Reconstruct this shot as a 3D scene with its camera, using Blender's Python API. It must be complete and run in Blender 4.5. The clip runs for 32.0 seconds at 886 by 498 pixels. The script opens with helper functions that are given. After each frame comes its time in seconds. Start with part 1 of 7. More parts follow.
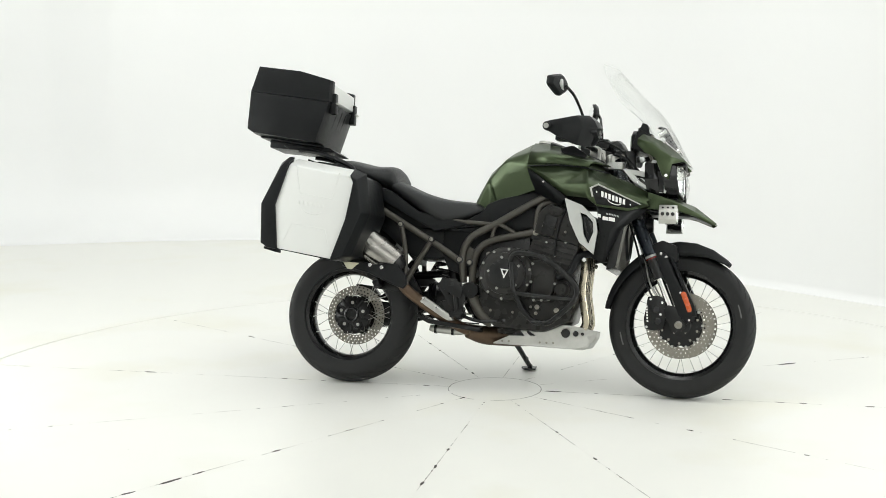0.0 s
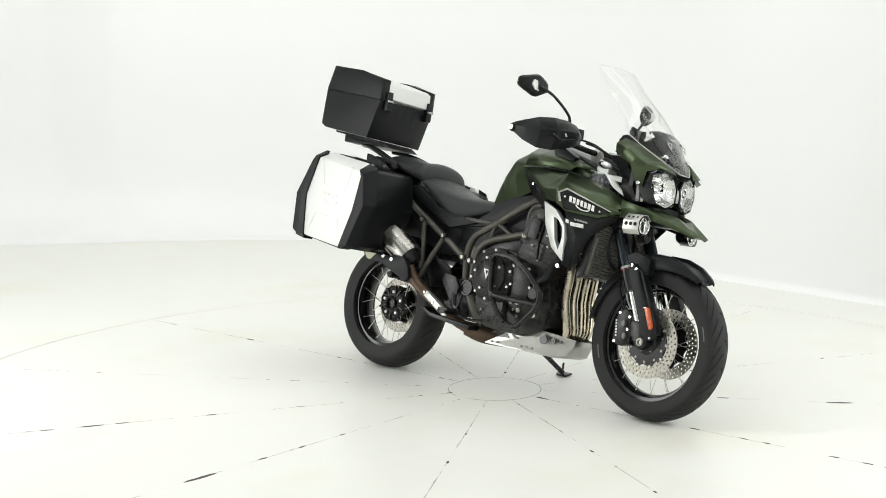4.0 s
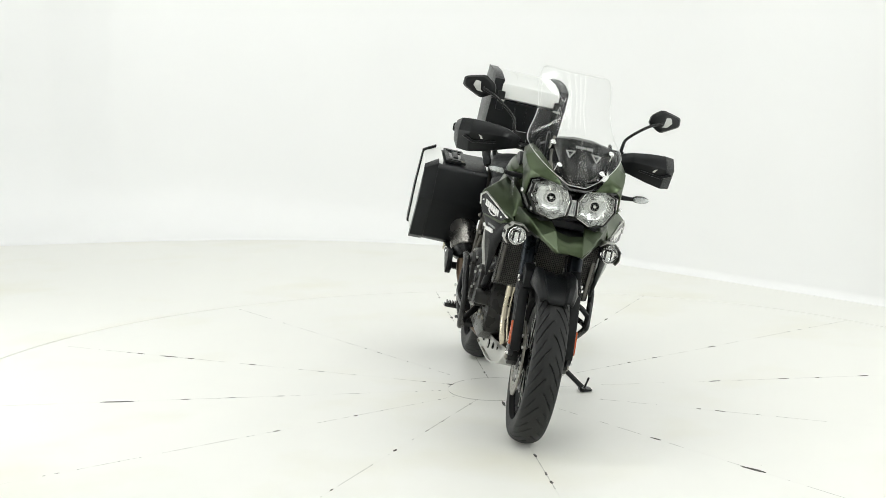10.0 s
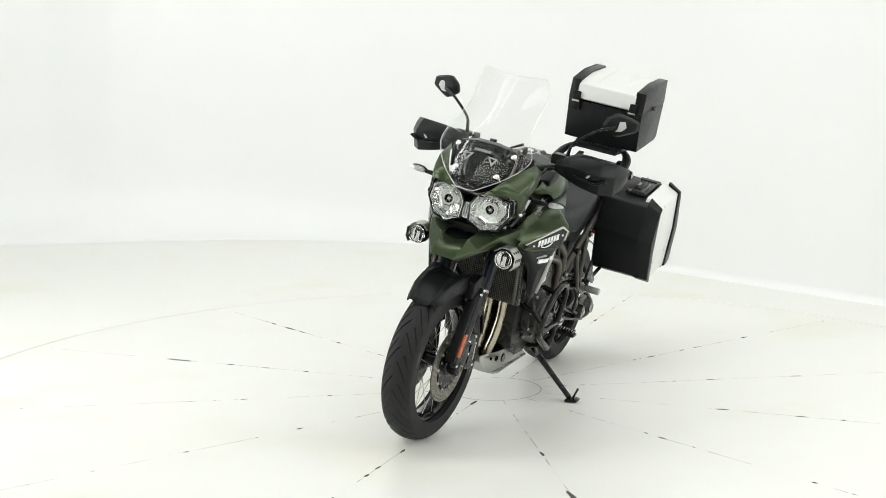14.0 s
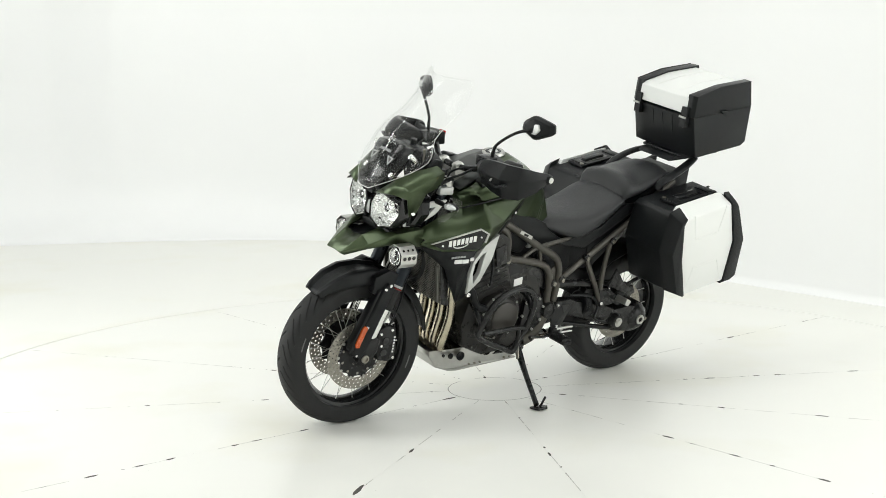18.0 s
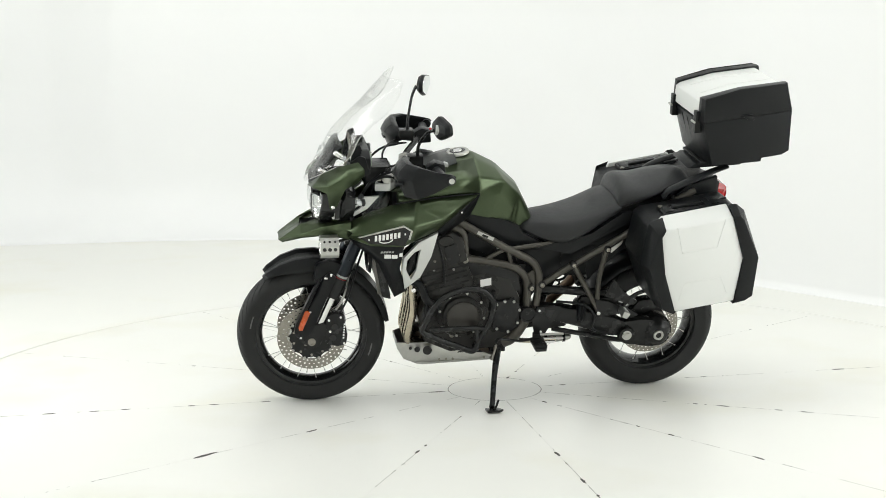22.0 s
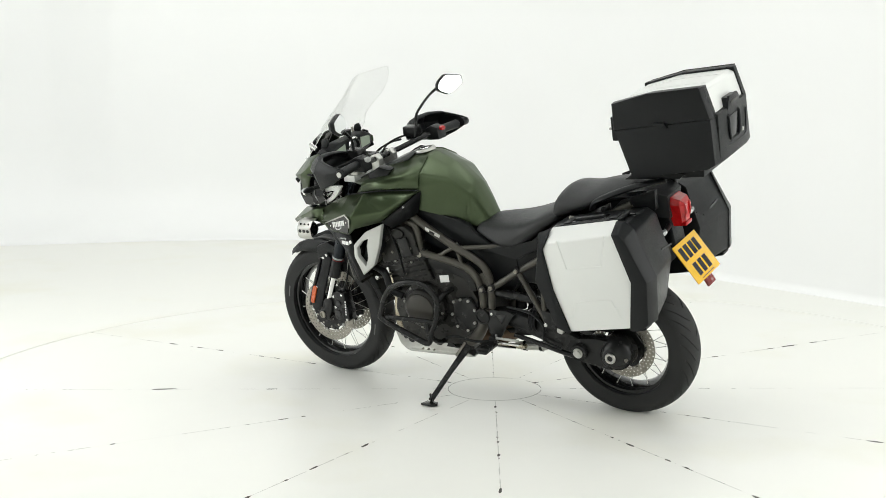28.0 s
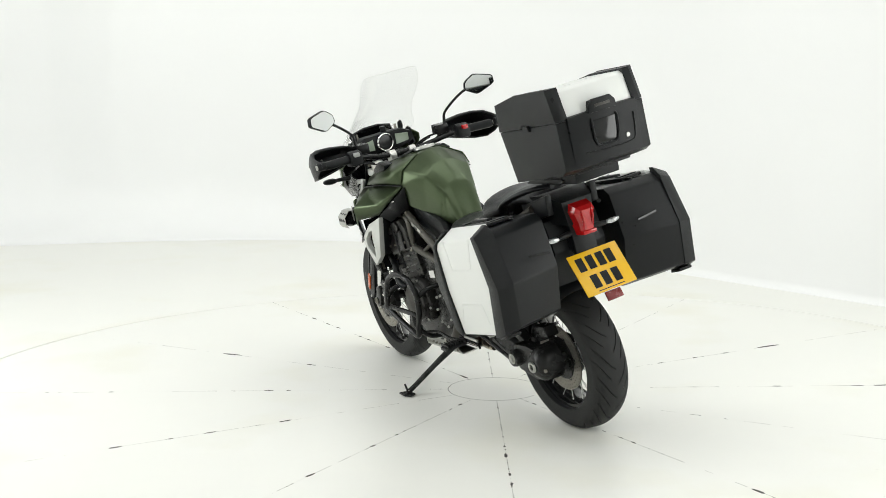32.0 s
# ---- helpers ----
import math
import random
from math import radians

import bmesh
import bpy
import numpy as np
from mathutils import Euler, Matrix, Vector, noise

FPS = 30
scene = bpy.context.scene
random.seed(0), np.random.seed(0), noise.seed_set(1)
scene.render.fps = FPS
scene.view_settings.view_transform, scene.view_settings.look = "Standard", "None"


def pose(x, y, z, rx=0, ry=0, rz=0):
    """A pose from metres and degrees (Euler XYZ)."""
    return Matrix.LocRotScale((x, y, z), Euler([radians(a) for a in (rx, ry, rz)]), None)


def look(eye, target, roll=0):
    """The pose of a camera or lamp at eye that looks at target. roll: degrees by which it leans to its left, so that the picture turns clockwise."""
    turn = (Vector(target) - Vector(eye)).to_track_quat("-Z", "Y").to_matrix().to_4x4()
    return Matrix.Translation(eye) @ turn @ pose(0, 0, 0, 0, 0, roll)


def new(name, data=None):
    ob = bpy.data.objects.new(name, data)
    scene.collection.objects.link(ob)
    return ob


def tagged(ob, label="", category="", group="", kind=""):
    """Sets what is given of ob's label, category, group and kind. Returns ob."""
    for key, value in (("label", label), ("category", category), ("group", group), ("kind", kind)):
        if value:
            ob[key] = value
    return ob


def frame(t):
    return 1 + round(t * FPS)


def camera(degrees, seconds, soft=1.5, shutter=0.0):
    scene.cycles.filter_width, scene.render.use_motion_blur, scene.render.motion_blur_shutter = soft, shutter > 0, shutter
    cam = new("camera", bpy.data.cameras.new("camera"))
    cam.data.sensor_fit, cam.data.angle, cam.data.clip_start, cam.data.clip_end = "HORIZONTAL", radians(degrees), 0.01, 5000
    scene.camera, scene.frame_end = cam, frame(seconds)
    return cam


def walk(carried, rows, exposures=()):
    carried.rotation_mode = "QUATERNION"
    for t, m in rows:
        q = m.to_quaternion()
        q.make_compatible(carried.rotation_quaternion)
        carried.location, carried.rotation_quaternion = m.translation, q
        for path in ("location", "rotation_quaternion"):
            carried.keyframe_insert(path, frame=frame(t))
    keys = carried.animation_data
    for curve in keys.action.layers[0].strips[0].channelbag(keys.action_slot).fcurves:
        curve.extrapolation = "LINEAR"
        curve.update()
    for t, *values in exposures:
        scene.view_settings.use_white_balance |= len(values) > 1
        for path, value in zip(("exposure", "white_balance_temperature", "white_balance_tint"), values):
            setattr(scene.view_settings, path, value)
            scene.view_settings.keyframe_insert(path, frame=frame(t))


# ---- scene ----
SECONDS = 32.0
TURN_START, TURN_RATE = -6.254, -7.0905        # degrees, degrees a second

cam = camera(37.29, SECONDS, soft=0.6)
EYE = Vector((0.0, -5.85, 1.479))
VIEW = look(EYE, EYE + Vector((-0.0390, 0.98923, -0.14109)), -0.45)
walk(cam, [(0, VIEW), (SECONDS, VIEW)])

# ---- light: a white studio lit from soft panels under the ceiling, with added fill ----
world = bpy.data.worlds.new("studio_world")
scene.world = world
world.use_nodes = True
world.node_tree.nodes["Background"].inputs[0].default_value = (0.9, 0.95, 1.0, 1)
world.node_tree.nodes["Background"].inputs[1].default_value = 0.05


POWER = 0.535


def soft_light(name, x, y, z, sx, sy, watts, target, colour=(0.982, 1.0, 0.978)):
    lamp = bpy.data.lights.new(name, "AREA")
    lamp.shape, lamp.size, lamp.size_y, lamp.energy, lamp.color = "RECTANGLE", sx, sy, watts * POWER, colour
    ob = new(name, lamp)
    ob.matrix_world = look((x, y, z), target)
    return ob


for k in range(4):
    soft_light("ceiling_tube_light", -0.5 + 0.85 * k, 0.6, 4.6, 0.34, 4.4, 20, (-0.5 + 0.85 * k, 0.61, 0))
soft_light("ceiling_softbox", 3.6, -3.2, 4.6, 1.8, 5.0, 98, (2.4, -2.6, 0))
soft_light("ceiling_softbox", 0.0, -4.8, 4.6, 5.0, 1.8, 88, (0, -3.4, 0))
for k in range(4):
    soft_light("ceiling_tube_light", -2.2 - 0.55 * k, -0.9, 4.6, 0.26, 5.5, 27.5, (-1.9 - 0.50 * k, -0.85, 0))
# unseen fill at both sides, added to lighten the floor under the motorcycle
soft_light("side_fill_light", -4.4, -0.6, 1.5, 1.6, 2.4, 112, (0.0, 0.2, 0.2))
soft_light("side_fill_light", 3.9, -1.6, 1.5, 1.6, 2.4, 96, (0.0, 0.0, 0.2))
# unseen lights added to even out the brightness of the walls
soft_light("wall_fill_light", -2.6, 2.9, 4.6, 4.0, 0.6, 95, (-3.0, 4.9, 2.2))
soft_light("wall_fill_light", -4.2, -1.0, 4.6, 0.6, 5.0, 65, (-5.6, -0.6, 2.2))
# added fill from behind the camera, bounced off the rear wall
soft_light("wall_fill_light", 0.3, -7.0, 4.6, 6.0, 0.6, 210, (0.3, -8.3, 1.6))
soft_light("wall_fill_light", 2.3, 0.5, 4.6, 4.0, 0.6, 40, (3.2, 1.5, 2.2))


# ---- materials ----
def link(tree, a, b):
    tree.links.new(a, b)


def mat(name, col, rough=0.5, metal=0.0, var=0.12, scale=25.0, bump=0.0, bscale=400.0, coat=0.0, rvar=0.08, spec=0.5):
    m = bpy.data.materials.new(name)
    m.use_nodes = True
    t = m.node_tree
    b = t.nodes["Principled BSDF"]
    co = t.nodes.new("ShaderNodeTexCoord")
    n1 = t.nodes.new("ShaderNodeTexNoise")
    n1.inputs["Scale"].default_value, n1.inputs["Detail"].default_value = scale, 6
    n2 = t.nodes.new("ShaderNodeTexNoise")
    n2.inputs["Scale"].default_value, n2.inputs["Detail"].default_value = scale / 7, 3
    add = t.nodes.new("ShaderNodeMath")
    add.operation = "ADD"
    for n in (n1, n2):
        link(t, co.outputs["Object"], n.inputs["Vector"])
    link(t, n1.outputs["Fac"], add.inputs[0])
    link(t, n2.outputs["Fac"], add.inputs[1])
    half = t.nodes.new("ShaderNodeMapRange")
    half.inputs[1].default_value, half.inputs[2].default_value = 0.6, 1.4
    link(t, add.outputs[0], half.inputs[0])
    mix = t.nodes.new("ShaderNodeMix")
    mix.data_type = "RGBA"
    mix.inputs[6].default_value = (*[c * (1 - var) for c in col], 1)
    mix.inputs[7].default_value = (*[min(1, c * (1 + var)) for c in col], 1)
    link(t, half.outputs[0], mix.inputs[0])
    link(t, mix.outputs[2], b.inputs["Base Color"])
    rr = t.nodes.new("ShaderNodeMapRange")
    rr.inputs[3].default_value, rr.inputs[4].default_value = max(0.02, rough - rvar), min(1, rough + rvar)
    link(t, half.outputs[0], rr.inputs[0])
    link(t, rr.outputs[0], b.inputs["Roughness"])
    b.inputs["Metallic"].default_value = metal
    b.inputs["Specular IOR Level"].default_value = spec
    b.inputs["Coat Weight"].default_value = coat
    b.inputs["Coat Roughness"].default_value = 0.12
    if bump:
        nb = t.nodes.new("ShaderNodeTexNoise")
        nb.inputs["Scale"].default_value, nb.inputs["Detail"].default_value = bscale, 3
        link(t, co.outputs["Object"], nb.inputs["Vector"])
        bp = t.nodes.new("ShaderNodeBump")
        bp.inputs["Strength"].default_value, bp.inputs["Distance"].default_value = bump, 0.002
        link(t, nb.outputs["Fac"], bp.inputs["Height"])
        link(t, bp.outputs[0], b.inputs["Normal"])
    return m


def clear_mat(name, col, rough=0.02, shine_least=0.04):
    """A thin clear sheet: it lets light straight through and mirrors at its face."""
    m = bpy.data.materials.new(name)
    m.use_nodes = True
    t = m.node_tree
    t.nodes.remove(t.nodes["Principled BSDF"])
    through_ = t.nodes.new("ShaderNodeBsdfTransparent")
    through_.inputs[0].default_value = (*col, 1)
    shine = t.nodes.new("ShaderNodeBsdfGlossy")
    shine.inputs["Roughness"].default_value = rough
    fr = t.nodes.new("ShaderNodeLayerWeight")
    fr.inputs["Blend"].default_value = 0.5
    edge = calc(t, "POWER", fr.outputs["Facing"], 3.5)
    mix = t.nodes.new("ShaderNodeMixShader")
    link(t, calc(t, "ADD", calc(t, "MULTIPLY", edge, 0.45), shine_least), mix.inputs[0])
    link(t, through_.outputs[0], mix.inputs[1])
    link(t, shine.outputs[0], mix.inputs[2])
    link(t, mix.outputs[0], t.nodes["Material Output"].inputs["Surface"])
    return m


def calc(t, op, a, b=None):
    n = t.nodes.new("ShaderNodeMath")
    n.operation = op
    for i, v in enumerate((a, b)):
        if v is None:
            continue
        if isinstance(v, (int, float)):
            n.inputs[i].default_value = v
        else:
            link(t, v, n.inputs[i])
    return n.outputs[0]


def paint_floor(name, seams=False):
    """White floor paint with faint stains and scuffs; on the turntable, chips along the seams."""
    m = mat(name, (0.805, 0.805, 0.762), 0.38, var=0.03, scale=3.0, bump=0.08, bscale=90, rvar=0.1)
    t = m.node_tree
    b = t.nodes["Principled BSDF"]
    co = t.nodes.new("ShaderNodeTexCoord")
    base = b.inputs["Base Color"].links[0].from_socket

    def noise_tex(scale, detail=4):
        n = t.nodes.new("ShaderNodeTexNoise")
        n.inputs["Scale"].default_value, n.inputs["Detail"].default_value = scale, detail
        link(t, co.outputs["Object"], n.inputs["Vector"])
        return n.outputs["Fac"]

    def blend(src, fac, col):
        mx = t.nodes.new("ShaderNodeMix")
        mx.data_type = "RGBA"
        link(t, fac, mx.inputs[0])
        link(t, src, mx.inputs[6])
        mx.inputs[7].default_value = (*col, 1)
        return mx.outputs[2]

    stain = calc(t, "MULTIPLY", calc(t, "MAXIMUM", calc(t, "SUBTRACT", noise_tex(1.3, 5), 0.52), 0), 2.0)
    base = blend(base, stain, (0.72, 0.70, 0.56))
    scuff = calc(t, "GREATER_THAN", noise_tex(38, 2), 0.80)
    base = blend(base, calc(t, "MULTIPLY", scuff, 0.6), (0.35, 0.34, 0.30))
    if seams:
        sep = t.nodes.new("ShaderNodeSeparateXYZ")
        link(t, co.outputs["Object"], sep.inputs[0])
        x, y = sep.outputs[0], sep.outputs[1]
        r = calc(t, "SQRT", calc(t, "ADD", calc(t, "MULTIPLY", x, x), calc(t, "MULTIPLY", y, y)))
        a = calc(t, "ADD", calc(t, "ARCTAN2", y, x), 2 * math.pi - radians(25.6))
        k = calc(t, "DIVIDE", a, radians(30))
        off = calc(t, "SUBTRACT", k, calc(t, "ROUND", k))
        d = calc(t, "MULTIPLY", calc(t, "MULTIPLY", calc(t, "ABSOLUTE", off), r), radians(30))
        d = calc(t, "ADD", d, calc(t, "LESS_THAN", r, 0.205))
        wob = calc(t, "MULTIPLY", calc(t, "SUBTRACT", noise_tex(11, 3), 0.5), 0.007)
        ring = calc(t, "ABSOLUTE", calc(t, "SUBTRACT", calc(t, "ADD", r, wob), 0.212))
        d = calc(t, "ABSOLUTE", calc(t, "ADD", d, calc(t, "MULTIPLY", calc(t, "SUBTRACT", noise_tex(14, 3), 0.5), 0.008)))
        near = calc(t, "MINIMUM", d, ring)
        big = calc(t, "MULTIPLY", calc(t, "MAXIMUM", calc(t, "SUBTRACT", noise_tex(9.0, 3), 0.66), 0), 0.06)
        fine = calc(t, "MULTIPLY", calc(t, "MAXIMUM", calc(t, "SUBTRACT", noise_tex(23, 3), 0.60), 0), 0.048)
        wide = calc(t, "ADD", big, fine)
        chip = calc(t, "MULTIPLY", calc(t, "LESS_THAN", near, wide), calc(t, "GREATER_THAN", noise_tex(60, 3), 0.42))
        base = blend(base, chip, (0.10, 0.09, 0.075))
        crack = calc(t, "MULTIPLY", calc(t, "LESS_THAN", near, 0.0020), calc(t, "GREATER_THAN", noise_tex(5.0, 3), 0.50))
        base = blend(base, calc(t, "MULTIPLY", crack, 0.50), (0.20, 0.19, 0.16))
        joint = calc(t, "MULTIPLY", calc(t, "LESS_THAN", ring, 0.0024), calc(t, "GREATER_THAN", noise_tex(6.0, 3), 0.42))
        base = blend(base, calc(t, "MULTIPLY", joint, 0.65), (0.15, 0.14, 0.12))
    link(t, base, b.inputs["Base Color"])
    return m


# white of the added wall behind the camera, set to bounce light forward
REAR = mat("white_bounce_wall", (0.78, 0.78, 0.765), 0.7, var=0.15, scale=1.5)
CEIL = mat("grey_studio_ceiling", (0.62, 0.62, 0.62), 0.7, var=0.06, scale=1.5)
WALL = mat("white_wall_paint", (0.86, 0.865, 0.862), 0.6, var=0.012, scale=1.2, bump=0.03, bscale=40)
FLOOR = paint_floor("white_floor_paint")
TABLE = paint_floor("turntable_floor_paint", True)
SEAM = mat("grey_seam_dirt", (0.50, 0.49, 0.45), 0.9)
GREEN = mat("satin_green_metallic_paint", (0.056, 0.077, 0.038), 0.30, 0.72, var=0.06, scale=900, coat=0.10, rvar=0.03)
GRAPHITE = mat("graphite_satin_paint", (0.026, 0.029, 0.027), 0.34, 0.5, var=0.06, scale=900, coat=0.15, rvar=0.03)
BLACK = mat("black_moulded_plastic", (0.0083, 0.0092, 0.0098), 0.34, var=0.15, bump=0.2, bscale=1200, spec=0.19)
GLOSS = mat("gloss_black_plastic", (0.0075, 0.008, 0.0085), 0.10, var=0.1, rvar=0.03, spec=0.45)
CASTING = mat("black_cast_metal", (0.0145, 0.0149, 0.0150), 0.25, 0.15, var=0.2, bump=0.15, bscale=500, spec=0.30)
ENGINE = mat("charcoal_engine_paint", (0.0185, 0.0180, 0.0166), 0.30, 0.3, var=0.25, bump=0.2, bscale=700, spec=0.35)
TUBE = mat("bronze_grey_frame_paint", (0.060, 0.056, 0.046), 0.42, 0.35, var=0.08, bump=0.1, bscale=900)
SEAT = mat("black_seat_vinyl", (0.0165, 0.0175, 0.0185), 0.42, var=0.12, bump=0.35, bscale=900, spec=0.35)
RUBBER = mat("black_tyre_rubber", (0.0175, 0.018, 0.018), 0.58, var=0.22, scale=18, bump=0.25, bscale=500, spec=0.25)
ALLOY = mat("brushed_alloy", (0.48, 0.48, 0.455), 0.34, 0.9, var=0.08, scale=60, bump=0.08, bscale=300)
SILVER = mat("silver_painted_panel", (0.55, 0.56, 0.54), 0.36, 0.35, var=0.03, scale=8, coat=0.1)
WHITEP = mat("white_case_panel", (0.72, 0.73, 0.71), 0.42, 0.1, var=0.02, scale=8, bump=0.05, bscale=900)
CHROME = mat("polished_chrome", (0.78, 0.78, 0.77), 0.10, 1.0, var=0.03, rvar=0.03)
STEEL = mat("drilled_disc_steel", (0.29, 0.275, 0.24), 0.36, 0.95, var=0.1, scale=120)
HEADER = mat("heat_tinted_header_steel", (0.50, 0.45, 0.35), 0.26, 0.95, var=0.25, scale=14)
RUSTY = mat("heat_browned_pipe", (0.105, 0.070, 0.046), 0.42, 0.7, var=0.35, scale=20)
MUFFLER = mat("brushed_stainless_muffler", (0.30, 0.29, 0.27), 0.26, 1.0, var=0.04, scale=12)
BLUEFORK = mat("blue_black_anodised_fork", (0.010, 0.014, 0.019), 0.28, 0.6, var=0.1)
WHITE = mat("white_print", (0.80, 0.80, 0.78), 0.45, var=0.02)
GREYP = mat("grey_print", (0.34, 0.35, 0.34), 0.45, var=0.04)
ORANGE = mat("orange_reflector", (0.50, 0.085, 0.015), 0.25, var=0.1, scale=120, coat=0.4)
RED = mat("red_lens_plastic", (0.40, 0.005, 0.006), 0.14, var=0.35, scale=90, coat=0.15)
DARKRED = mat("dark_red_reflector", (0.16, 0.012, 0.010), 0.25, var=0.2, scale=90)
YELLOW = mat("yellow_reflective_sheet", (0.74, 0.43, 0.010), 0.25, var=0.04, scale=40, coat=0.2, rvar=0.03)
LENS = clear_mat("clear_lens", (0.97, 0.975, 0.97), 0.02, 0.03)
SCREEN = clear_mat("clear_acrylic", (0.990, 0.992, 0.990), 0.02, 0.022)
MESH = mat("grey_wire_mesh", (0.13, 0.126, 0.114), 0.38, 0.7, var=0.2, scale=160)
LAMPCUP = mat("silvered_lamp_cup", (0.76, 0.77, 0.77), 0.15, 0.95, var=0.12, scale=60, rvar=0.08)
CHARCOAL = mat("satin_charcoal_cover", (0.045, 0.042, 0.037), 0.35, 0.4, var=0.1, bump=0.1, bscale=700)
CHIPPED = mat("bared_dark_floor", (0.060, 0.056, 0.050), 0.8, var=0.4, scale=90)
FAINT = mat("faint_tyre_print", (0.10, 0.10, 0.098), 0.6)
EDGE = mat("polished_acrylic_edge", (0.86, 0.87, 0.86), 0.15, var=0.1, scale=60)
CRYSTAL = mat("milky_clear_plastic", (0.50, 0.52, 0.52), 0.12, 0.3, var=0.7, scale=260, coat=0.5)
SMOKE = mat("dark_gauge_face", (0.02, 0.022, 0.022), 0.2)
MIRROR = mat("mirror_glass", (0.80, 0.82, 0.82), 0.03, 1.0, var=0.01, rvar=0.01)
REFLECTOR = mat("faceted_lamp_reflector", (0.82, 0.82, 0.81), 0.08, 1.0, var=0.1, scale=50, bump=0.35, bscale=70)


# ---- shape helpers ----
def poly(verts, faces):
    bm = bmesh.new()
    vs = [bm.verts.new(v) for v in verts]
    for f in faces:
        bm.faces.new([vs[i] for i in f])
    return bm


def bevelled(bm, w, segs=2):
    bmesh.ops.recalc_face_normals(bm, faces=bm.faces)
    if w > 0:
        edges = [e for e in bm.edges if len(e.link_faces) == 2 and e.calc_face_angle(0) > 0.35]
        bmesh.ops.bevel(bm, geom=edges, offset=w, segments=segs, profile=0.6, affect="EDGES", clamp_overlap=True)
    return bm


def slab(outline, y0, y1, w=0.003, second=None, axis="y"):
    """A plate: an outline of (x, z) from y0 to y1; second is its outline at y1."""
    second = second or outline
    n = len(outline)

    def at(p, d):
        return {"y": (p[0], d, p[1]), "x": (d, p[0], p[1]), "z": (p[0], p[1], d)}[axis]
    verts = [at(p, y0) for p in outline] + [at(p, y1) for p in second]
    faces = [list(range(n)), list(range(2 * n - 1, n - 1, -1))]
    faces += [(i, (i + 1) % n, n + (i + 1) % n, n + i) for i in range(n)]
    return bevelled(poly(verts, faces), w)


def ring_slab(outer, inner, y0, y1, w=0.002):
    """A flat rim between two outlines with as many corners."""
    n = len(outer)
    verts = [(p[0], y, p[1]) for y in (y0, y1) for o in (outer, inner) for p in o]
    faces = []
    for i in range(n):
        j = (i + 1) % n
        faces += [(i, j, n + j, n + i), (2 * n + i, 3 * n + i, 3 * n + j, 2 * n + j),
                  (i, 2 * n + i, 2 * n + j, j), (n + i, n + j, 3 * n + j, 3 * n + i)]
    return bevelled(poly(verts, faces), w)


def block(x0, x1, y0, y1, z0, z1, w=0.004):
    return slab([(x0, z0), (x1, z0), (x1, z1), (x0, z1)], y0, y1, w)


def curve_points(pts, sub=5, closed=False):
    if sub < 2 or len(pts) < 3:
        return [Vector(p) for p in pts]
    p = [Vector(q) for q in pts]
    n, out = len(p), []
    for i in range(n if closed else n - 1):
        a, b, c, d = (p[(i - 1) % n] if closed or i > 0 else p[0] * 2 - p[1], p[i], p[(i + 1) % n],
                      p[(i + 2) % n] if closed or i + 2 < n else p[-1] * 2 - p[-2])
        for k in range(sub):
            u = k / sub
            out.append(0.5 * (2 * b + (c - a) * u + (2 * a - 5 * b + 4 * c - d) * u * u + (3 * b - a - 3 * c + d) * u ** 3))
    if not closed:
        out.append(p[-1])
    return out


def tube(pts, r, n=10, sub=5, closed=False, flat=1.0):
    """A round tube along a smooth line; r is a radius or one at each given point."""
    line = curve_points(pts, sub, closed)
    m = len(line)
    rad = [r] * m if isinstance(r, (int, float)) else [float(v) for v in np.interp(np.linspace(0, len(r) - 1, m), range(len(r)), r)]
    bm, rings, up = bmesh.new(), [], None
    for i, p in enumerate(line):
        if closed:
            d = (line[(i + 1) % m] - line[i - 1]).normalized()
        else:
            d = (line[min(i + 1, m - 1)] - line[max(i - 1, 0)]).normalized()
        if up is None:
            up = Vector((0, 1, 0)) if abs(d.y) < 0.9 else Vector((1, 0, 0))
        u = (up - d * up.dot(d)).normalized()
        up = u
        v = d.cross(u)
        rings.append([bm.verts.new(p + (u * math.cos(a) * flat + v * math.sin(a)) * rad[i]) for a in (2 * math.pi * k / n for k in range(n))])
    for i in range(m if closed else m - 1):
        a, b = rings[i], rings[(i + 1) % m]
        for k in range(n):
            bm.faces.new((a[k], a[(k + 1) % n], b[(k + 1) % n], b[k]))
    if not closed:
        bm.faces.new(rings[0][::-1])
        bm.faces.new(rings[-1])
    bmesh.ops.recalc_face_normals(bm, faces=bm.faces)
    return bm


def lathe(prof, c, n=48, axis="y", closed=False, caps=True):
    """A turned shape: (radius, along the axis) about the point c."""
    bm, rings = bmesh.new(), []
    for k in range(n):
        a = 2 * math.pi * k / n
        ca, sa = math.cos(a), math.sin(a)
        put = {"y": lambda r, h: (c[0] + r * ca, c[1] + h, c[2] + r * sa), "x": lambda r, h: (c[0] + h, c[1] + r * ca, c[2] + r * sa),
               "z": lambda r, h: (c[0] + r * ca, c[1] + r * sa, c[2] + h)}[axis]
        rings.append([bm.verts.new(put(r, h)) for r, h in prof])
    m = len(prof)
    for k in range(n):
        a, b = rings[k], rings[(k + 1) % n]
        for i in range(m if closed else m - 1):
            j = (i + 1) % m
            bm.faces.new((a[i], a[j], b[j], b[i]))
    if not closed and caps:
        for i in (0, m - 1):
            if prof[i][0] > 1e-5:
                bm.faces.new([q[i] for q in rings])
    bmesh.ops.remove_doubles(bm, verts=bm.verts, dist=1e-6)
    bmesh.ops.recalc_face_normals(bm, faces=bm.faces)
    return bm


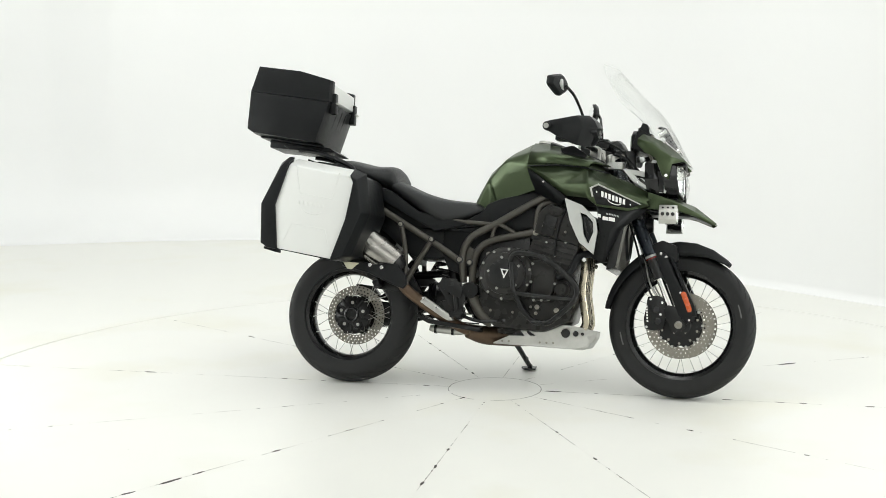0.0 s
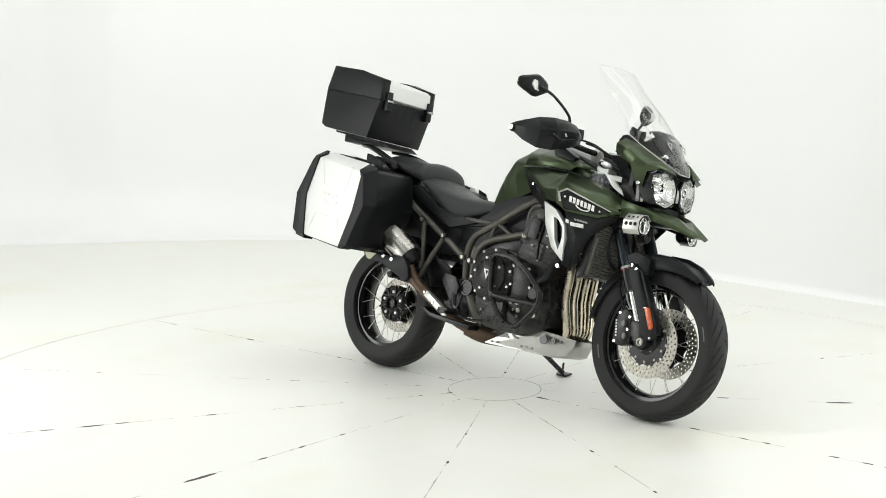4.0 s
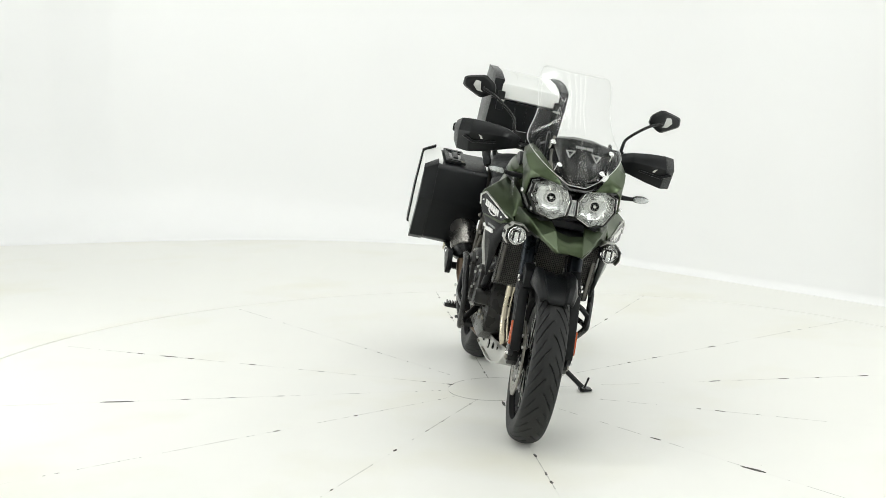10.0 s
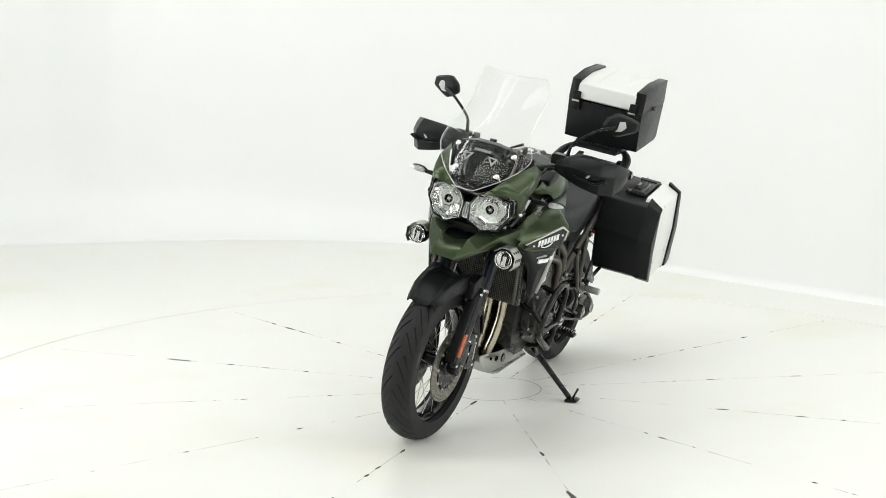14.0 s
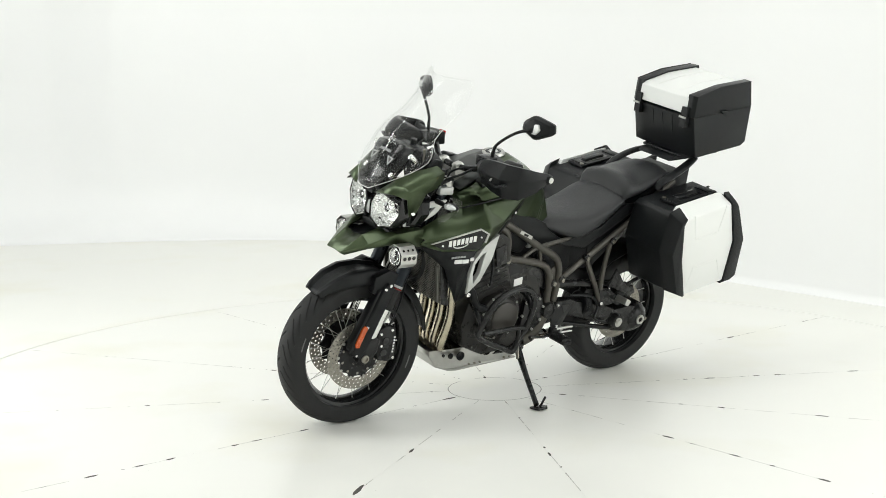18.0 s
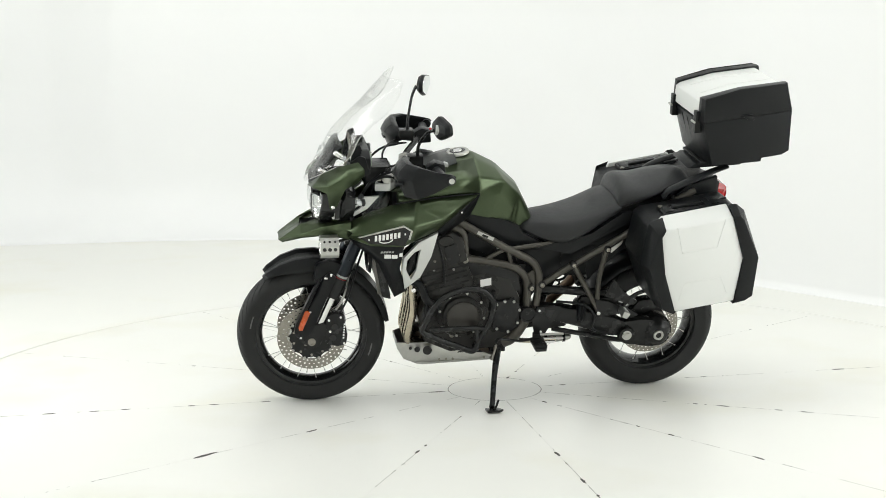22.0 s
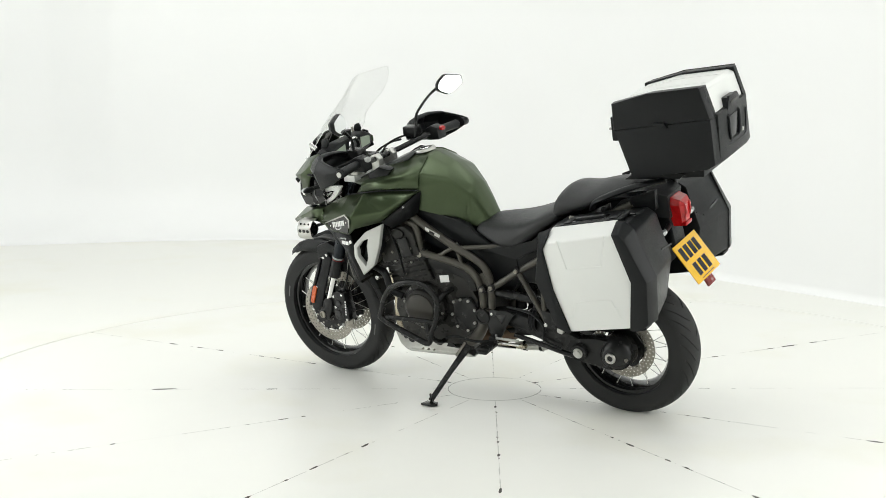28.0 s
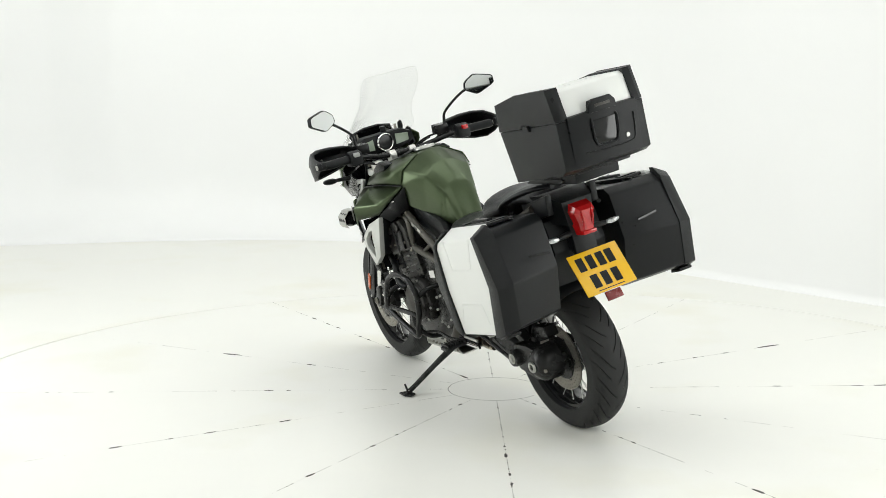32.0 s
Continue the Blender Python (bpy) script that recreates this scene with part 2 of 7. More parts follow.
def loft(rings, cap=True, closed=True):
    bm = bmesh.new()
    rs = [[bm.verts.new(p) for p in ring] for ring in rings]
    n = len(rs[0])
    for a, b in zip(rs, rs[1:]):
        for k in range(n if closed else n - 1):
            bm.faces.new((a[k], a[(k + 1) % n], b[(k + 1) % n], b[k]))
    if cap and closed:
        bm.faces.new(rs[0][::-1])
        bm.faces.new(rs[-1])
    bmesh.ops.recalc_face_normals(bm, faces=bm.faces)
    return bm


def flipped(bm):
    for v in bm.verts:
        v.co.y = -v.co.y
    bmesh.ops.reverse_faces(bm, faces=bm.faces)
    return bm


def joined(*bms):
    out = bmesh.new()
    for b in bms:
        me = bpy.data.meshes.new("join")
        b.to_mesh(me)
        out.from_mesh(me)
        bpy.data.meshes.remove(me)
        b.free()
    return out


CARRY = [None]                # the turned steering, while its parts are built
BASE = {}                     # where each thing's own origin lies in the machine's space


def thing(name, at, label, category, group="", kind=""):
    ob = tagged(new(name), label, category, group, kind)
    BASE[ob.name] = Vector(at)
    return ob


def part(name, bm, material, parent, label="", sharp=40, sub=0, thick=0.0, xf=None):
    """Links a bmesh as one mesh object under a thing or under a part."""
    top = parent if parent.parent is None else (parent.parent if parent.parent.parent is None else parent.parent.parent)
    if xf is not None:
        bm.transform(xf)
    if CARRY[0] is not None:
        bm.transform(CARRY[0])
    off = BASE.get(top.name)
    if off is not None and off.length > 0:
        bm.transform(Matrix.Translation(-off))
    me = bpy.data.meshes.new(name)
    bm.to_mesh(me)
    bm.free()
    me.materials.append(material)
    for p in me.polygons:
        p.use_smooth = True
    me.set_sharp_from_angle(angle=radians(sharp))
    ob = new(name, me)
    ob.parent = parent
    if label:
        ob["label"] = label
    if thick:
        mod = ob.modifiers.new("thickness", "SOLIDIFY")
        mod.thickness, mod.offset = thick, -1
    if sub:
        mod = ob.modifiers.new("round", "SUBSURF")
        mod.levels = mod.render_levels = sub
    return ob


def pair(name, make, material, parent, **more):
    """One part on each flank: make() builds that of the left."""
    return [part(name, make(), material, parent, **more), part(name, flipped(make()), material, parent, **more)]


SHARED = {}


def repeat(name, key, make, material, parent, m):
    """A small piece on mesh data that alike pieces share, at the pose m in the machine's space."""
    if key not in SHARED:
        bm = make()
        me = bpy.data.meshes.new(name)
        bm.to_mesh(me)
        bm.free()
        me.materials.append(material)
        for p in me.polygons:
            p.use_smooth = True
        me.set_sharp_from_angle(angle=radians(40))
        SHARED[key] = me
    ob = new(name, SHARED[key])
    ob.parent = parent
    top = parent if parent.parent is None else (parent.parent if parent.parent.parent is None else parent.parent.parent)
    off = BASE.get(top.name, Vector())
    ob.matrix_basis = Matrix.Translation(-off) @ (CARRY[0] or Matrix()) @ m
    return ob


def bolt(parent, x, y, z, r=0.006, side=None, material=None, xf=None, name="bolt"):
    """A socket-head bolt that points out of the flank (side 1: left, -1: right, 0: forwards)."""
    side = (1 if y > 0 else -1) if side is None else side
    material = material or CHROME
    key = ("bolt", round(r, 4), material.name)
    turn = pose(0, 0, 0, -90 * side, 0, 0) if side else pose(0, 0, 0, 0, 90, 0)
    m = Matrix.Translation((x, y, z)) @ turn
    if xf is not None:
        m = xf @ m
    return repeat(name, key, lambda: lathe([(0, -0.004), (r, -0.004), (r, 0.003), (r * 0.85, 0.0045), (r * 0.5, 0.0045), (r * 0.42, 0.002), (0, 0.002)], (0, 0, 0), 10, "z"), material, parent, m)


# ---- the studio ----
def studio():
    # floor round the turntable
    n = 144
    prof = [(2.588, -0.12), (2.588, -0.003), (2.591, 0.0), (4.0, 0.0), (7.0, 0.0), (14.0, 0.0), (14.0, -0.12)]
    floor = part_free("floor", lathe(prof, (0, 0, 0), n, "z"), FLOOR)
    tagged(floor, "white painted studio floor with faint stains", "floor", kind="structure")
    # walls: the line where they leave the floor, swept up through a cove
    corners = [((-5.3, -8.5), 1.0, 0.5), ((-5.3, 4.5), 1.6, 0.7), ((-0.62, 5.52), 2.6, 0.5), ((6.2, -2.56), 1.0, 0.05), ((6.2, -8.5), 1.0, 0.05)]
    plan = []
    for i, (p, r, c) in enumerate(corners):
        a, b = Vector(corners[i - 1][0]), Vector(corners[(i + 1) % len(corners)][0])
        p = Vector(p)
        u, v = (a - p).normalized(), (b - p).normalized()
        c2 = corners[(i + 1) % len(corners)][2]
        for k in range(13):
            s = k / 12
            q = p + u * r * (1 - s) ** 2 + v * r * s ** 2
            plan.append((q, c + (0.05 - c) * s * s * (3 - 2 * s) if i == 2 else c))
        far = corners[(i + 1) % len(corners)]
        start, stop = p + v * r, b + (p - b).normalized() * far[1]
        for k in range(1, 10):
            s = k / 10
            plan.append((start.lerp(stop, s), 0.05 if i == 2 and s > 0.0 else c + (c2 - c) * s))
    m = len(plan)
    rings = []
    for i in range(m):
        d = (plan[(i + 1) % m][0] - plan[i - 1][0]).normalized()
        out = Vector((-d.y, d.x))
        q, r = plan[i]
        if out.dot(q) < 0:
            out = -out
        ring = []
        for k in range(9):
            f = k / 8 * math.pi / 2
            ring.append((*(q + out * r * math.sin(f)), 0.0015 + r * (1 - math.cos(f))))
        ring.append((*(q + out * r), 2.5))
        ring.append((*(q + out * r), 4.8))
        rings.append(ring)
    bm = loft(rings + [rings[0]], cap=False, closed=False)
    bmesh.ops.remove_doubles(bm, verts=bm.verts, dist=1e-5)
    bmesh.ops.recalc_face_normals(bm, faces=bm.faces)
    wall = part_free("wall_cove", bm, WALL)
    mod = wall.modifiers.new("thickness", "SOLIDIFY")
    mod.thickness, mod.offset = 0.12, 1
    # unseen slab added behind the camera; its white throws light back at the motorcycle
    rear = part_free("bounce_wall", slab([(-5.2, 0.002), (6.1, 0.002), (6.1, 4.79), (-5.2, 4.79)], -8.3, -8.15, 0), REAR)
    tagged(rear, "plain white unseen wall added behind the camera to bounce light", "wall", kind="structure")
    tagged(wall, "seamless white painted studio wall curving into the floor", "wall", kind="structure")
    ceil = part_free("ceiling", slab([(-7, -10), (8, -10), (8, 8), (-7, 8)], 4.8, 4.95, 0, axis="z"), CEIL)
    tagged(ceil, "plain grey studio ceiling", "ceiling", kind="structure")


def part_free(name, bm, material, sharp=40):
    me = bpy.data.meshes.new(name)
    bm.to_mesh(me)
    bm.free()
    me.materials.append(material)
    for p in me.polygons:
        p.use_smooth = True
    me.set_sharp_from_angle(angle=radians(sharp))
    return new(name, me)


def turntable():
    top = thing("turntable", (0, 0, 0), "white painted round turntable floor of wedge panels with chipped seams", "turntable", kind="structure")
    part("bed", lathe([(0, -0.11), (2.58, -0.11), (2.58, -0.006), (0, -0.006)], (0, 0, 0), 144, "z"), SEAM, top, "grey dirt in the seams")
    part("hub_plate", lathe([(0, -0.005), (0.2119, -0.005), (0.2119, -0.0004), (0.2116, 0.0), (0, 0.0)], (0, 0, 0), 64, "z"), TABLE, top)
    gap = 0.00025
    for k in range(12):
        a0, a1 = radians(25.6 + 30 * k), radians(55.6 + 30 * k)
        ring = []
        for r, back in ((0.2123, False), (2.576, True)):
            e = gap / r
            row = [(r * math.cos(a), r * math.sin(a)) for a in np.linspace(a0 + e, a1 - e, 19)]
            ring += row[::-1] if back else row
        part("floor_panel", slab([(float(x), float(y)) for x, y in ring], -0.005, 0.0, 0.0, axis="z"), TABLE, top)
    # patches where the paint has broken off along the seams: seam, distance from the middle, length
    worn = ((0, 1.02, 5), (0, 1.515, 10), (1, 0.94, 2), (1, 1.03, 4), (1, 1.75, 2), (2, 1.035, 5), (2, 1.36, 4), (2, 1.53, 2), (2, 1.755, 5), (3, 0.32, 3), (3, 0.85, 2), (3, 1.025, 3),
            (3, 1.44, 5), (4, 0.91, 2), (4, 1.03, 5), (4, 1.26, 3), (4, 1.37, 3), (4, 1.75, 5), (5, 0.32, 3), (5, 1.01, 3), (5, 1.70, 6), (7, 0.22, 3), (7, 1.29, 4), (7, 1.66, 5), (7, 1.78, 9),
            (7, 1.96, 5), (8, 0.97, 3), (8, 1.19, 4), (8, 1.39, 4), (8, 1.69, 13), (9, 0.75, 2), (9, 1.13, 3), (10, 1.04, 3), (10, 1.55, 2), (11, 0.27, 7), (11, 1.04, 4), (11, 1.26, 4), (11, 1.36, 3),
            (11, 1.64, 4), (11, 1.77, 4), (11, 1.96, 5))
    rng = random.Random(5)
    for i, (k, r, cm) in enumerate(worn):
        def patch():
            n = 14
            pts = []
            for j in range(n):
                a = 2 * math.pi * j / n
                f = 0.75 + 0.5 * rng.random()
                pts.append((0.5 * math.cos(a) * (0.9 + 0.2 * rng.random()), 0.5 * math.sin(a) * f))
            return slab(pts, 0.0, 1.0, 0, axis="z")
        wide = 0.006 + 0.0009 * cm + 0.003 * rng.random()
        m = Matrix.Rotation(radians(25.6 + 30 * k), 4, "Z") @ Matrix.Translation((r, 0.002 * rng.uniform(-1, 1), 0.0)) @ Matrix.Rotation(radians(rng.uniform(-6, 6)), 4, "Z") @ Matrix.Diagonal((0.011 * cm, wide, 0.0006, 1))
        repeat("paint_chip", ("chip", i % 6), patch, CHIPPED, top, m)
    return top


# ---- the motorcycle, in its own upright space: x forwards, y to its left, z up ----
FW, RW = Vector((0.751, 0, 0.322)), Vector((-0.773, 0, 0.310))


def tyre(c, r, half, bead, n, per):
    """A tyre with its tread cut as shallow swept grooves."""
    m = 36
    bm, rings = bmesh.new(), []
    for k in range(n):
        ring = []
        for i in range(m + 1):
            s = -1 + 2 * i / m
            ang = s * radians(118)
            y = half * math.sin(ang) if abs(ang) < math.pi / 2 else half * math.copysign(1 - 0.10 * (abs(ang) - math.pi / 2), ang)
            drop = 1 - math.cos(min(abs(ang), math.pi / 2))
            rad = r - drop * half * 0.62
            if abs(ang) > math.pi / 2:
                rad -= (abs(ang) - math.pi / 2) / radians(28) * (r - half * 0.62 - bead)
            lat = min(1.0, abs(y / half))
            ph = (k + (per // 2 if y > 0 else 0)) % per
            if abs(ang) < math.pi / 2 and ((ph < 2 and 0.07 < lat < 0.88) or (per // 2 <= ph < per // 2 + 2 and 0.36 < lat < 0.97)):
                rad -= 0.0048
            a = 2 * math.pi * (k - per * 1.0 * lat ** 1.4) / n
            ring.append(bm.verts.new((c[0] + rad * math.cos(a), c[1] + y, c[2] + rad * math.sin(a))))
        rings.append(ring)
    for k in range(n):
        p, q = rings[k], rings[(k + 1) % n]
        for i in range(m):
            bm.faces.new((p[i], q[i], q[i + 1], p[i + 1]))
        bm.faces.new((p[m], q[m], q[0], p[0]))
    bmesh.ops.recalc_face_normals(bm, faces=bm.faces)
    return bm


def drilled_disc(c, y, r0, r1, thick, tiles, rows, hole):
    """A brake disc ring with real holes."""
    bm = bmesh.new()
    cache = {}

    def vert(a, r, yy):
        key = (round(a % (2 * math.pi), 5), round(r, 5), yy)
        if key not in cache:
            cache[key] = bm.verts.new((c[0] + r * math.cos(a), yy, c[2] + r * math.sin(a)))
        return cache[key]
    da, dr = 2 * math.pi / tiles, (r1 - r0) / rows
    for yy in (y - thick / 2, y + thick / 2):
        for i in range(rows):
            for k in range(tiles):
                a0 = (k + 0.5 * (i % 2)) * da
                r_lo, r_hi = r0 + i * dr, r0 + (i + 1) * dr
                sq = [(a0, r_lo), (a0 + da / 2, r_lo), (a0 + da, r_lo), (a0 + da, (r_lo + r_hi) / 2), (a0 + da, r_hi), (a0 + da / 2, r_hi), (a0, r_hi), (a0, (r_lo + r_hi) / 2)]
                ac, rc = a0 + da / 2, (r_lo + r_hi) / 2
                inner = []
                for j in range(8):
                    f = math.pi * (1.25 + 0.25 * j)
                    inner.append((ac + hole * math.cos(f) / rc, rc + hole * math.sin(f)))
                for j in range(8):
                    o, p = sq[j], sq[(j + 1) % 8]
                    q, s = inner[(j + 1) % 8], inner[j]
                    bm.faces.new([vert(*o, yy), vert(*p, yy), vert(*q, yy), vert(*s, yy)])
                if yy > y:
                    for j in range(8):
                        q, s = inner[(j + 1) % 8], inner[j]
                        bm.faces.new([vert(*s, yy), vert(*q, yy), vert(*q, y - thick / 2), vert(*s, y - thick / 2)])
    for r in (r0, r1):
        for k in range(tiles * 2):
            a, b = k * da / 2, (k + 1) * da / 2
            bm.faces.new([vert(a, r, y - thick / 2), vert(b, r, y - thick / 2), vert(b, r, y + thick / 2), vert(a, r, y + thick / 2)])
    bmesh.ops.recalc_face_normals(bm, faces=bm.faces)
    return bm


def carrier(c, y, r_in, r_out, arms, thick):
    """A black spider that holds a disc."""
    pts = []
    for k in range(arms * 12):
        a = 2 * math.pi * k / (arms * 12)
        w = 0.5 + 0.5 * math.cos(a * arms)
        pts.append((c[0] + (r_in + (r_out - r_in) * w ** 2) * math.cos(a), c[2] + (r_in + (r_out - r_in) * w ** 2) * math.sin(a)))
    return slab(pts, y - thick / 2, y + thick / 2, 0)


def wheel(bike, name, c, r, half, rim_in, rim_half, hub_r, hub_half, spokes, label):
    hub = part(name, lathe([(0.012, -hub_half - 0.012), (hub_r * 0.7, -hub_half - 0.01), (hub_r * 1.15, -hub_half), (hub_r * 1.15, -hub_half + 0.006), (hub_r * 0.62, -hub_half + 0.016),
                            (hub_r * 0.62, hub_half - 0.016), (hub_r * 1.15, hub_half - 0.006), (hub_r * 1.15, hub_half), (hub_r * 0.7, hub_half + 0.01), (0.012, hub_half + 0.012)], c, 32), CASTING, bike, label)
    bead = rim_in + 0.028
    part("tyre", tyre(c, r, half, bead, 540, 30 if half < 0.07 else 36), RUBBER, hub, "black road tyre with slanting tread grooves", sharp=25)
    prof = [(rim_in, -0.012), (rim_in + 0.004, -rim_half * 0.6), (rim_in + 0.014, -rim_half), (rim_in + 0.034, -rim_half - 0.004), (rim_in + 0.037, -rim_half + 0.002), (rim_in + 0.02, -rim_half + 0.01),
            (rim_in + 0.012, 0), (rim_in + 0.02, rim_half - 0.01), (rim_in + 0.037, rim_half - 0.002), (rim_in + 0.034, rim_half + 0.004), (rim_in + 0.014, rim_half), (rim_in + 0.004, rim_half * 0.6), (rim_in, 0.012)]
    part("rim", lathe(prof, c, 96, closed=True), GLOSS, hub, "gloss black spoked wheel rim")
    for k in range(spokes):
        side = 1 if k % 2 else -1
        lean = 1 if (k // 2) % 2 else -1
        a = 2 * math.pi * (k + 0.5) / spokes
        b = a + lean * radians(34)
        p = Vector((c[0] + hub_r * math.cos(b), c[1] + side * (hub_half - 0.004), c[2] + hub_r * math.sin(b)))
        q = Vector((c[0] + (rim_in + 0.004) * math.cos(a), c[1] + side * rim_half * 0.72, c[2] + (rim_in + 0.004) * math.sin(a)))
        d = q - p
        m = Matrix.Translation(p) @ d.to_track_quat("Z", "Y").to_matrix().to_4x4()
        key = ("spoke", name)
        length = d.length
        repeat("spoke", key, lambda: lathe([(0.0014, 0), (0.0014, length - 0.010), (0.0028, length - 0.009), (0.0028, length - 0.003)], (0, 0, 0), 6, "z"), ALLOY, hub, m)
    return hub


def front_wheel(bike):
    c = FW
    hub = wheel(bike, "front_wheel", c, 0.322, 0.061, 0.212, 0.036, 0.040, 0.042, 32, "black spoked front wheel with twin drilled discs")
    for s in (1, -1):
        y = s * 0.073
        part("brake_disc", drilled_disc(c, y, 0.100, 0.1475, 0.005, 38, 3, 0.0046), STEEL, hub, "drilled steel brake disc")
        part("disc_carrier", carrier(c, y, 0.090, 0.104, 10, 0.006), CASTING, hub, "black disc carrier")
        part("carrier_boss", lathe([(0.026, -0.010), (0.044, -0.008), (0.050, -0.003), (0.050, 0.003), (0.044, 0.008), (0.026, 0.010)], (c.x, y, c.z), 32, closed=True), CASTING, hub)
        for k in range(10):
            a = 2 * math.pi * k / 10
            bolt(hub, c.x + 0.099 * math.cos(a), y + s * 0.003, c.z + 0.099 * math.sin(a), 0.0065, s, ALLOY, name="disc_rivet")
        for k in range(10):
            a = 2 * math.pi * (k + 0.5) / 10
            part("carrier_stud", lathe([(0, s * 0.0042), (0.0045, s * 0.0042), (0.0055, s * 0.0040), (0.006, s * 0.0028)], (c.x + 0.080 * math.cos(a), y, c.z + 0.080 * math.sin(a)), 10, caps=False), STEEL, hub, "bright stud of the disc carrier")
        for k in range(5):
            a = 2 * math.pi * (k + 0.3) / 5
            bolt(hub, c.x + 0.040 * math.cos(a), y + s * 0.004, c.z + 0.040 * math.sin(a), 0.006, s, STEEL)
        for a in (radians(15), radians(195)):
            pts = [(c.x + (0.262 + d) * math.cos(a + e), c.z + (0.262 + d) * math.sin(a + e)) for e, d in ((-0.11, 0), (-0.04, 0), (0.04, 0), (0.11, 0), (0.11, 0.006), (0.04, 0.006), (-0.04, 0.006), (-0.11, 0.006))]
            m = slab(pts, s * 0.0585, s * 0.0600, 0)
            part("tyre_marking", m, FAINT, hub, "pale moulded tyre marking bars")


def rear_wheel(bike):
    c = RW
    hub = wheel(bike, "rear_wheel", c, 0.312, 0.080, 0.186, 0.052, 0.062, 0.010, 32, "black spoked rear wheel with bolted hub")
    part("brake_disc", drilled_disc(c, 0.046, 0.094, 0.139, 0.006, 40, 3, 0.0042), STEEL, hub, "drilled steel brake disc")
    part("disc_carrier", carrier(c, 0.046, 0.084, 0.104, 6, 0.006), CASTING, hub)
    part("hub_cap", lathe([(0, -0.018), (0.024, -0.018), (0.030, -0.024), (0.076, -0.018), (0.088, -0.008), (0.090, 0.010), (0.076, 0.020), (0, 0.020)], c, 40), CASTING, hub, "black cast wheel hub")
    for k in range(5):
        a = 2 * math.pi * k / 5 + 0.3
        x, z = c.x + 0.056 * math.cos(a), c.z + 0.056 * math.sin(a)
        bolt(hub, x, -0.020, z, 0.0080, -1, ALLOY, name="wheel_nut")
        part("hub_pocket", lathe([(0, -0.019), (0.015, -0.019), (0.017, -0.0265), (0.020, -0.0265), (0.022, -0.020)], (x, 0, z), 16, caps=False), CASTING, hub)
        b = a + math.pi / 5
        m = Matrix.Translation((c.x, 0, c.z)) @ pose(0, 0, 0, 0, -math.degrees(b), 0)
        part("hub_rib", block(0.032, 0.084, -0.026, -0.012, -0.005, 0.005, 0.002), CASTING, hub, xf=m)
    part("axle_bore", lathe([(0.034, -0.018), (0.034, -0.034), (0.030, -0.036), (0.026, -0.034), (0.026, -0.012), (0.030, -0.012)], c, 28, closed=True), GLOSS, hub, "dark hollow axle")


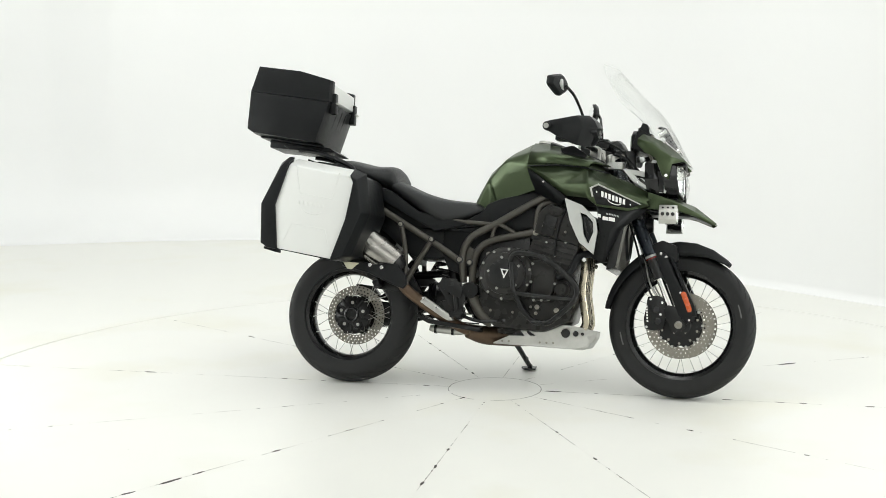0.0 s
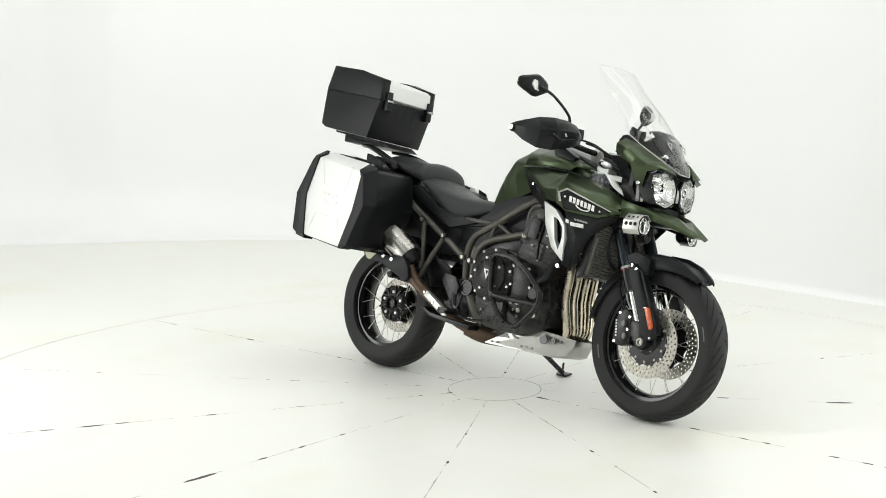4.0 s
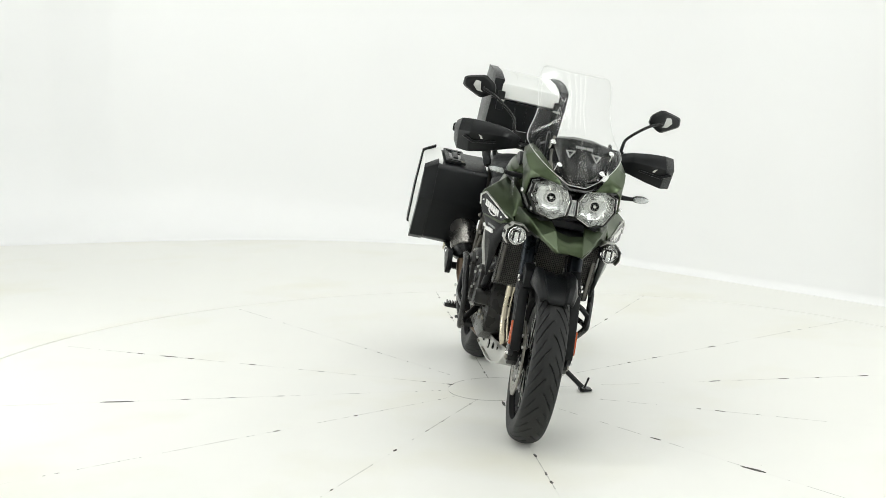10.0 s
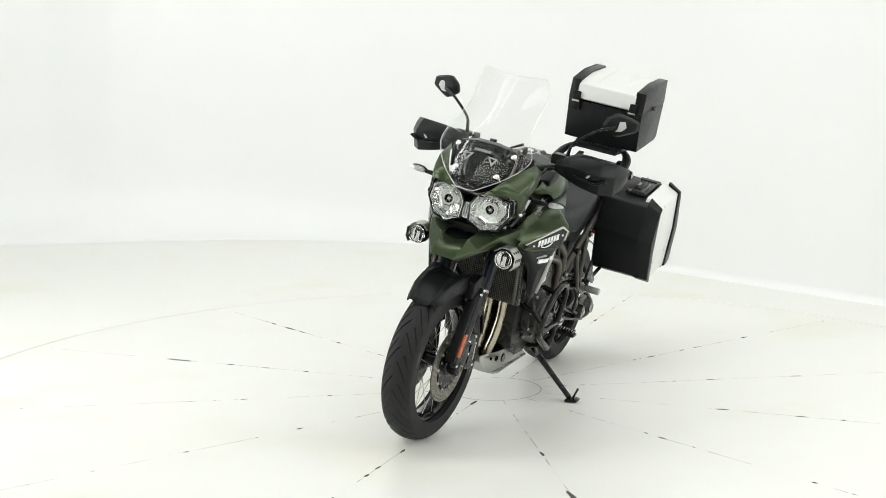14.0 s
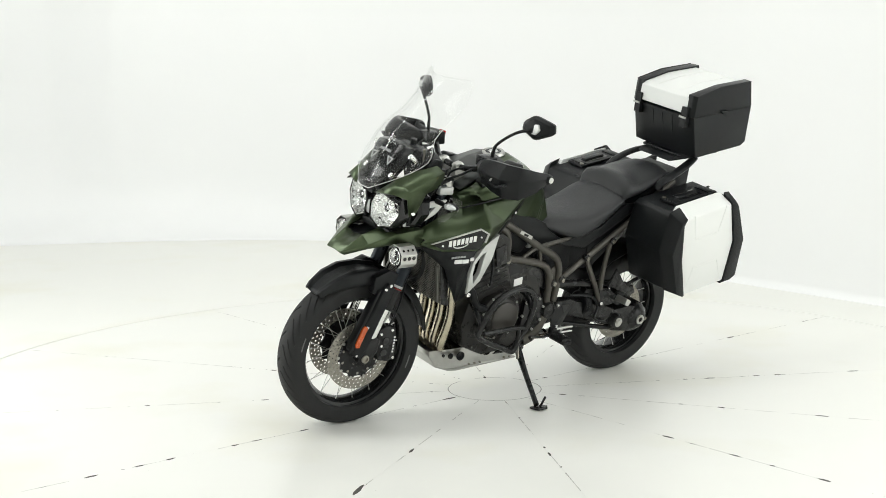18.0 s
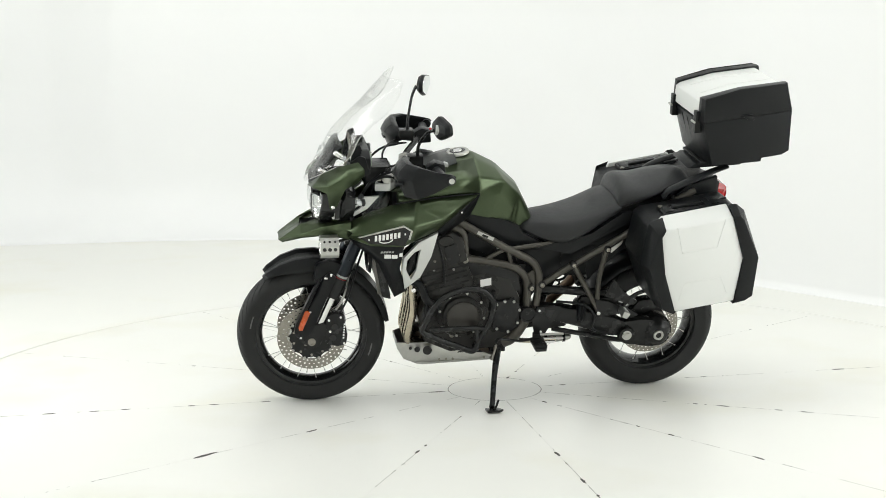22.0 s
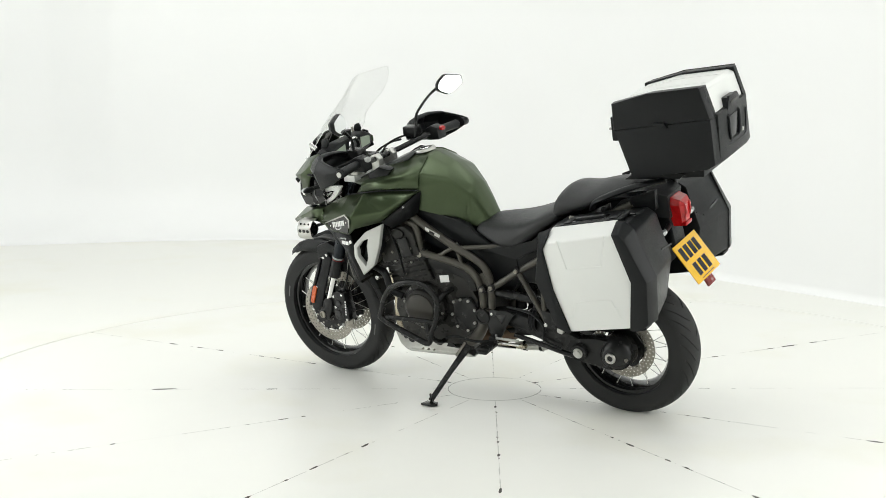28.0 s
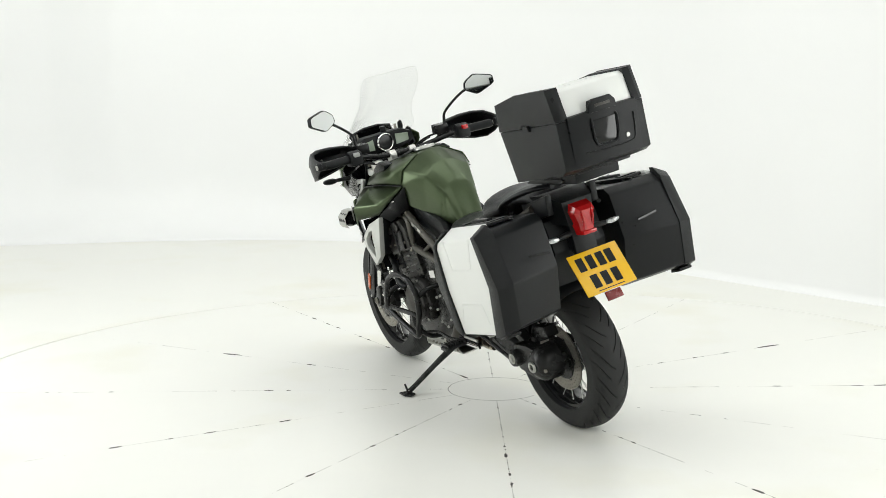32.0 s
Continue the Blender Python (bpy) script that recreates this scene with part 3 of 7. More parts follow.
def fork(bike):
    def line(z, back=0.0):
        return (0.742 - (z - 0.335) * 0.4245 - back, z)
    for s in (1, -1):
        y = s * 0.098
        (xa, za), (xb, zb) = line(0.60), line(1.06)
        leg = part("fork_tube", tube([(xa, y, za), (xb, y, zb)], 0.0275, 18, 1), BLUEFORK, bike, "blue-black anodised upper fork tube")
        part("fork_band", tube([(line(0.613)[0], y, 0.613), (line(0.622)[0], y, 0.622)], 0.0279, 18, 1), GREYP, leg, "pale fork sticker band")
        part("fork_band", tube([(line(0.606)[0], y, 0.606), (line(0.611)[0], y, 0.611)], 0.0282, 18, 1), DARKRED, leg, "thin red fork sticker band")
        (xa, za), (xb, zb) = line(0.34), line(0.60)
        slider = part("fork_slider", tube([(xa, y, za), (xb, y, zb)], 0.0175, 16, 1), CHROME, bike, "chrome fork slider")
        part("fork_clamp", tube([(line(0.522)[0], y, 0.522), (line(0.604)[0], y, 0.604)], 0.0295, 18, 1), CASTING, bike, "black fork clamp")
        shoe = [(0.784, 0.312), (0.778, 0.350), (0.745, 0.398), (0.705, 0.408), (0.684, 0.398), (0.694, 0.345), (0.722, 0.300), (0.752, 0.288)]
        foot = part("fork_foot", slab(shoe, y - 0.024 * s, y + 0.022 * s, 0.008), CASTING, bike, "black cast fork foot")
        part("axle_end", lathe([(0.0, 0.0), (0.017, 0.0), (0.017, 0.006), (0.011, 0.007), (0.010, 0.001), (0, 0.001)], (FW.x, 0, FW.z), 18) if s > 0 else lathe([(0.0, 0.0), (0.017, 0.0), (0.017, -0.006), (0.011, -0.007), (0.010, -0.001), (0, -0.001)], (FW.x, 0, FW.z), 18), STEEL, foot, xf=Matrix.Translation((0, y + 0.0225 * s, 0)))
        guard = [(0.675, 0.640), (0.700, 0.618), (0.742, 0.540), (0.800, 0.430), (0.826, 0.375), (0.820, 0.340), (0.790, 0.330), (0.755, 0.36), (0.715, 0.46), (0.675, 0.55), (0.648, 0.615)]
        g = part("fork_guard", slab(guard, y + 0.008 * s, y + 0.027 * s, 0.005, second=[(x - (0.018 if i in (2, 3, 4, 5) else 0.004), z) for i, (x, z) in enumerate(guard)]), BLACK, bike, "black plastic fork guard")
        part("guard_face", slab([(0.705, 0.615), (0.72, 0.61), (0.82, 0.40), (0.826, 0.36), (0.812, 0.36), (0.80, 0.40)], y - 0.014 * s, y + 0.026 * s, 0.005), BLACK, g)
        refl = [(0.756, 0.460), (0.768, 0.468), (0.780, 0.464), (0.808, 0.392), (0.804, 0.379), (0.790, 0.378)]
        part("side_reflector", slab(refl, y + 0.020 * s, y + 0.0335 * s, 0.003), ORANGE, g, "orange plastic side reflector")
        for x, z in ((0.757, 0.462), (0.797, 0.344), (0.668, 0.628), (0.688, 0.615)):
            bolt(g, x, y + 0.027 * s, z, 0.0055)
        # brake caliper
        body = [(0.612, 0.440), (0.655, 0.448), (0.690, 0.43), (0.698, 0.36), (0.684, 0.302), (0.640, 0.292), (0.603, 0.300), (0.597, 0.345), (0.606, 0.39)]
        cal = part("brake_caliper", slab(body, y - 0.045 * s, y + 0.012 * s, 0.008), CASTING, bike, "black radial brake caliper")
        for k in range(2):
            part("caliper_bore", lathe([(0, 0.010 * s), (0.015, 0.010 * s), (0.015, 0.016 * s), (0.011, 0.017 * s), (0, 0.015 * s)], (0.660 - 0.008 * k, y, 0.335 + 0.05 * k), 16), GLOSS, cal)
        for k in range(6):
            z = 0.330 + 0.0125 * k
            part("lettering_bar", slab([(0.612 - 0.001 * k, z), (0.619 - 0.001 * k, z + 0.001), (0.618 - 0.001 * k, z + 0.0085), (0.611 - 0.001 * k, z + 0.0075)], y + 0.0115 * s, y + 0.0135 * s, 0), WHITE, cal, "white lettering bar")
        for x, z in ((0.627, 0.430), (0.612, 0.309), (0.677, 0.417), (0.672, 0.365)):
            bolt(cal, x, y + 0.012 * s, z, 0.0065)
        part("brake_hose", tube([(0.63, y - 0.01 * s, 0.44), (0.600, y * 0.9, 0.50), (0.575, y * 0.85, 0.58), (0.545, y * 0.7, 0.68), (0.50, y * 0.5, 0.80)], 0.0045, 8), BLACK, bike, "thin black brake hose")
        part("steel_line", tube([(0.655, y - 0.03 * s, 0.43), (0.615, y * 0.7, 0.50), (0.592, y * 0.66, 0.59), (0.56, y * 0.6, 0.68)], 0.004, 8), ALLOY, bike, "braided steel line")
    for z, w in ((0.80, 0.022), (1.015, 0.016)):
        x = line(z)[0]
        yoke = [(x - 0.07, -0.06), (x - 0.03, -0.135), (x + 0.035, -0.135), (x + 0.035, -0.06), (x + 0.03, 0), (x + 0.035, 0.06), (x + 0.035, 0.135), (x - 0.03, 0.135), (x - 0.07, 0.06)]
        part("fork_yoke", slab(yoke, z - w, z + w, 0.006, axis="z"), SILVER if z > 0.9 else CASTING, bike, "alloy fork yoke")
    for s in (1, -1):
        x = line(1.05)[0]
        part("fork_cap", lathe([(0, 0.0), (0.030, 0.0), (0.030, 0.028), (0.022, 0.036), (0, 0.036)], (x, s * 0.098, 1.03), 20, "z"), ALLOY, bike, "silver fork cap")
    part("steering_stem", tube([(0.50, 0, 0.78), (0.395, 0, 1.03)], 0.034, 16, 1), CASTING, bike)


def front_mudguard(bike):
    across = [(-1.0, -1.0), (-0.98, -0.55), (-0.90, 0.0), (-0.82, 0.16), (-0.58, 0.20), (-0.46, -0.06), (0.0, -0.10), (0.46, -0.06), (0.58, 0.20), (0.82, 0.16), (0.90, 0.0), (0.98, -0.55), (1.0, -1.0)]

    def section(ang, r, half, lip, rise=0.055):
        ring = []
        for s, d in across:
            rr = r + (d * lip if d < -0.2 else d * rise)
            ring.append((FW.x + rr * math.cos(ang), half * s, FW.z + rr * math.sin(ang)))
        return ring
    front = []
    for d, r, half, lip in ((53, 0.334, 0.062, 0.006), (57, 0.340, 0.070, 0.012), (68, 0.349, 0.085, 0.030), (80, 0.355, 0.092, 0.048), (92, 0.357, 0.086, 0.056), (106, 0.356, 0.080, 0.060), (120, 0.350, 0.074, 0.052)):
        front.append(section(radians(d), r, half, lip))
    m = part("front_mudguard", bevelled(loft(front, False, False), 0.002), BLACK, bike, "satin black plastic front mudguard with raised edges", thick=0.004, sharp=30)
    back = [section(radians(d), r, half, lip, 0.0) for d, r, half, lip in ((116, 0.360, 0.060, 0.045), (130, 0.357, 0.060, 0.040), (145, 0.352, 0.060, 0.034), (160, 0.347, 0.060, 0.028), (170, 0.343, 0.058, 0.022))]
    part("mudguard_rear", loft(back, False, False), BLACK, m, "matt black rear blade of the mudguard", thick=0.004, sub=1)
    for s in (1, -1):
        brace = [(0.60, 0.66), (0.67, 0.69), (0.735, 0.665), (0.742, 0.60), (0.70, 0.575), (0.655, 0.585), (0.62, 0.60)]
        b = part("mudguard_bracket", slab(brace, s * 0.070, s * 0.112, 0.008), BLACK, m)
        for x, z in ((0.668, 0.632), (0.692, 0.617)):
            bolt(b, x, s * 0.1265, z, 0.006)


def beak(bike):
    # green beak under the headlamps: a folded plate with a sunken middle
    def half(s):
        return [(0.888, 0, 0.775), (0.884, 0.050 * s, 0.778), (0.80, 0, 0.830), (0.80, 0.055 * s, 0.842), (0.80, 0.105 * s, 0.815), (0.80, 0.100 * s, 0.795),
                (0.70, 0, 0.855), (0.70, 0.070 * s, 0.880), (0.70, 0.148 * s, 0.862), (0.70, 0.150 * s, 0.822), (0.60, 0.09 * s, 0.880), (0.60, 0.185 * s, 0.890), (0.60, 0.190 * s, 0.815), (0.874, 0.052 * s, 0.762)]
    verts = half(1) + half(-1)
    faces = []
    for o, f in ((0, 1), (14, -1)):
        fs = [(0, 1, 3, 2), (1, 4, 3), (1, 13, 5, 4), (3, 4, 8, 7), (4, 5, 9, 8), (7, 8, 11, 10), (8, 9, 12, 11)]
        faces += [tuple(i + o for i in (q if f > 0 else q[::-1])) for q in fs]
    bm = poly(verts, faces)
    bmesh.ops.remove_doubles(bm, verts=bm.verts, dist=1e-4)
    b = part("beak", bevelled(bm, 0.004), GREEN, bike, "satin green pointed beak under the headlamps", sharp=4, thick=0.006)
    deep = [[(x, w * f, z) for f in (-1, 0, 1)] for x, w, z in ((0.806, 0.054, 0.826), (0.76, 0.062, 0.826), (0.70, 0.070, 0.842), (0.60, 0.09, 0.862))]
    part("beak_insert", loft(deep, False, False), BLACK, b, "dark sunken middle of the beak", thick=0.004)
    part("beak_underside", slab([(0.868, 0.768), (0.79, 0.798), (0.60, 0.805), (0.60, 0.83), (0.79, 0.812)], -0.06, 0.06, 0.004), BLACK, b)


def headlamps(bike):
    shell = part("headlamp_housing", loft([[(0.60, y * 0.9, z) for y, z in ((-0.17, 0.90), (-0.18, 0.98), (-0.12, 1.03), (0.12, 1.03), (0.18, 0.98), (0.17, 0.90), (0.09, 0.865), (-0.09, 0.865))],
                                            [(0.664, y, z) for y, z in ((-0.155, 0.895), (-0.178, 0.985), (-0.135, 1.030), (0.135, 1.030), (0.178, 0.985), (0.155, 0.895), (0.10, 0.866), (-0.10, 0.866))]]), GLOSS, bike, "gloss black twin headlamp housing")
    edge = [(0.016, 0.962), (0.040, 1.006), (0.106, 1.025), (0.160, 1.003), (0.168, 0.950), (0.134, 0.893), (0.076, 0.878), (0.022, 0.903)]
    cy, cz = 0.092, 0.951

    def outline(s, grow, n=3):
        pts = []
        for i, (y, z) in enumerate(edge):
            a = edge[(i + 1) % len(edge)]
            for k in range(n):
                f = k / n
                pts.append((s * (cy + (y + (a[0] - y) * f - cy) * grow), cz + (z + (a[1] - z) * f - cz) * grow))
        return pts

    def lay(pts, x):
        return [(x - 0.28 * max(0.0, abs(y) - 0.07) - 0.10 * max(0.0, z - 0.95), y, z) for y, z in pts]
    half_mask = [(0.0, 1.000), (0.034, 1.020), (0.104, 1.042), (0.172, 1.018), (0.186, 0.948), (0.148, 0.880), (0.078, 0.862), (0.0, 0.880)]
    mask = half_mask + [(-y, z) for y, z in half_mask[-2:0:-1]]
    wide = lambda f: [(y * f, 0.95 + (z - 0.95) * f) for y, z in mask]
    part("lamp_mask", loft([lay(mask, 0.615), lay(wide(1.01), 0.655), lay(wide(0.97), 0.668)]), GLOSS, shell, "gloss black mask round both lamps", sharp=25)
    for s in (1, -1):
        rings = [lay(outline(s, 1.10), 0.690), lay(outline(s, 1.13), 0.728), lay(outline(s, 1.10), 0.748), lay(outline(s, 1.03), 0.751), lay(outline(s, 1.0), 0.735)]
        part("headlamp_bezel", loft(rings, False), GLOSS, shell)
        bowl = [lay(outline(s, 1.01, 6), 0.744)]
        for j, (f, d) in enumerate(((0.92, 0.731), (0.80, 0.717), (0.68, 0.708), (0.56, 0.703), (0.44, 0.700), (0.32, 0.698), (0.22, 0.697))):
            row = lay(outline(s, f, 6), d)
            bowl.append([(x + (0.0030 if (i + j) % 2 else -0.0026), y, z) for i, (x, y, z) in enumerate(row)])
        part("headlamp_reflector", loft(bowl, False), LAMPCUP, shell, "faceted silver headlamp reflector", sharp=5)
        part("reflector_rim", tube(lay(outline(s, 0.985), 0.744), 0.0022, 6, 1, True), CHROME, shell)
        part("bulb_ring", lathe([(0.017, 0.0), (0.018, 0.022), (0.023, 0.022), (0.026, 0.0)], (0.698, s * 0.088, 0.958), 24, "x", True), CHROME, shell, "chrome bulb ring")
        part("bulb_well", lathe([(0, 0.004), (0.017, 0.004), (0.017, 0.012)], (0.698, s * 0.088, 0.958), 24, "x", caps=False), GLOSS, shell)
        part("bulb", lathe([(0, 0.022), (0.006, 0.020), (0.010, 0.012), (0.010, 0.0)], (0.698, s * 0.088, 0.958), 16, "x"), CHROME, shell, "chrome bulb shield")
        front = [lay(outline(s, 1.02), 0.744)]
        for f, d in ((0.97, 0.750), (0.7, 0.758), (0.35, 0.762)):
            front.append(lay(outline(s, f), d))
        lens = part("headlamp_lens", loft(front, True), LENS, shell, "clear headlamp lens", sharp=60)
        lens.visible_shadow = False
    div = part("lamp_divider", slab([(-0.026, 0.905), (0.026, 0.905), (0.020, 0.968), (-0.020, 0.968)], 0.700, 0.738, 0.003, axis="x"), LAMPCUP, shell, "clear ribbed piece between the lamps")
    for k in range(5):
        y = -0.014 + 0.007 * k
        part("divider_rib", tube([(0.739, y * 1.4, 0.910), (0.743, y * 1.4, 0.935), (0.739, y * 1.2, 0.962)], 0.0034, 6, 2), CRYSTAL, div)
    # black chin and brow round the lamps
    part("headlamp_chin", slab([(-0.13, 0.872), (-0.03, 0.882), (0.03, 0.882), (0.13, 0.872), (0.09, 0.850), (-0.09, 0.850)], 0.670, 0.722, 0.006, axis="x"), BLACK, shell)
    brow = [[(0.725, y, z) for y, z in ((-0.172, 1.000), (-0.10, 1.026), (-0.03, 0.990), (0.03, 0.990), (0.10, 1.026), (0.172, 1.000))],
            [(0.758, y, z) for y, z in ((-0.150, 1.010), (-0.09, 1.036), (-0.03, 1.002), (0.03, 1.002), (0.09, 1.036), (0.150, 1.010))],
            [(0.69, y, z) for y, z in ((-0.165, 1.045), (-0.10, 1.060), (-0.03, 1.045), (0.03, 1.045), (0.10, 1.060), (0.165, 1.045))]]
    part("headlamp_brow", loft(brow, False, False), GLOSS, shell, thick=0.005)


def cowl_and_screen(bike):
    # green cheeks beside the headlamps
    def cheek():
        low = [(0.548, 0.205, 1.097), (0.578, 0.206, 1.062), (0.626, 0.204, 1.039), (0.660, 0.197, 0.960), (0.686, 0.190, 0.946), (0.698, 0.183, 1.014)]
        mid = [(0.548, 0.206, 1.122), (0.612, 0.205, 1.098), (0.652, 0.198, 1.070), (0.692, 0.186, 1.046), (0.752, 0.152, 1.032)]
        top = [(0.770, 0.070, 1.020), (0.715, 0.118, 1.080), (0.648, 0.154, 1.120), (0.572, 0.182, 1.146)]
        f = [(0, 1, 7, 6), (1, 2, 8, 7), (2, 3, 4, 5), (2, 5, 9, 8), (5, 10, 9), (10, 9, 12, 11), (9, 8, 13, 12), (8, 7, 13), (7, 6, 14, 13)]
        return bevelled(poly(low + mid + top, f), 0.003)
    for ob, s in zip(pair("headlamp_cowl", cheek, GREEN, bike, label="satin green cowl beside the headlamps", sharp=8, thick=0.006), (1, -1)):
        bolt(ob, 0.675, s * 0.199, 0.962, 0.008)
    # dark inner panel and instruments behind the screen
    inner = [[(x - 1.2 * (w * f) ** 2, w * f, z + (0.012 if abs(f) < 0.5 else 0.0)) for f in (-1, -0.4, 0.4, 1)] for x, w, z in ((0.748, 0.034, 1.038), (0.712, 0.086, 1.100), (0.680, 0.112, 1.155), (0.662, 0.112, 1.184), (0.640, 0.100, 1.192))]
    pan = part("screen_panel", loft(inner, False, False), GLOSS, bike, "gloss black panel behind the windscreen", thick=0.010, sharp=20)
    tilt = Matrix.Translation((0.702, 0, 1.128)) @ pose(0, 0, 0, 0, -28, 0)
    for s in (1, -1):
        o = [(s * 0.030, 0.022), (s * 0.072, 0.018), (s * 0.055, -0.016)]
        i = [(s * 0.040, 0.0165), (s * 0.063, 0.0145), (s * 0.054, -0.005)]
        part("panel_decal", slab_ring_x(o, i, 0.012, 0.0135), GREYP, pan, "pale arrow outline decal", xf=tilt)
    for k in range(8):
        part("lettering_bar", slab([(-0.034 + 0.009 * k, 0.034), (-0.028 + 0.009 * k, 0.034), (-0.028 + 0.009 * k, 0.045), (-0.034 + 0.009 * k, 0.045)], 0.012, 0.0132, 0, axis="x"), GREYP, pan, "grey lettering bar", xf=tilt)
    dash = part("instrument_cluster", slab([(-0.148, 1.098), (-0.152, 1.150), (-0.10, 1.174), (0.10, 1.174), (0.152, 1.150), (0.148, 1.098), (0.07, 1.082), (-0.07, 1.082)], 0.515, 0.575, 0.012, axis="x"), BLACK, bike, "black instrument cluster")
    for y, r in ((0, 0.036),):
        part("dial", lathe([(0, -0.004), (r, -0.004), (r, -0.012), (r + 0.006, -0.012), (r + 0.007, 0.004)], (0.515, y, 1.130), 32, "x", caps=False), SMOKE, dash, "round rev counter dial")
        part("dial_ring", lathe([(r, -0.013), (r + 0.004, -0.015), (r + 0.008, -0.010)], (0.515, y, 1.130), 32, "x", True), CHROME, dash)
    for s in (1, -1):
        part("display", slab([(s * 0.058, 1.105), (s * 0.126, 1.110), (s * 0.128, 1.146), (s * 0.060, 1.156)], 0.510, 0.513, 0, axis="x"), mat_display(), dash, "pale green-grey display")
        part("cluster_shroud", slab([(0.515, 1.09), (0.585, 1.06), (0.60, 1.14), (0.565, 1.165), (0.54, 1.16), (0.53, 1.12)], s * 0.153, s * 0.164, 0.004), BLACK, dash)
        part("screen_bracket", slab([(0.585, 1.09), (0.61, 1.08), (0.585, 1.195), (0.56, 1.205), (0.55, 1.18)], s * 0.120, s * 0.132, 0.004), BLACK, dash)
    part("power_socket", lathe([(0, 0), (0.014, 0), (0.014, 0.05), (0, 0.05)], (0.545, -0.02, 1.150), 14, "z"), BLACK, dash)
    for s in (1, -1):
        part("cluster_stay", tube([(0.60, s * 0.085, 1.05), (0.575, s * 0.10, 1.11), (0.585, s * 0.105, 1.19)], 0.006, 8), STEEL, dash, "bare steel stay")
        part("loom_clip", block(0.470, 0.486, s * 0.118 - 0.008, s * 0.118 + 0.008, 1.045, 1.062, 0.002), STEEL, dash)
        part("cable", tube([(0.36, s * 0.16, 1.12), (0.43, s * 0.17, 1.10), (0.49, s * 0.13, 1.06), (0.50, s * 0.09, 0.99)], 0.005, 8), BLACK, bike, "thin black cable")
    part("cluster_mount", block(0.42, 0.53, -0.07, 0.07, 0.99, 1.09, 0.012), CASTING, bike)
    part("wiring_loom", tube([(0.40, -0.08, 1.04), (0.45, -0.13, 1.06), (0.52, -0.13, 1.02), (0.56, -0.12, 0.96)], 0.007, 8), BLACK, bike)
    part("wiring_loom", tube([(0.40, 0.08, 1.04), (0.46, 0.14, 1.07), (0.52, 0.12, 1.03), (0.57, 0.12, 0.94)], 0.007, 8), BLACK, bike)
    # clear windscreen
    rows = [(0.778, 1.022, 0.036, 0.004, -0.012), (0.756, 1.062, 0.105, 0.028, -0.014), (0.733, 1.105, 0.162, 0.066, -0.017), (0.712, 1.145, 0.192, 0.098, -0.020), (0.692, 1.180, 0.186, 0.105, -0.026), (0.668, 1.222, 0.166, 0.105, -0.032), (0.626, 1.272, 0.152, 0.118, -0.030), (0.575, 1.320, 0.150, 0.128, -0.031), (0.540, 1.355, 0.153, 0.120, -0.032), (0.500, 1.398, 0.154, 0.100, -0.035), (0.458, 1.442, 0.143, 0.072, -0.036), (0.447, 1.455, 0.124, 0.062, -0.038)]
    grid = []
    for x, z, h, back, mid in rows:
        grid.append([(x - back * (abs(s) ** 1.8), mid + h * s, z + back * 0.10 * s * s) for s in np.linspace(-1, 1, 25)])
    sc = part("windscreen", loft([[tuple(float(c) for c in p) for p in g] for g in grid], False, False), SCREEN, bike, "tall clear acrylic windscreen", thick=0.004, sharp=80)
    sc.visible_shadow = False
    for k in (0, -1):
        part("screen_edge", tube([tuple(float(c) for c in g[k]) for g in grid], 0.0010, 6, 2), EDGE, sc, "polished screen edge")
    for g in (grid[0], grid[-1]):
        part("screen_edge", tube([tuple(float(c) for c in p) for p in g], 0.0010, 6, 1), EDGE, sc)
    for s in (1, -1):
        for x, z, y in ((0.655, 1.165, 0.118), (0.715, 1.085, 0.085)):
            part("screen_bolt", lathe([(0, 0.012), (0.006, 0.012), (0.011, 0.008), (0.012, 0.0), (0.012, -0.03), (0, -0.03)], (0, 0, 0), 14, "z"), CHROME, sc, "chrome screen bolt", xf=Matrix.Translation((x, s * y, z)) @ pose(0, 0, 0, 0, 52, 0))


def slab_ring_x(outer, inner, x0, x1):
    """A flat outline strip that faces forwards."""
    bm = ring_slab(outer, inner, x0, x1, 0)
    for v in bm.verts:
        v.co = (v.co.y, v.co.x, v.co.z)
    bmesh.ops.recalc_face_normals(bm, faces=bm.faces)
    return bm


def mat_display():
    if "display" not in SHARED:
        SHARED["display"] = mat("lcd_face", (0.30, 0.36, 0.28), 0.25, var=0.04)
    return SHARED["display"]


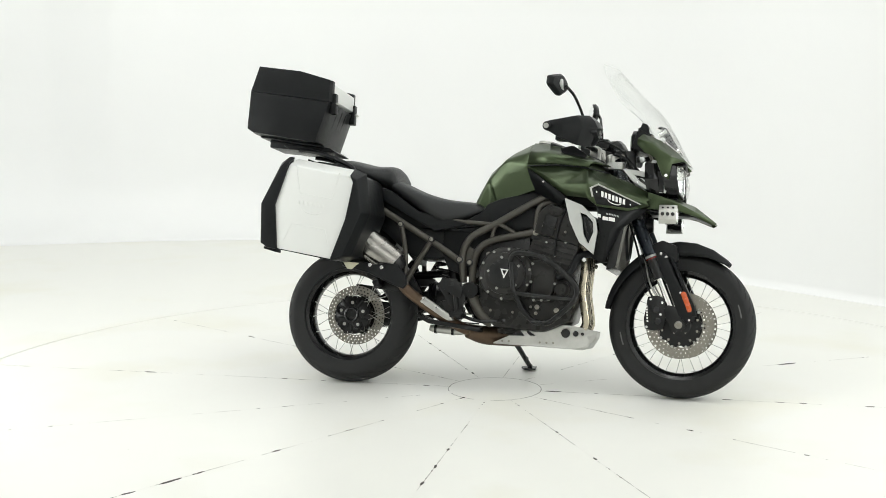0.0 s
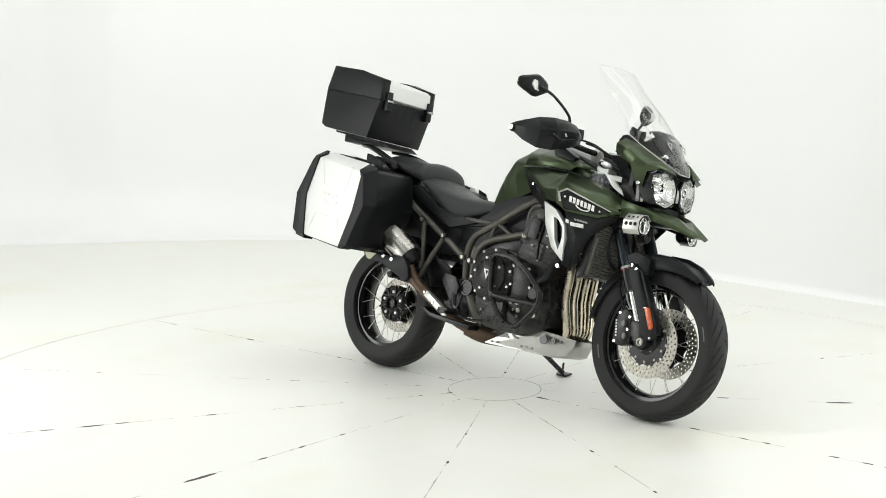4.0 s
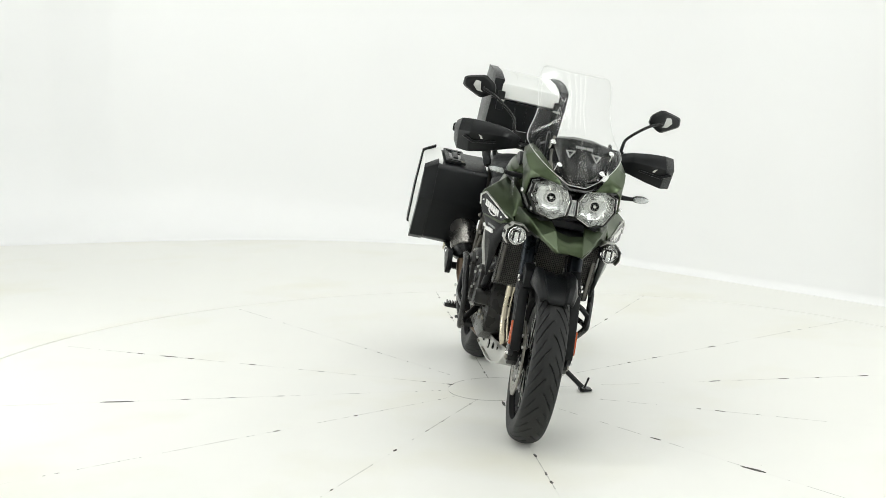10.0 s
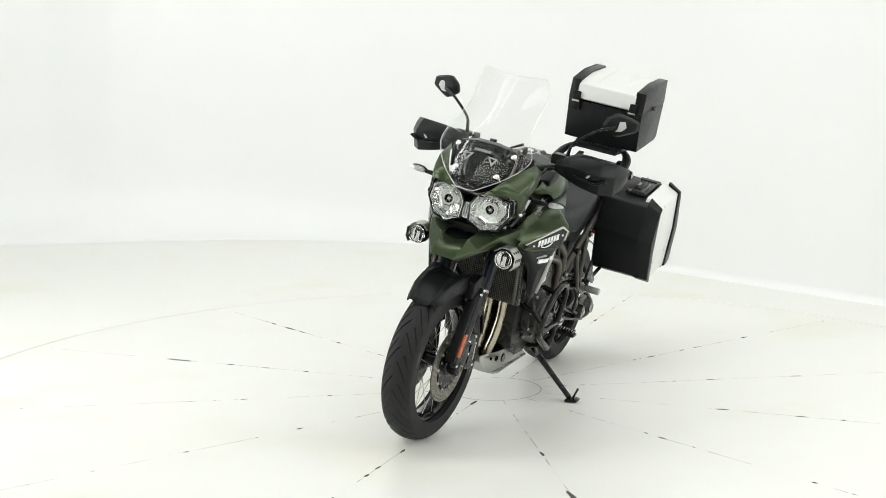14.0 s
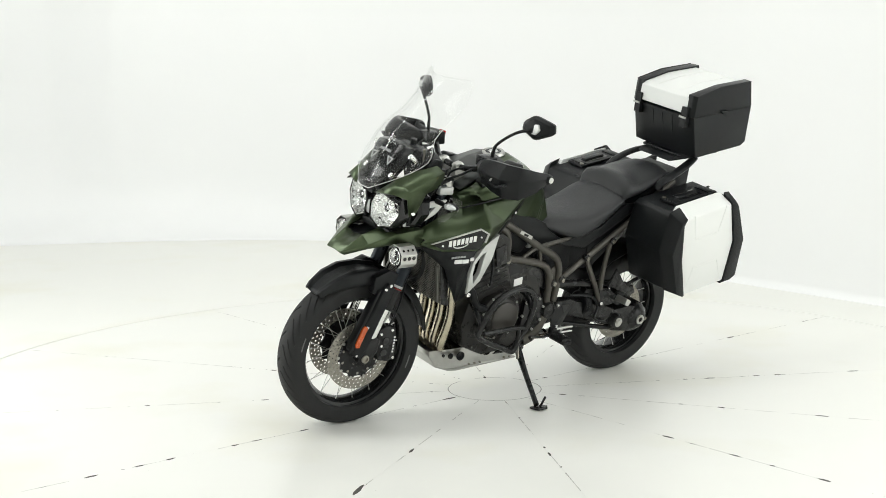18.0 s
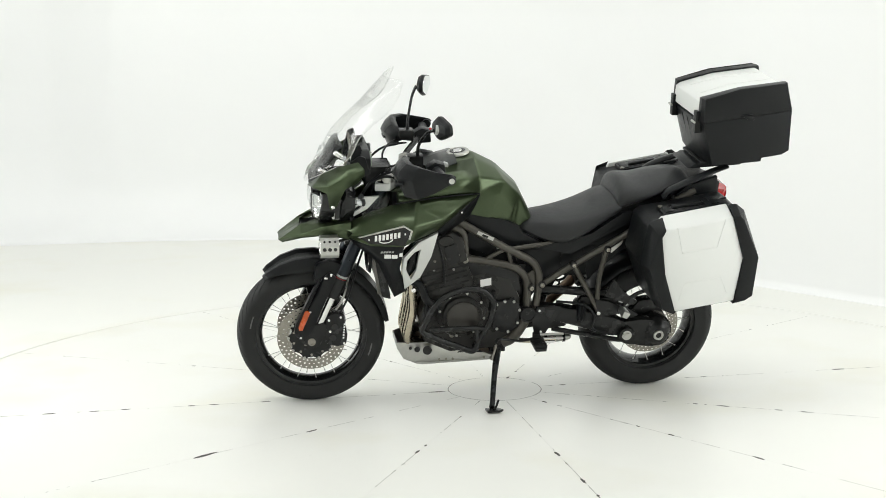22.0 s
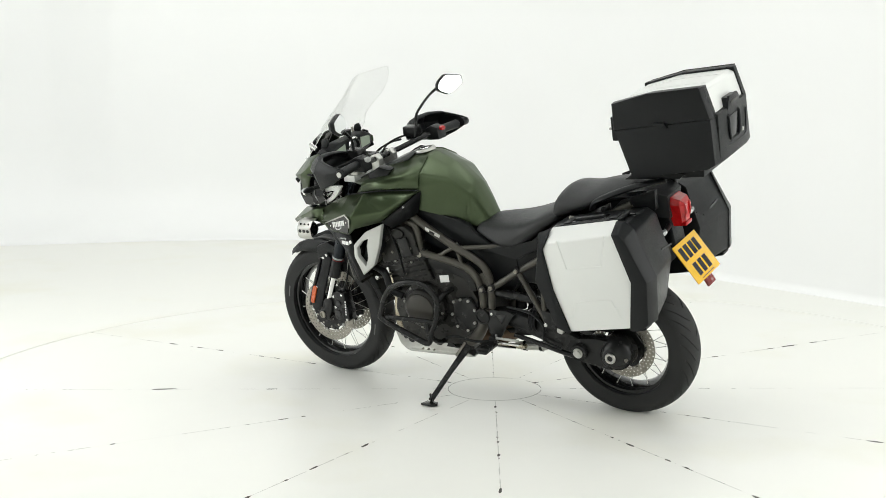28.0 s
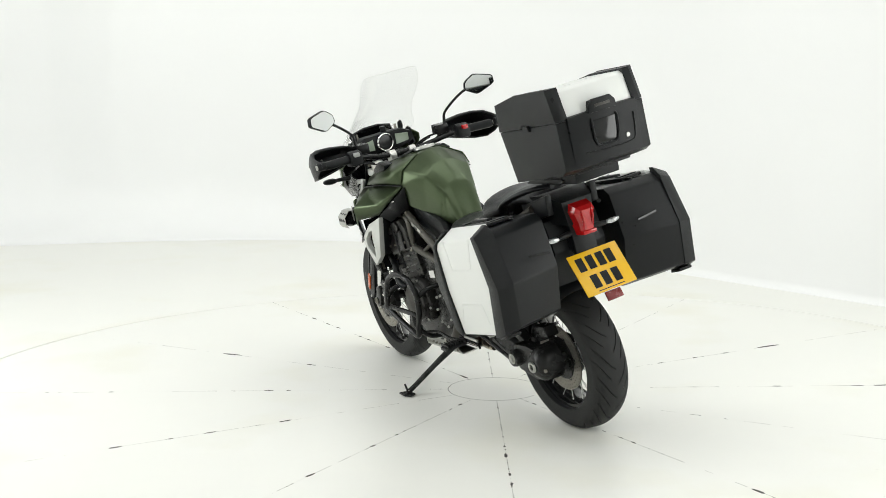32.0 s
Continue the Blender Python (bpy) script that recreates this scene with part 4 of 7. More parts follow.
def shrouds(bike):
    # flank panels from the tank to the beak: a hollow upper part and a raised blade
    def flank():
        v = [(0.060, 0.178, 0.997), (0.200, 0.205, 0.998), (0.330, 0.212, 0.985), (0.430, 0.195, 0.965), (0.520, 0.176, 0.930), (0.640, 0.165, 0.868),
             (0.225, 0.242, 0.912), (0.352, 0.306, 0.906), (0.470, 0.255, 0.872), (0.585, 0.202, 0.843), (0.300, 0.240, 0.948),
             (0.249, 0.237, 0.861), (0.350, 0.299, 0.845), (0.395, 0.286, 0.812), (0.520, 0.231, 0.800), (0.610, 0.190, 0.828)]
        f = [(0, 1, 6), (0, 6, 11), (1, 2, 10), (2, 7, 10), (7, 6, 10), (6, 1, 10), (2, 3, 8, 7), (3, 4, 9, 8), (4, 5, 9), (6, 7, 12, 11), (7, 8, 13, 12), (8, 9, 15), (8, 15, 14), (8, 14, 13)]
        return bevelled(poly(v, f), 0.011, 4)

    def lay_on(bm, s):
        """Sets a flat badge piece on the slanting flank."""
        for v in bm.verts:
            v.co.x = 0.361 + (v.co.x - 0.328) * 0.764
            v.co.y += 0.3045 - 0.46 * (v.co.x - 0.364)
        return bm if s > 0 else flipped(bm)
    for ob, s in zip(pair("side_fairing", flank, GREEN, bike, label="satin green side fairing with sharp creases", sharp=30, thick=0.008), (1, -1)):
        strip = [(0.340, 0.850), (0.328, 0.890), (0.373, 0.909), (0.608, 0.832), (0.600, 0.830), (0.374, 0.9015), (0.338, 0.887), (0.349, 0.852)]
        small = [(0.338, 0.887), (0.374, 0.9015), (0.596, 0.830), (0.548, 0.811), (0.367, 0.820), (0.349, 0.855)]
        part("badge_border", lay_on(slab(strip, 0.0, 0.006, 0.001), s), ALLOY, ob, "thin silver badge border")
        part("badge_plate", lay_on(slab(small, -0.010, 0.003, 0), s), GLOSS, ob, "black badge plate")
        for k in range(7):
            x = 0.520 - 0.0195 * k
            z = 0.824 + (0.520 - x) * 0.23
            part("lettering_bar", lay_on(slab([(x, z), (x - 0.0125, z + 0.003), (x - 0.0125, z + 0.0265), (x, z + 0.0235)], 0.003, 0.0055, 0), s), WHITE, ob, "white badge lettering bar")
        for x, z in ((0.549, 0.827), (0.366, 0.872)):
            part("badge_dot", lay_on(lathe([(0, 0.006), (0.004, 0.006), (0.004, 0.0)], (x, 0, z), 10), s), WHITE, ob)
        arc = [(0.462 - 0.036 * math.cos(a), 0.004, 0.838 - 0.014 * math.sin(a) + 0.008 * math.cos(a)) for a in np.linspace(0.2, math.pi - 0.2, 9)]
        part("badge_underline", lay_on(tube([tuple(float(q) for q in p) for p in arc], 0.0022, 6, 1), s), WHITE, ob)
        part("fairing_seam", tube([(0.062, s * 0.180, 0.999), (0.20, s * 0.207, 1.000), (0.33, s * 0.214, 0.987), (0.43, s * 0.197, 0.967)], 0.003, 8), BLACK, ob, "black seam trim")

    def hind():
        return bevelled(poly([(0.058, 0.170, 0.992), (0.247, 0.231, 0.857), (0.215, 0.195, 0.822), (0.100, 0.150, 0.884), (0.074, 0.166, 0.945)], [(0, 1, 2, 3, 4)]), 0.003)
    for ob, s in zip(pair("fairing_rear_panel", hind, BLACK, bike, label="black panel between fairing and tank", thick=0.01), (1, -1)):
        bolt(ob, 0.140, s * 0.201, 0.926, 0.005)
    # black lower panels beside the radiator
    def lower():
        v = [(0.610, 0.186, 0.830), (0.520, 0.227, 0.800), (0.392, 0.282, 0.812), (0.398, 0.266, 0.755), (0.404, 0.256, 0.700), (0.366, 0.228, 0.596), (0.420, 0.226, 0.566), (0.492, 0.214, 0.722), (0.590, 0.188, 0.800), (0.448, 0.244, 0.715)]
        f = [(0, 1, 8), (1, 7, 8), (1, 2, 3, 9), (3, 4, 9), (4, 5, 6, 9), (6, 7, 9), (1, 9, 7)]
        return bevelled(poly(v, f), 0.003)
    for ob, s in zip(pair("radiator_panel", lower, BLACK, bike, label="black plastic panel beside the radiator", sharp=25, thick=0.008), (1, -1)):
        for k, (x, z, w, h) in enumerate(((0.462, 0.772, 0.008, 0.007), (0.451, 0.774, 0.008, 0.007), (0.440, 0.776, 0.008, 0.007), (0.429, 0.778, 0.008, 0.007), (0.418, 0.779, 0.008, 0.007), (0.447, 0.752, 0.026, 0.016), (0.418, 0.755, 0.022, 0.015), (0.388, 0.766, 0.012, 0.014))):
            o = [(x, z), (x - w, z + 0.003), (x - w, z + h + 0.003), (x, z + h)]
            bm = slab([(px + 0.020, pz - 0.002) for px, pz in o], -0.004, 0.004, 0)
            for v in bm.verts:
                v.co.y += 0.264 - 0.40 * (v.co.x - 0.42)
            part("lettering_bar", bm if s > 0 else flipped(bm), WHITE if k > 4 else GREYP, ob, "pale lettering bar")
    # silver intake surrounds
    out = [(0.243, 0.852), (0.325, 0.818), (0.388, 0.757), (0.395, 0.702), (0.379, 0.606), (0.314, 0.657), (0.270, 0.750)]
    inn = [(0.316, 0.787), (0.345, 0.776), (0.374, 0.745), (0.378, 0.702), (0.355, 0.650), (0.333, 0.694), (0.326, 0.752)]

    def intake():
        bm = ring_slab(out, inn, 0.238, 0.262, 0.003)
        for v in bm.verts:
            v.co.y += (v.co.x - 0.35) * 0.20 - max(0.0, 0.72 - v.co.z) * 0.22
        return bm
    for ob, s in zip(pair("intake_surround", intake, SILVER, bike, label="silver painted air intake surround"), (1, -1)):
        part("intake_duct", slab([(0.30, 0.80), (0.345, 0.785), (0.38, 0.745), (0.38, 0.70), (0.36, 0.645), (0.325, 0.69)], s * 0.165, s * 0.215, 0.004), GLOSS, ob, "dark air duct")
        part("duct_vane", slab([(0.330, 0.770), (0.345, 0.765), (0.372, 0.690), (0.360, 0.665)], s * 0.222, s * 0.230, 0.002), BLACK, ob)
        part("surround_flank", slab([(0.250, 0.845), (0.275, 0.745), (0.318, 0.655), (0.330, 0.66), (0.29, 0.75), (0.268, 0.835)], s * 0.180, s * 0.232, 0.003), BLACK, ob)
    # silver scoops beside the steering head
    so = [(0.483, 0.993), (0.530, 0.990), (0.578, 0.983), (0.648, 0.938), (0.682, 0.915), (0.672, 0.891), (0.613, 0.892), (0.570, 0.914), (0.530, 0.938)]

    def tilted(bm):
        for v in bm.verts:
            v.co.y += (0.60 - v.co.x) * 0.10 - 0.040
        return bm
    hole = [(0.535, 0.967), (0.556, 0.965), (0.588, 0.957), (0.612, 0.940), (0.630, 0.924), (0.624, 0.914), (0.608, 0.912), (0.588, 0.922), (0.562, 0.938)]
    for ob, s in zip(pair("air_scoop", lambda: tilted(ring_slab(so, hole, 0.180, 0.195, 0.002)), SILVER, bike, label="silver plastic air scoop with a dark slot"), (1, -1)):
        slot = lambda: tilted(slab([(0.582 + (x - 0.582) * 1.12, 0.938 + (z - 0.938) * 1.12) for x, z in hole], 0.172, 0.182, 0.001))
        part("scoop_slot", slot() if s > 0 else flipped(slot()), GLOSS, ob, "dark slot of the scoop")
        rib = lambda: tilted(slab([(0.560, 0.955), (0.572, 0.953), (0.604, 0.929), (0.596, 0.928)], 0.182, 0.189, 0.0005))
        part("scoop_vane", rib() if s > 0 else flipped(rib()), SILVER, ob)
    for ob, s in zip(pair("wind_deflector", lambda: slab([(0.555, 0.915), (0.560, 0.968), (0.505, 1.022), (0.440, 1.000), (0.465, 0.935)], 0.212, 0.216, 0.001, second=[(0.550, 0.918), (0.555, 0.966), (0.503, 1.018), (0.443, 0.998), (0.467, 0.938)]), SCREEN, bike, label="small clear wind deflector"), (1, -1)):
        ob.visible_shadow = False
    # radiator
    rad = part("radiator", slab([(0.430, 0.545), (0.468, 0.555), (0.515, 0.80), (0.475, 0.80)], -0.2, 0.2, 0.004), CASTING, bike, "black radiator behind a mesh grille")
    for k in range(30):
        z = 0.560 + k * 0.0079
        x = 0.4705 + (z - 0.555) * 0.1875
        part("grille_bar", tube([(x, -0.198, z), (x, 0.198, z)], 0.0015, 4, 1), MESH, rad)
    for k in range(51):
        y = -0.198 + k * 0.0079
        part("grille_bar", tube([(0.4705, y, 0.556), (0.5150, y, 0.795)], 0.0014, 4, 1), MESH, rad)
    part("radiator_fan", lathe([(0.085, 0), (0.095, 0.012), (0.105, 0.0)], (0.500, 0.0, 0.70), 28, "x", True), BLACK, rad)
    for s in (1, -1):
        part("radiator_mesh_side", slab([(0.43, 0.56), (0.485, 0.565), (0.51, 0.72), (0.47, 0.72)], s * 0.176, s * 0.190, 0.003), MESH, rad, "dark mesh at the radiator's edge")
        bolt(rad, 0.335, s * 0.205, 0.585, 0.010)
        part("panel_stay", tube([(0.34, s * 0.20, 0.578), (0.30, s * 0.17, 0.588), (0.24, s * 0.15, 0.60)], 0.005, 8), TUBE, rad)


def tank(bike):
    # front half lofted, the rear half in creased facets round the knee recess
    def ring(x, top, ridge, w, wz, kw, low, lw):
        r = [(x, 0.0, top + 0.004), (x, ridge, top), (x, (ridge + w) / 2 + 0.003, top - (top - wz) * 0.48), (x, w, wz), (x, kw, wz - (wz - low) * 0.35), (x, lw, low)]
        return r + [(a, -b, c) for a, b, c in r[:0:-1]]
    rings = [ring(0.125, 1.116, 0.068, 0.176, 1.034, 0.150, 0.910, 0.150), ring(0.170, 1.108, 0.085, 0.188, 1.030, 0.165, 0.93, 0.16), ring(0.250, 1.070, 0.10, 0.186, 1.015, 0.175, 0.94, 0.17), ring(0.33, 1.035, 0.11, 0.182, 0.99, 0.172, 0.93, 0.165), ring(0.40, 1.005, 0.10, 0.17, 0.97, 0.160, 0.92, 0.15)]
    nose = loft(rings)
    mid = [(0.160, 1.119), (0.067, 1.130), (-0.030, 1.081), (-0.125, 0.995), (-0.166, 0.920), (-0.200, 0.850)]
    half = [(0.160, 0.080, 1.106), (0.067, 0.058, 1.118), (-0.030, 0.053, 1.069), (-0.126, 0.046, 0.986), (-0.166, 0.045, 0.912), (-0.197, 0.044, 0.846),
            (0.160, 0.172, 1.050), (0.062, 0.154, 1.063), (-0.054, 0.112, 1.034), (-0.132, 0.078, 0.952), (-0.164, 0.071, 0.886), (-0.186, 0.064, 0.828),
            (0.160, 0.188, 1.004), (0.056, 0.175, 1.006), (0.052, 0.156, 0.965), (-0.040, 0.118, 0.965), (-0.112, 0.094, 0.905),
            (0.160, 0.150, 0.915), (0.096, 0.146, 0.897), (0.000, 0.118, 0.868), (-0.091, 0.094, 0.846), (-0.118, 0.078, 0.816), (-0.160, 0.066, 0.812)]
    v = [(x, 0.0, z) for x, z in mid] + half + [(a, -b, c) for a, b, c in half]
    f = []
    for k in (6, 6 + len(half)):
        f += [(q, q + 1, k + q + 1, k + q) for q in range(5)]
        f += [tuple(k + q for q in g) for g in ((0, 1, 7, 6), (1, 2, 8, 7), (2, 3, 9, 8), (3, 4, 10, 9), (4, 5, 11, 10), (6, 7, 13, 12), (7, 8, 13), (8, 15, 14, 13), (8, 9, 16, 15),
                                               (9, 10, 22, 21), (10, 11, 22), (9, 21, 20, 16), (12, 13, 14), (12, 14, 18, 17), (14, 15, 19, 18), (15, 16, 20, 19))]
    body = poly(v, f)
    bmesh.ops.recalc_face_normals(body, faces=body.faces)
    bmesh.ops.bevel(body, geom=[e for e in body.edges if len(e.link_faces) == 2], offset=0.014, segments=4, profile=0.5, affect="EDGES", clamp_overlap=True)
    bm = joined(nose, body)
    t = part("fuel_tank", bm, GREEN, bike, "satin green fuel tank with creased knee recesses", sharp=50)
    # raised shoulder panels
    def shoulder():
        v = [(0.072, 0.064, 1.120), (0.170, 0.092, 1.109), (0.27, 0.130, 1.076), (0.36, 0.150, 1.038), (0.43, 0.140, 1.006), (0.066, 0.160, 1.066), (0.150, 0.182, 1.058), (0.25, 0.194, 1.042), (0.35, 0.198, 1.016), (0.062, 0.182, 1.010), (0.19, 0.208, 1.010), (0.340, 0.214, 0.994)]
        f = [(0, 1, 6, 5), (1, 2, 7, 6), (2, 3, 8, 7), (3, 4, 8), (5, 6, 10, 9), (6, 7, 10), (7, 8, 11, 10)]
        bm = poly(v, f)
        bmesh.ops.recalc_face_normals(bm, faces=bm.faces)
        return bevelled(bm, 0.010, 3)
    pair("tank_shoulder", shoulder, GREEN, t, label="green shoulder panel of the tank", sharp=40, thick=0.004)
    deck = [[(0.15, y, 1.130 - 0.014 * (abs(y) > 0.08)) for y in (-0.10, -0.04, 0.04, 0.10)], [(0.22, y, 1.104 - 0.012 * (abs(y) > 0.08)) for y in (-0.115, -0.05, 0.05, 0.115)], [(0.31, y, 1.068) for y in (-0.13, -0.05, 0.05, 0.13)], [(0.40, y, 1.028) for y in (-0.13, -0.05, 0.05, 0.13)]]
    part("tank_top_cover", loft(deck, False, False), GRAPHITE, t, "dark graphite cover on the tank", thick=0.01)
    cap = lathe([(0, 0.006), (0.030, 0.006), (0.034, 0.006), (0.046, 0.006), (0.049, 0.002), (0.050, -0.006), (0, -0.006)], (0, 0, 0), 36, "z")
    m = Matrix.Translation((0.128, -0.004, 1.1265)) @ pose(0, 0, 0, 0, 9, 0)
    part("filler_cap", cap, ALLOY, t, "round alloy filler cap", xf=m)
    part("cap_flap", lathe([(0, 0.009), (0.018, 0.009), (0.021, 0.006), (0, 0.006)], (0, 0, 0), 20, "z"), CHROME, t, xf=m)
    part("cap_ring", lathe([(0.022, 0.0062), (0.030, 0.0075), (0.034, 0.0062)], (0, 0, 0), 32, "z"), GLOSS, t, xf=m)
    for w in (1, -1):
        part("tank_wing", slab([(0.205, 1.082), (0.262, 1.094), (0.325, 1.056), (0.318, 1.034), (0.235, 1.046), (0.212, 1.062)], w * 0.128, w * 0.176, 0.006), BLACK, bike, "black plastic wing beside the steering head")
    # black side cover under the tank
    def cover():
        o = [(0.12, 0.900), (0.03, 0.880), (-0.07, 0.855), (-0.125, 0.832), (-0.150, 0.795), (-0.30, 0.712), (-0.10, 0.735), (0.05, 0.80), (0.140, 0.865)]
        return slab(o, 0.09, 0.122, 0.010)
    pair("tank_side_cover", cover, BLACK, bike, label="black plastic cover below the tank")
    for s in (1, -1):
        if s > 0:
            pl = part("model_plate", slab([(0.060, 0.830), (-0.010, 0.797), (-0.004, 0.783), (0.066, 0.816)], 0.170, 0.1725, 0.001), ALLOY, bike, "small silver plate on the frame")
            part("lettering_bar", slab([(0.040, 0.816), (0.016, 0.805), (0.020, 0.796), (0.044, 0.807)], 0.1725, 0.174, 0), BLACK, pl)


def seats(bike):
    def ring(x, top, w, low, lw, crown=0.02):
        r = [(x, 0.0, top), (x, w * 0.55, top - crown * 0.35), (x, w * 0.92, top - crown), (x, w, top - crown - (top - crown - low) * 0.35), (x, lw, low)]
        return r + [(a, -b, c) for a, b, c in r[:0:-1]]
    rings = [ring(-0.135, 0.812, 0.080, 0.795, 0.080), ring(-0.150, 0.843, 0.092, 0.790, 0.100), ring(-0.205, 0.852, 0.110, 0.757, 0.145), ring(-0.290, 0.856, 0.142, 0.722, 0.172), ring(-0.345, 0.864, 0.158, 0.714, 0.168), ring(-0.430, 0.886, 0.168, 0.775, 0.158), ring(-0.510, 0.924, 0.165, 0.835, 0.150), ring(-0.565, 0.947, 0.155, 0.868, 0.14), ring(-0.583, 0.935, 0.145, 0.89, 0.13)]
    part("rider_seat", loft(rings), SEAT, bike, "black vinyl rider seat", sub=2, sharp=60)
    rings = [ring(-0.548, 0.938, 0.140, 0.870, 0.130), ring(-0.560, 0.996, 0.150, 0.88, 0.150, 0.03), ring(-0.592, 1.017, 0.160, 0.89, 0.160, 0.03), ring(-0.660, 1.006, 0.160, 0.915, 0.155, 0.03), ring(-0.740, 1.030, 0.150, 0.945, 0.140, 0.03), ring(-0.820, 1.044, 0.135, 0.97, 0.125, 0.03), ring(-0.878, 1.038, 0.120, 0.985, 0.11, 0.03), ring(-0.905, 0.995, 0.10, 0.97, 0.10, 0.02)]
    part("pillion_seat", loft(rings), SEAT, bike, "black vinyl pillion seat", sub=2, sharp=60)


def frame_tubes(bike):
    for s in (1, -1):
        y = s * 0.150

        def t(pts, r, name="frame_tube", mat_=TUBE, lab=""):
            return part(name, tube([(x, yy * s, z) for x, yy, z in pts], r, 14), mat_, bike, lab)
        main = t([(0.30, 0.10, 0.90), (0.20, 0.125, 0.885), (0.125, 0.145, 0.855), (0.03, 0.155, 0.800), (-0.07, 0.155, 0.740), (-0.165, 0.155, 0.690), (-0.205, 0.152, 0.650), (-0.222, 0.150, 0.585), (-0.214, 0.15, 0.47)], 0.0165, lab="bronze-grey steel frame tube")
        t([(0.24, 0.13, 0.83), (0.165, 0.145, 0.838), (0.122, 0.155, 0.815), (0.112, 0.160, 0.755), (0.110, 0.160, 0.700)], 0.0145)
        t([(0.110, 0.160, 0.705), (0.026, 0.160, 0.688), (-0.085, 0.158, 0.662), (-0.145, 0.155, 0.625), (-0.170, 0.152, 0.56), (-0.174, 0.15, 0.44)], 0.0165)
        t([(0.03, 0.158, 0.690), (-0.04, 0.157, 0.728), (-0.075, 0.156, 0.742)], 0.009)
        t([(-0.072, 0.156, 0.742), (-0.085, 0.157, 0.70), (-0.094, 0.158, 0.660)], 0.009)
        t([(-0.08, 0.150, 0.735), (-0.17, 0.14, 0.742), (-0.28, 0.13, 0.750)], 0.010)
        t([(-0.232, 0.150, 0.565), (-0.32, 0.150, 0.622), (-0.41, 0.150, 0.676), (-0.52, 0.148, 0.740), (-0.62, 0.145, 0.800), (-0.76, 0.135, 0.90), (-0.90, 0.120, 0.97)], 0.0145)
        t([(-0.190, 0.15, 0.47), (-0.165, 0.15, 0.40), (-0.12, 0.15, 0.325), (-0.075, 0.14, 0.295)], 0.026)
        st = t([(-0.367, 0.158, 0.660), (-0.43, 0.166, 0.55), (-0.500, 0.172, 0.425)], 0.0125, "subframe_strut")
        t([(-0.515, 0.155, 0.725), (-0.488, 0.165, 0.60), (-0.484, 0.172, 0.485), (-0.505, 0.172, 0.43)], 0.0115, "subframe_strut")
        for x, z, r in ((0.111, 0.700, 0.013), (-0.367, 0.660, 0.009), (-0.515, 0.726, 0.009), (-0.232, 0.572, 0.010), (-0.185, 0.560, 0.010)):
            bolt(main, x, s * 0.176, z, r, None, STEEL)
            part("tube_boss", lathe([(0, 0), (r * 1.7, 0), (r * 1.7, 0.02), (r * 1.3, 0.022), (0, 0.022)], (x, 0, z), 16) if s > 0 else flipped(lathe([(0, 0), (r * 1.7, 0), (r * 1.7, 0.02), (r * 1.3, 0.022), (0, 0.022)], (x, 0, z), 16)), CASTING, main, xf=Matrix.Translation((0, s * 0.150, 0)))
        piv = lathe([(0, 0.178), (0.026, 0.178), (0.027, 0.182), (0.035, 0.182), (0.037, 0.176), (0.037, 0.13), (0, 0.13)], (-0.176, 0, 0.436), 28)
        part("swingarm_pivot", piv if s > 0 else flipped(piv), CASTING, bike, "black swingarm pivot cap")
        # rider footrest hanger
        hang = [(-0.215, 0.47), (-0.30, 0.475), (-0.335, 0.460), (-0.290, 0.40), (-0.255, 0.340), (-0.21, 0.335), (-0.195, 0.40)]
        h = part("footrest_hanger", slab(hang, y + s * 0.018, y + s * 0.028, 0.004), CASTING, bike, "black alloy footrest hanger")
        part("hanger_window", slab([(-0.245, 0.455), (-0.295, 0.455), (-0.27, 0.41)], y + s * 0.0282, y + s * 0.030, 0.001), GLOSS, h)
        bolt(h, -0.225, y + s * 0.028, 0.455, 0.007)
        bolt(h, -0.235, y + s * 0.028, 0.355, 0.007)
        peg = part("footrest", block(-0.240, -0.190, min(s * 0.185, s * 0.285), max(s * 0.185, s * 0.285), 0.308, 0.322, 0.004), CASTING, bike, "toothed black footrest")
        for k in range(7):
            yy = s * (0.195 + 0.013 * k)
            part("footrest_tooth", block(-0.244, -0.186, yy - 0.003, yy + 0.003, 0.318, 0.335, 0.001), CASTING, peg)
        # pillion footrest bracket
        b2 = [(-0.47, 0.50), (-0.53, 0.49), (-0.60, 0.455), (-0.62, 0.43), (-0.55, 0.42), (-0.49, 0.415)]
        q = part("pillion_bracket", slab(b2, s * 0.165, s * 0.185, 0.005), CASTING, bike, "black pillion footrest bracket")
        part("pillion_footrest", slab([(-0.585, 0.47), (-0.615, 0.455), (-0.60, 0.43), (-0.575, 0.44)], s * 0.185, s * 0.255, 0.006), ALLOY if s > 0 else BLACK, bike, "folded pillion footrest")
        bolt(q, -0.49, s * 0.186, 0.435, 0.009)
        bolt(q, -0.60, s * 0.186, 0.44, 0.006)
    # left gear lever, right brake pedal and cylinder
    part("gear_lever", tube([(-0.235, 0.19, 0.335), (-0.14, 0.20, 0.325), (-0.05, 0.215, 0.345), (-0.02, 0.25, 0.35)], 0.006, 8), CASTING, bike, "black gear lever")
    part("gear_rod", tube([(-0.34, 0.175, 0.318), (-0.20, 0.178, 0.322)], 0.005, 8), CHROME, bike)
    part("gear_rod", tube([(-0.34, 0.175, 0.338), (-0.21, 0.178, 0.342)], 0.006, 8), ALLOY, bike)
    part("brake_pedal", tube([(-0.235, -0.19, 0.335), (-0.14, -0.20, 0.30), (-0.04, -0.215, 0.30), (0.0, -0.25, 0.305)], 0.007, 8), CASTING, bike, "black brake pedal")
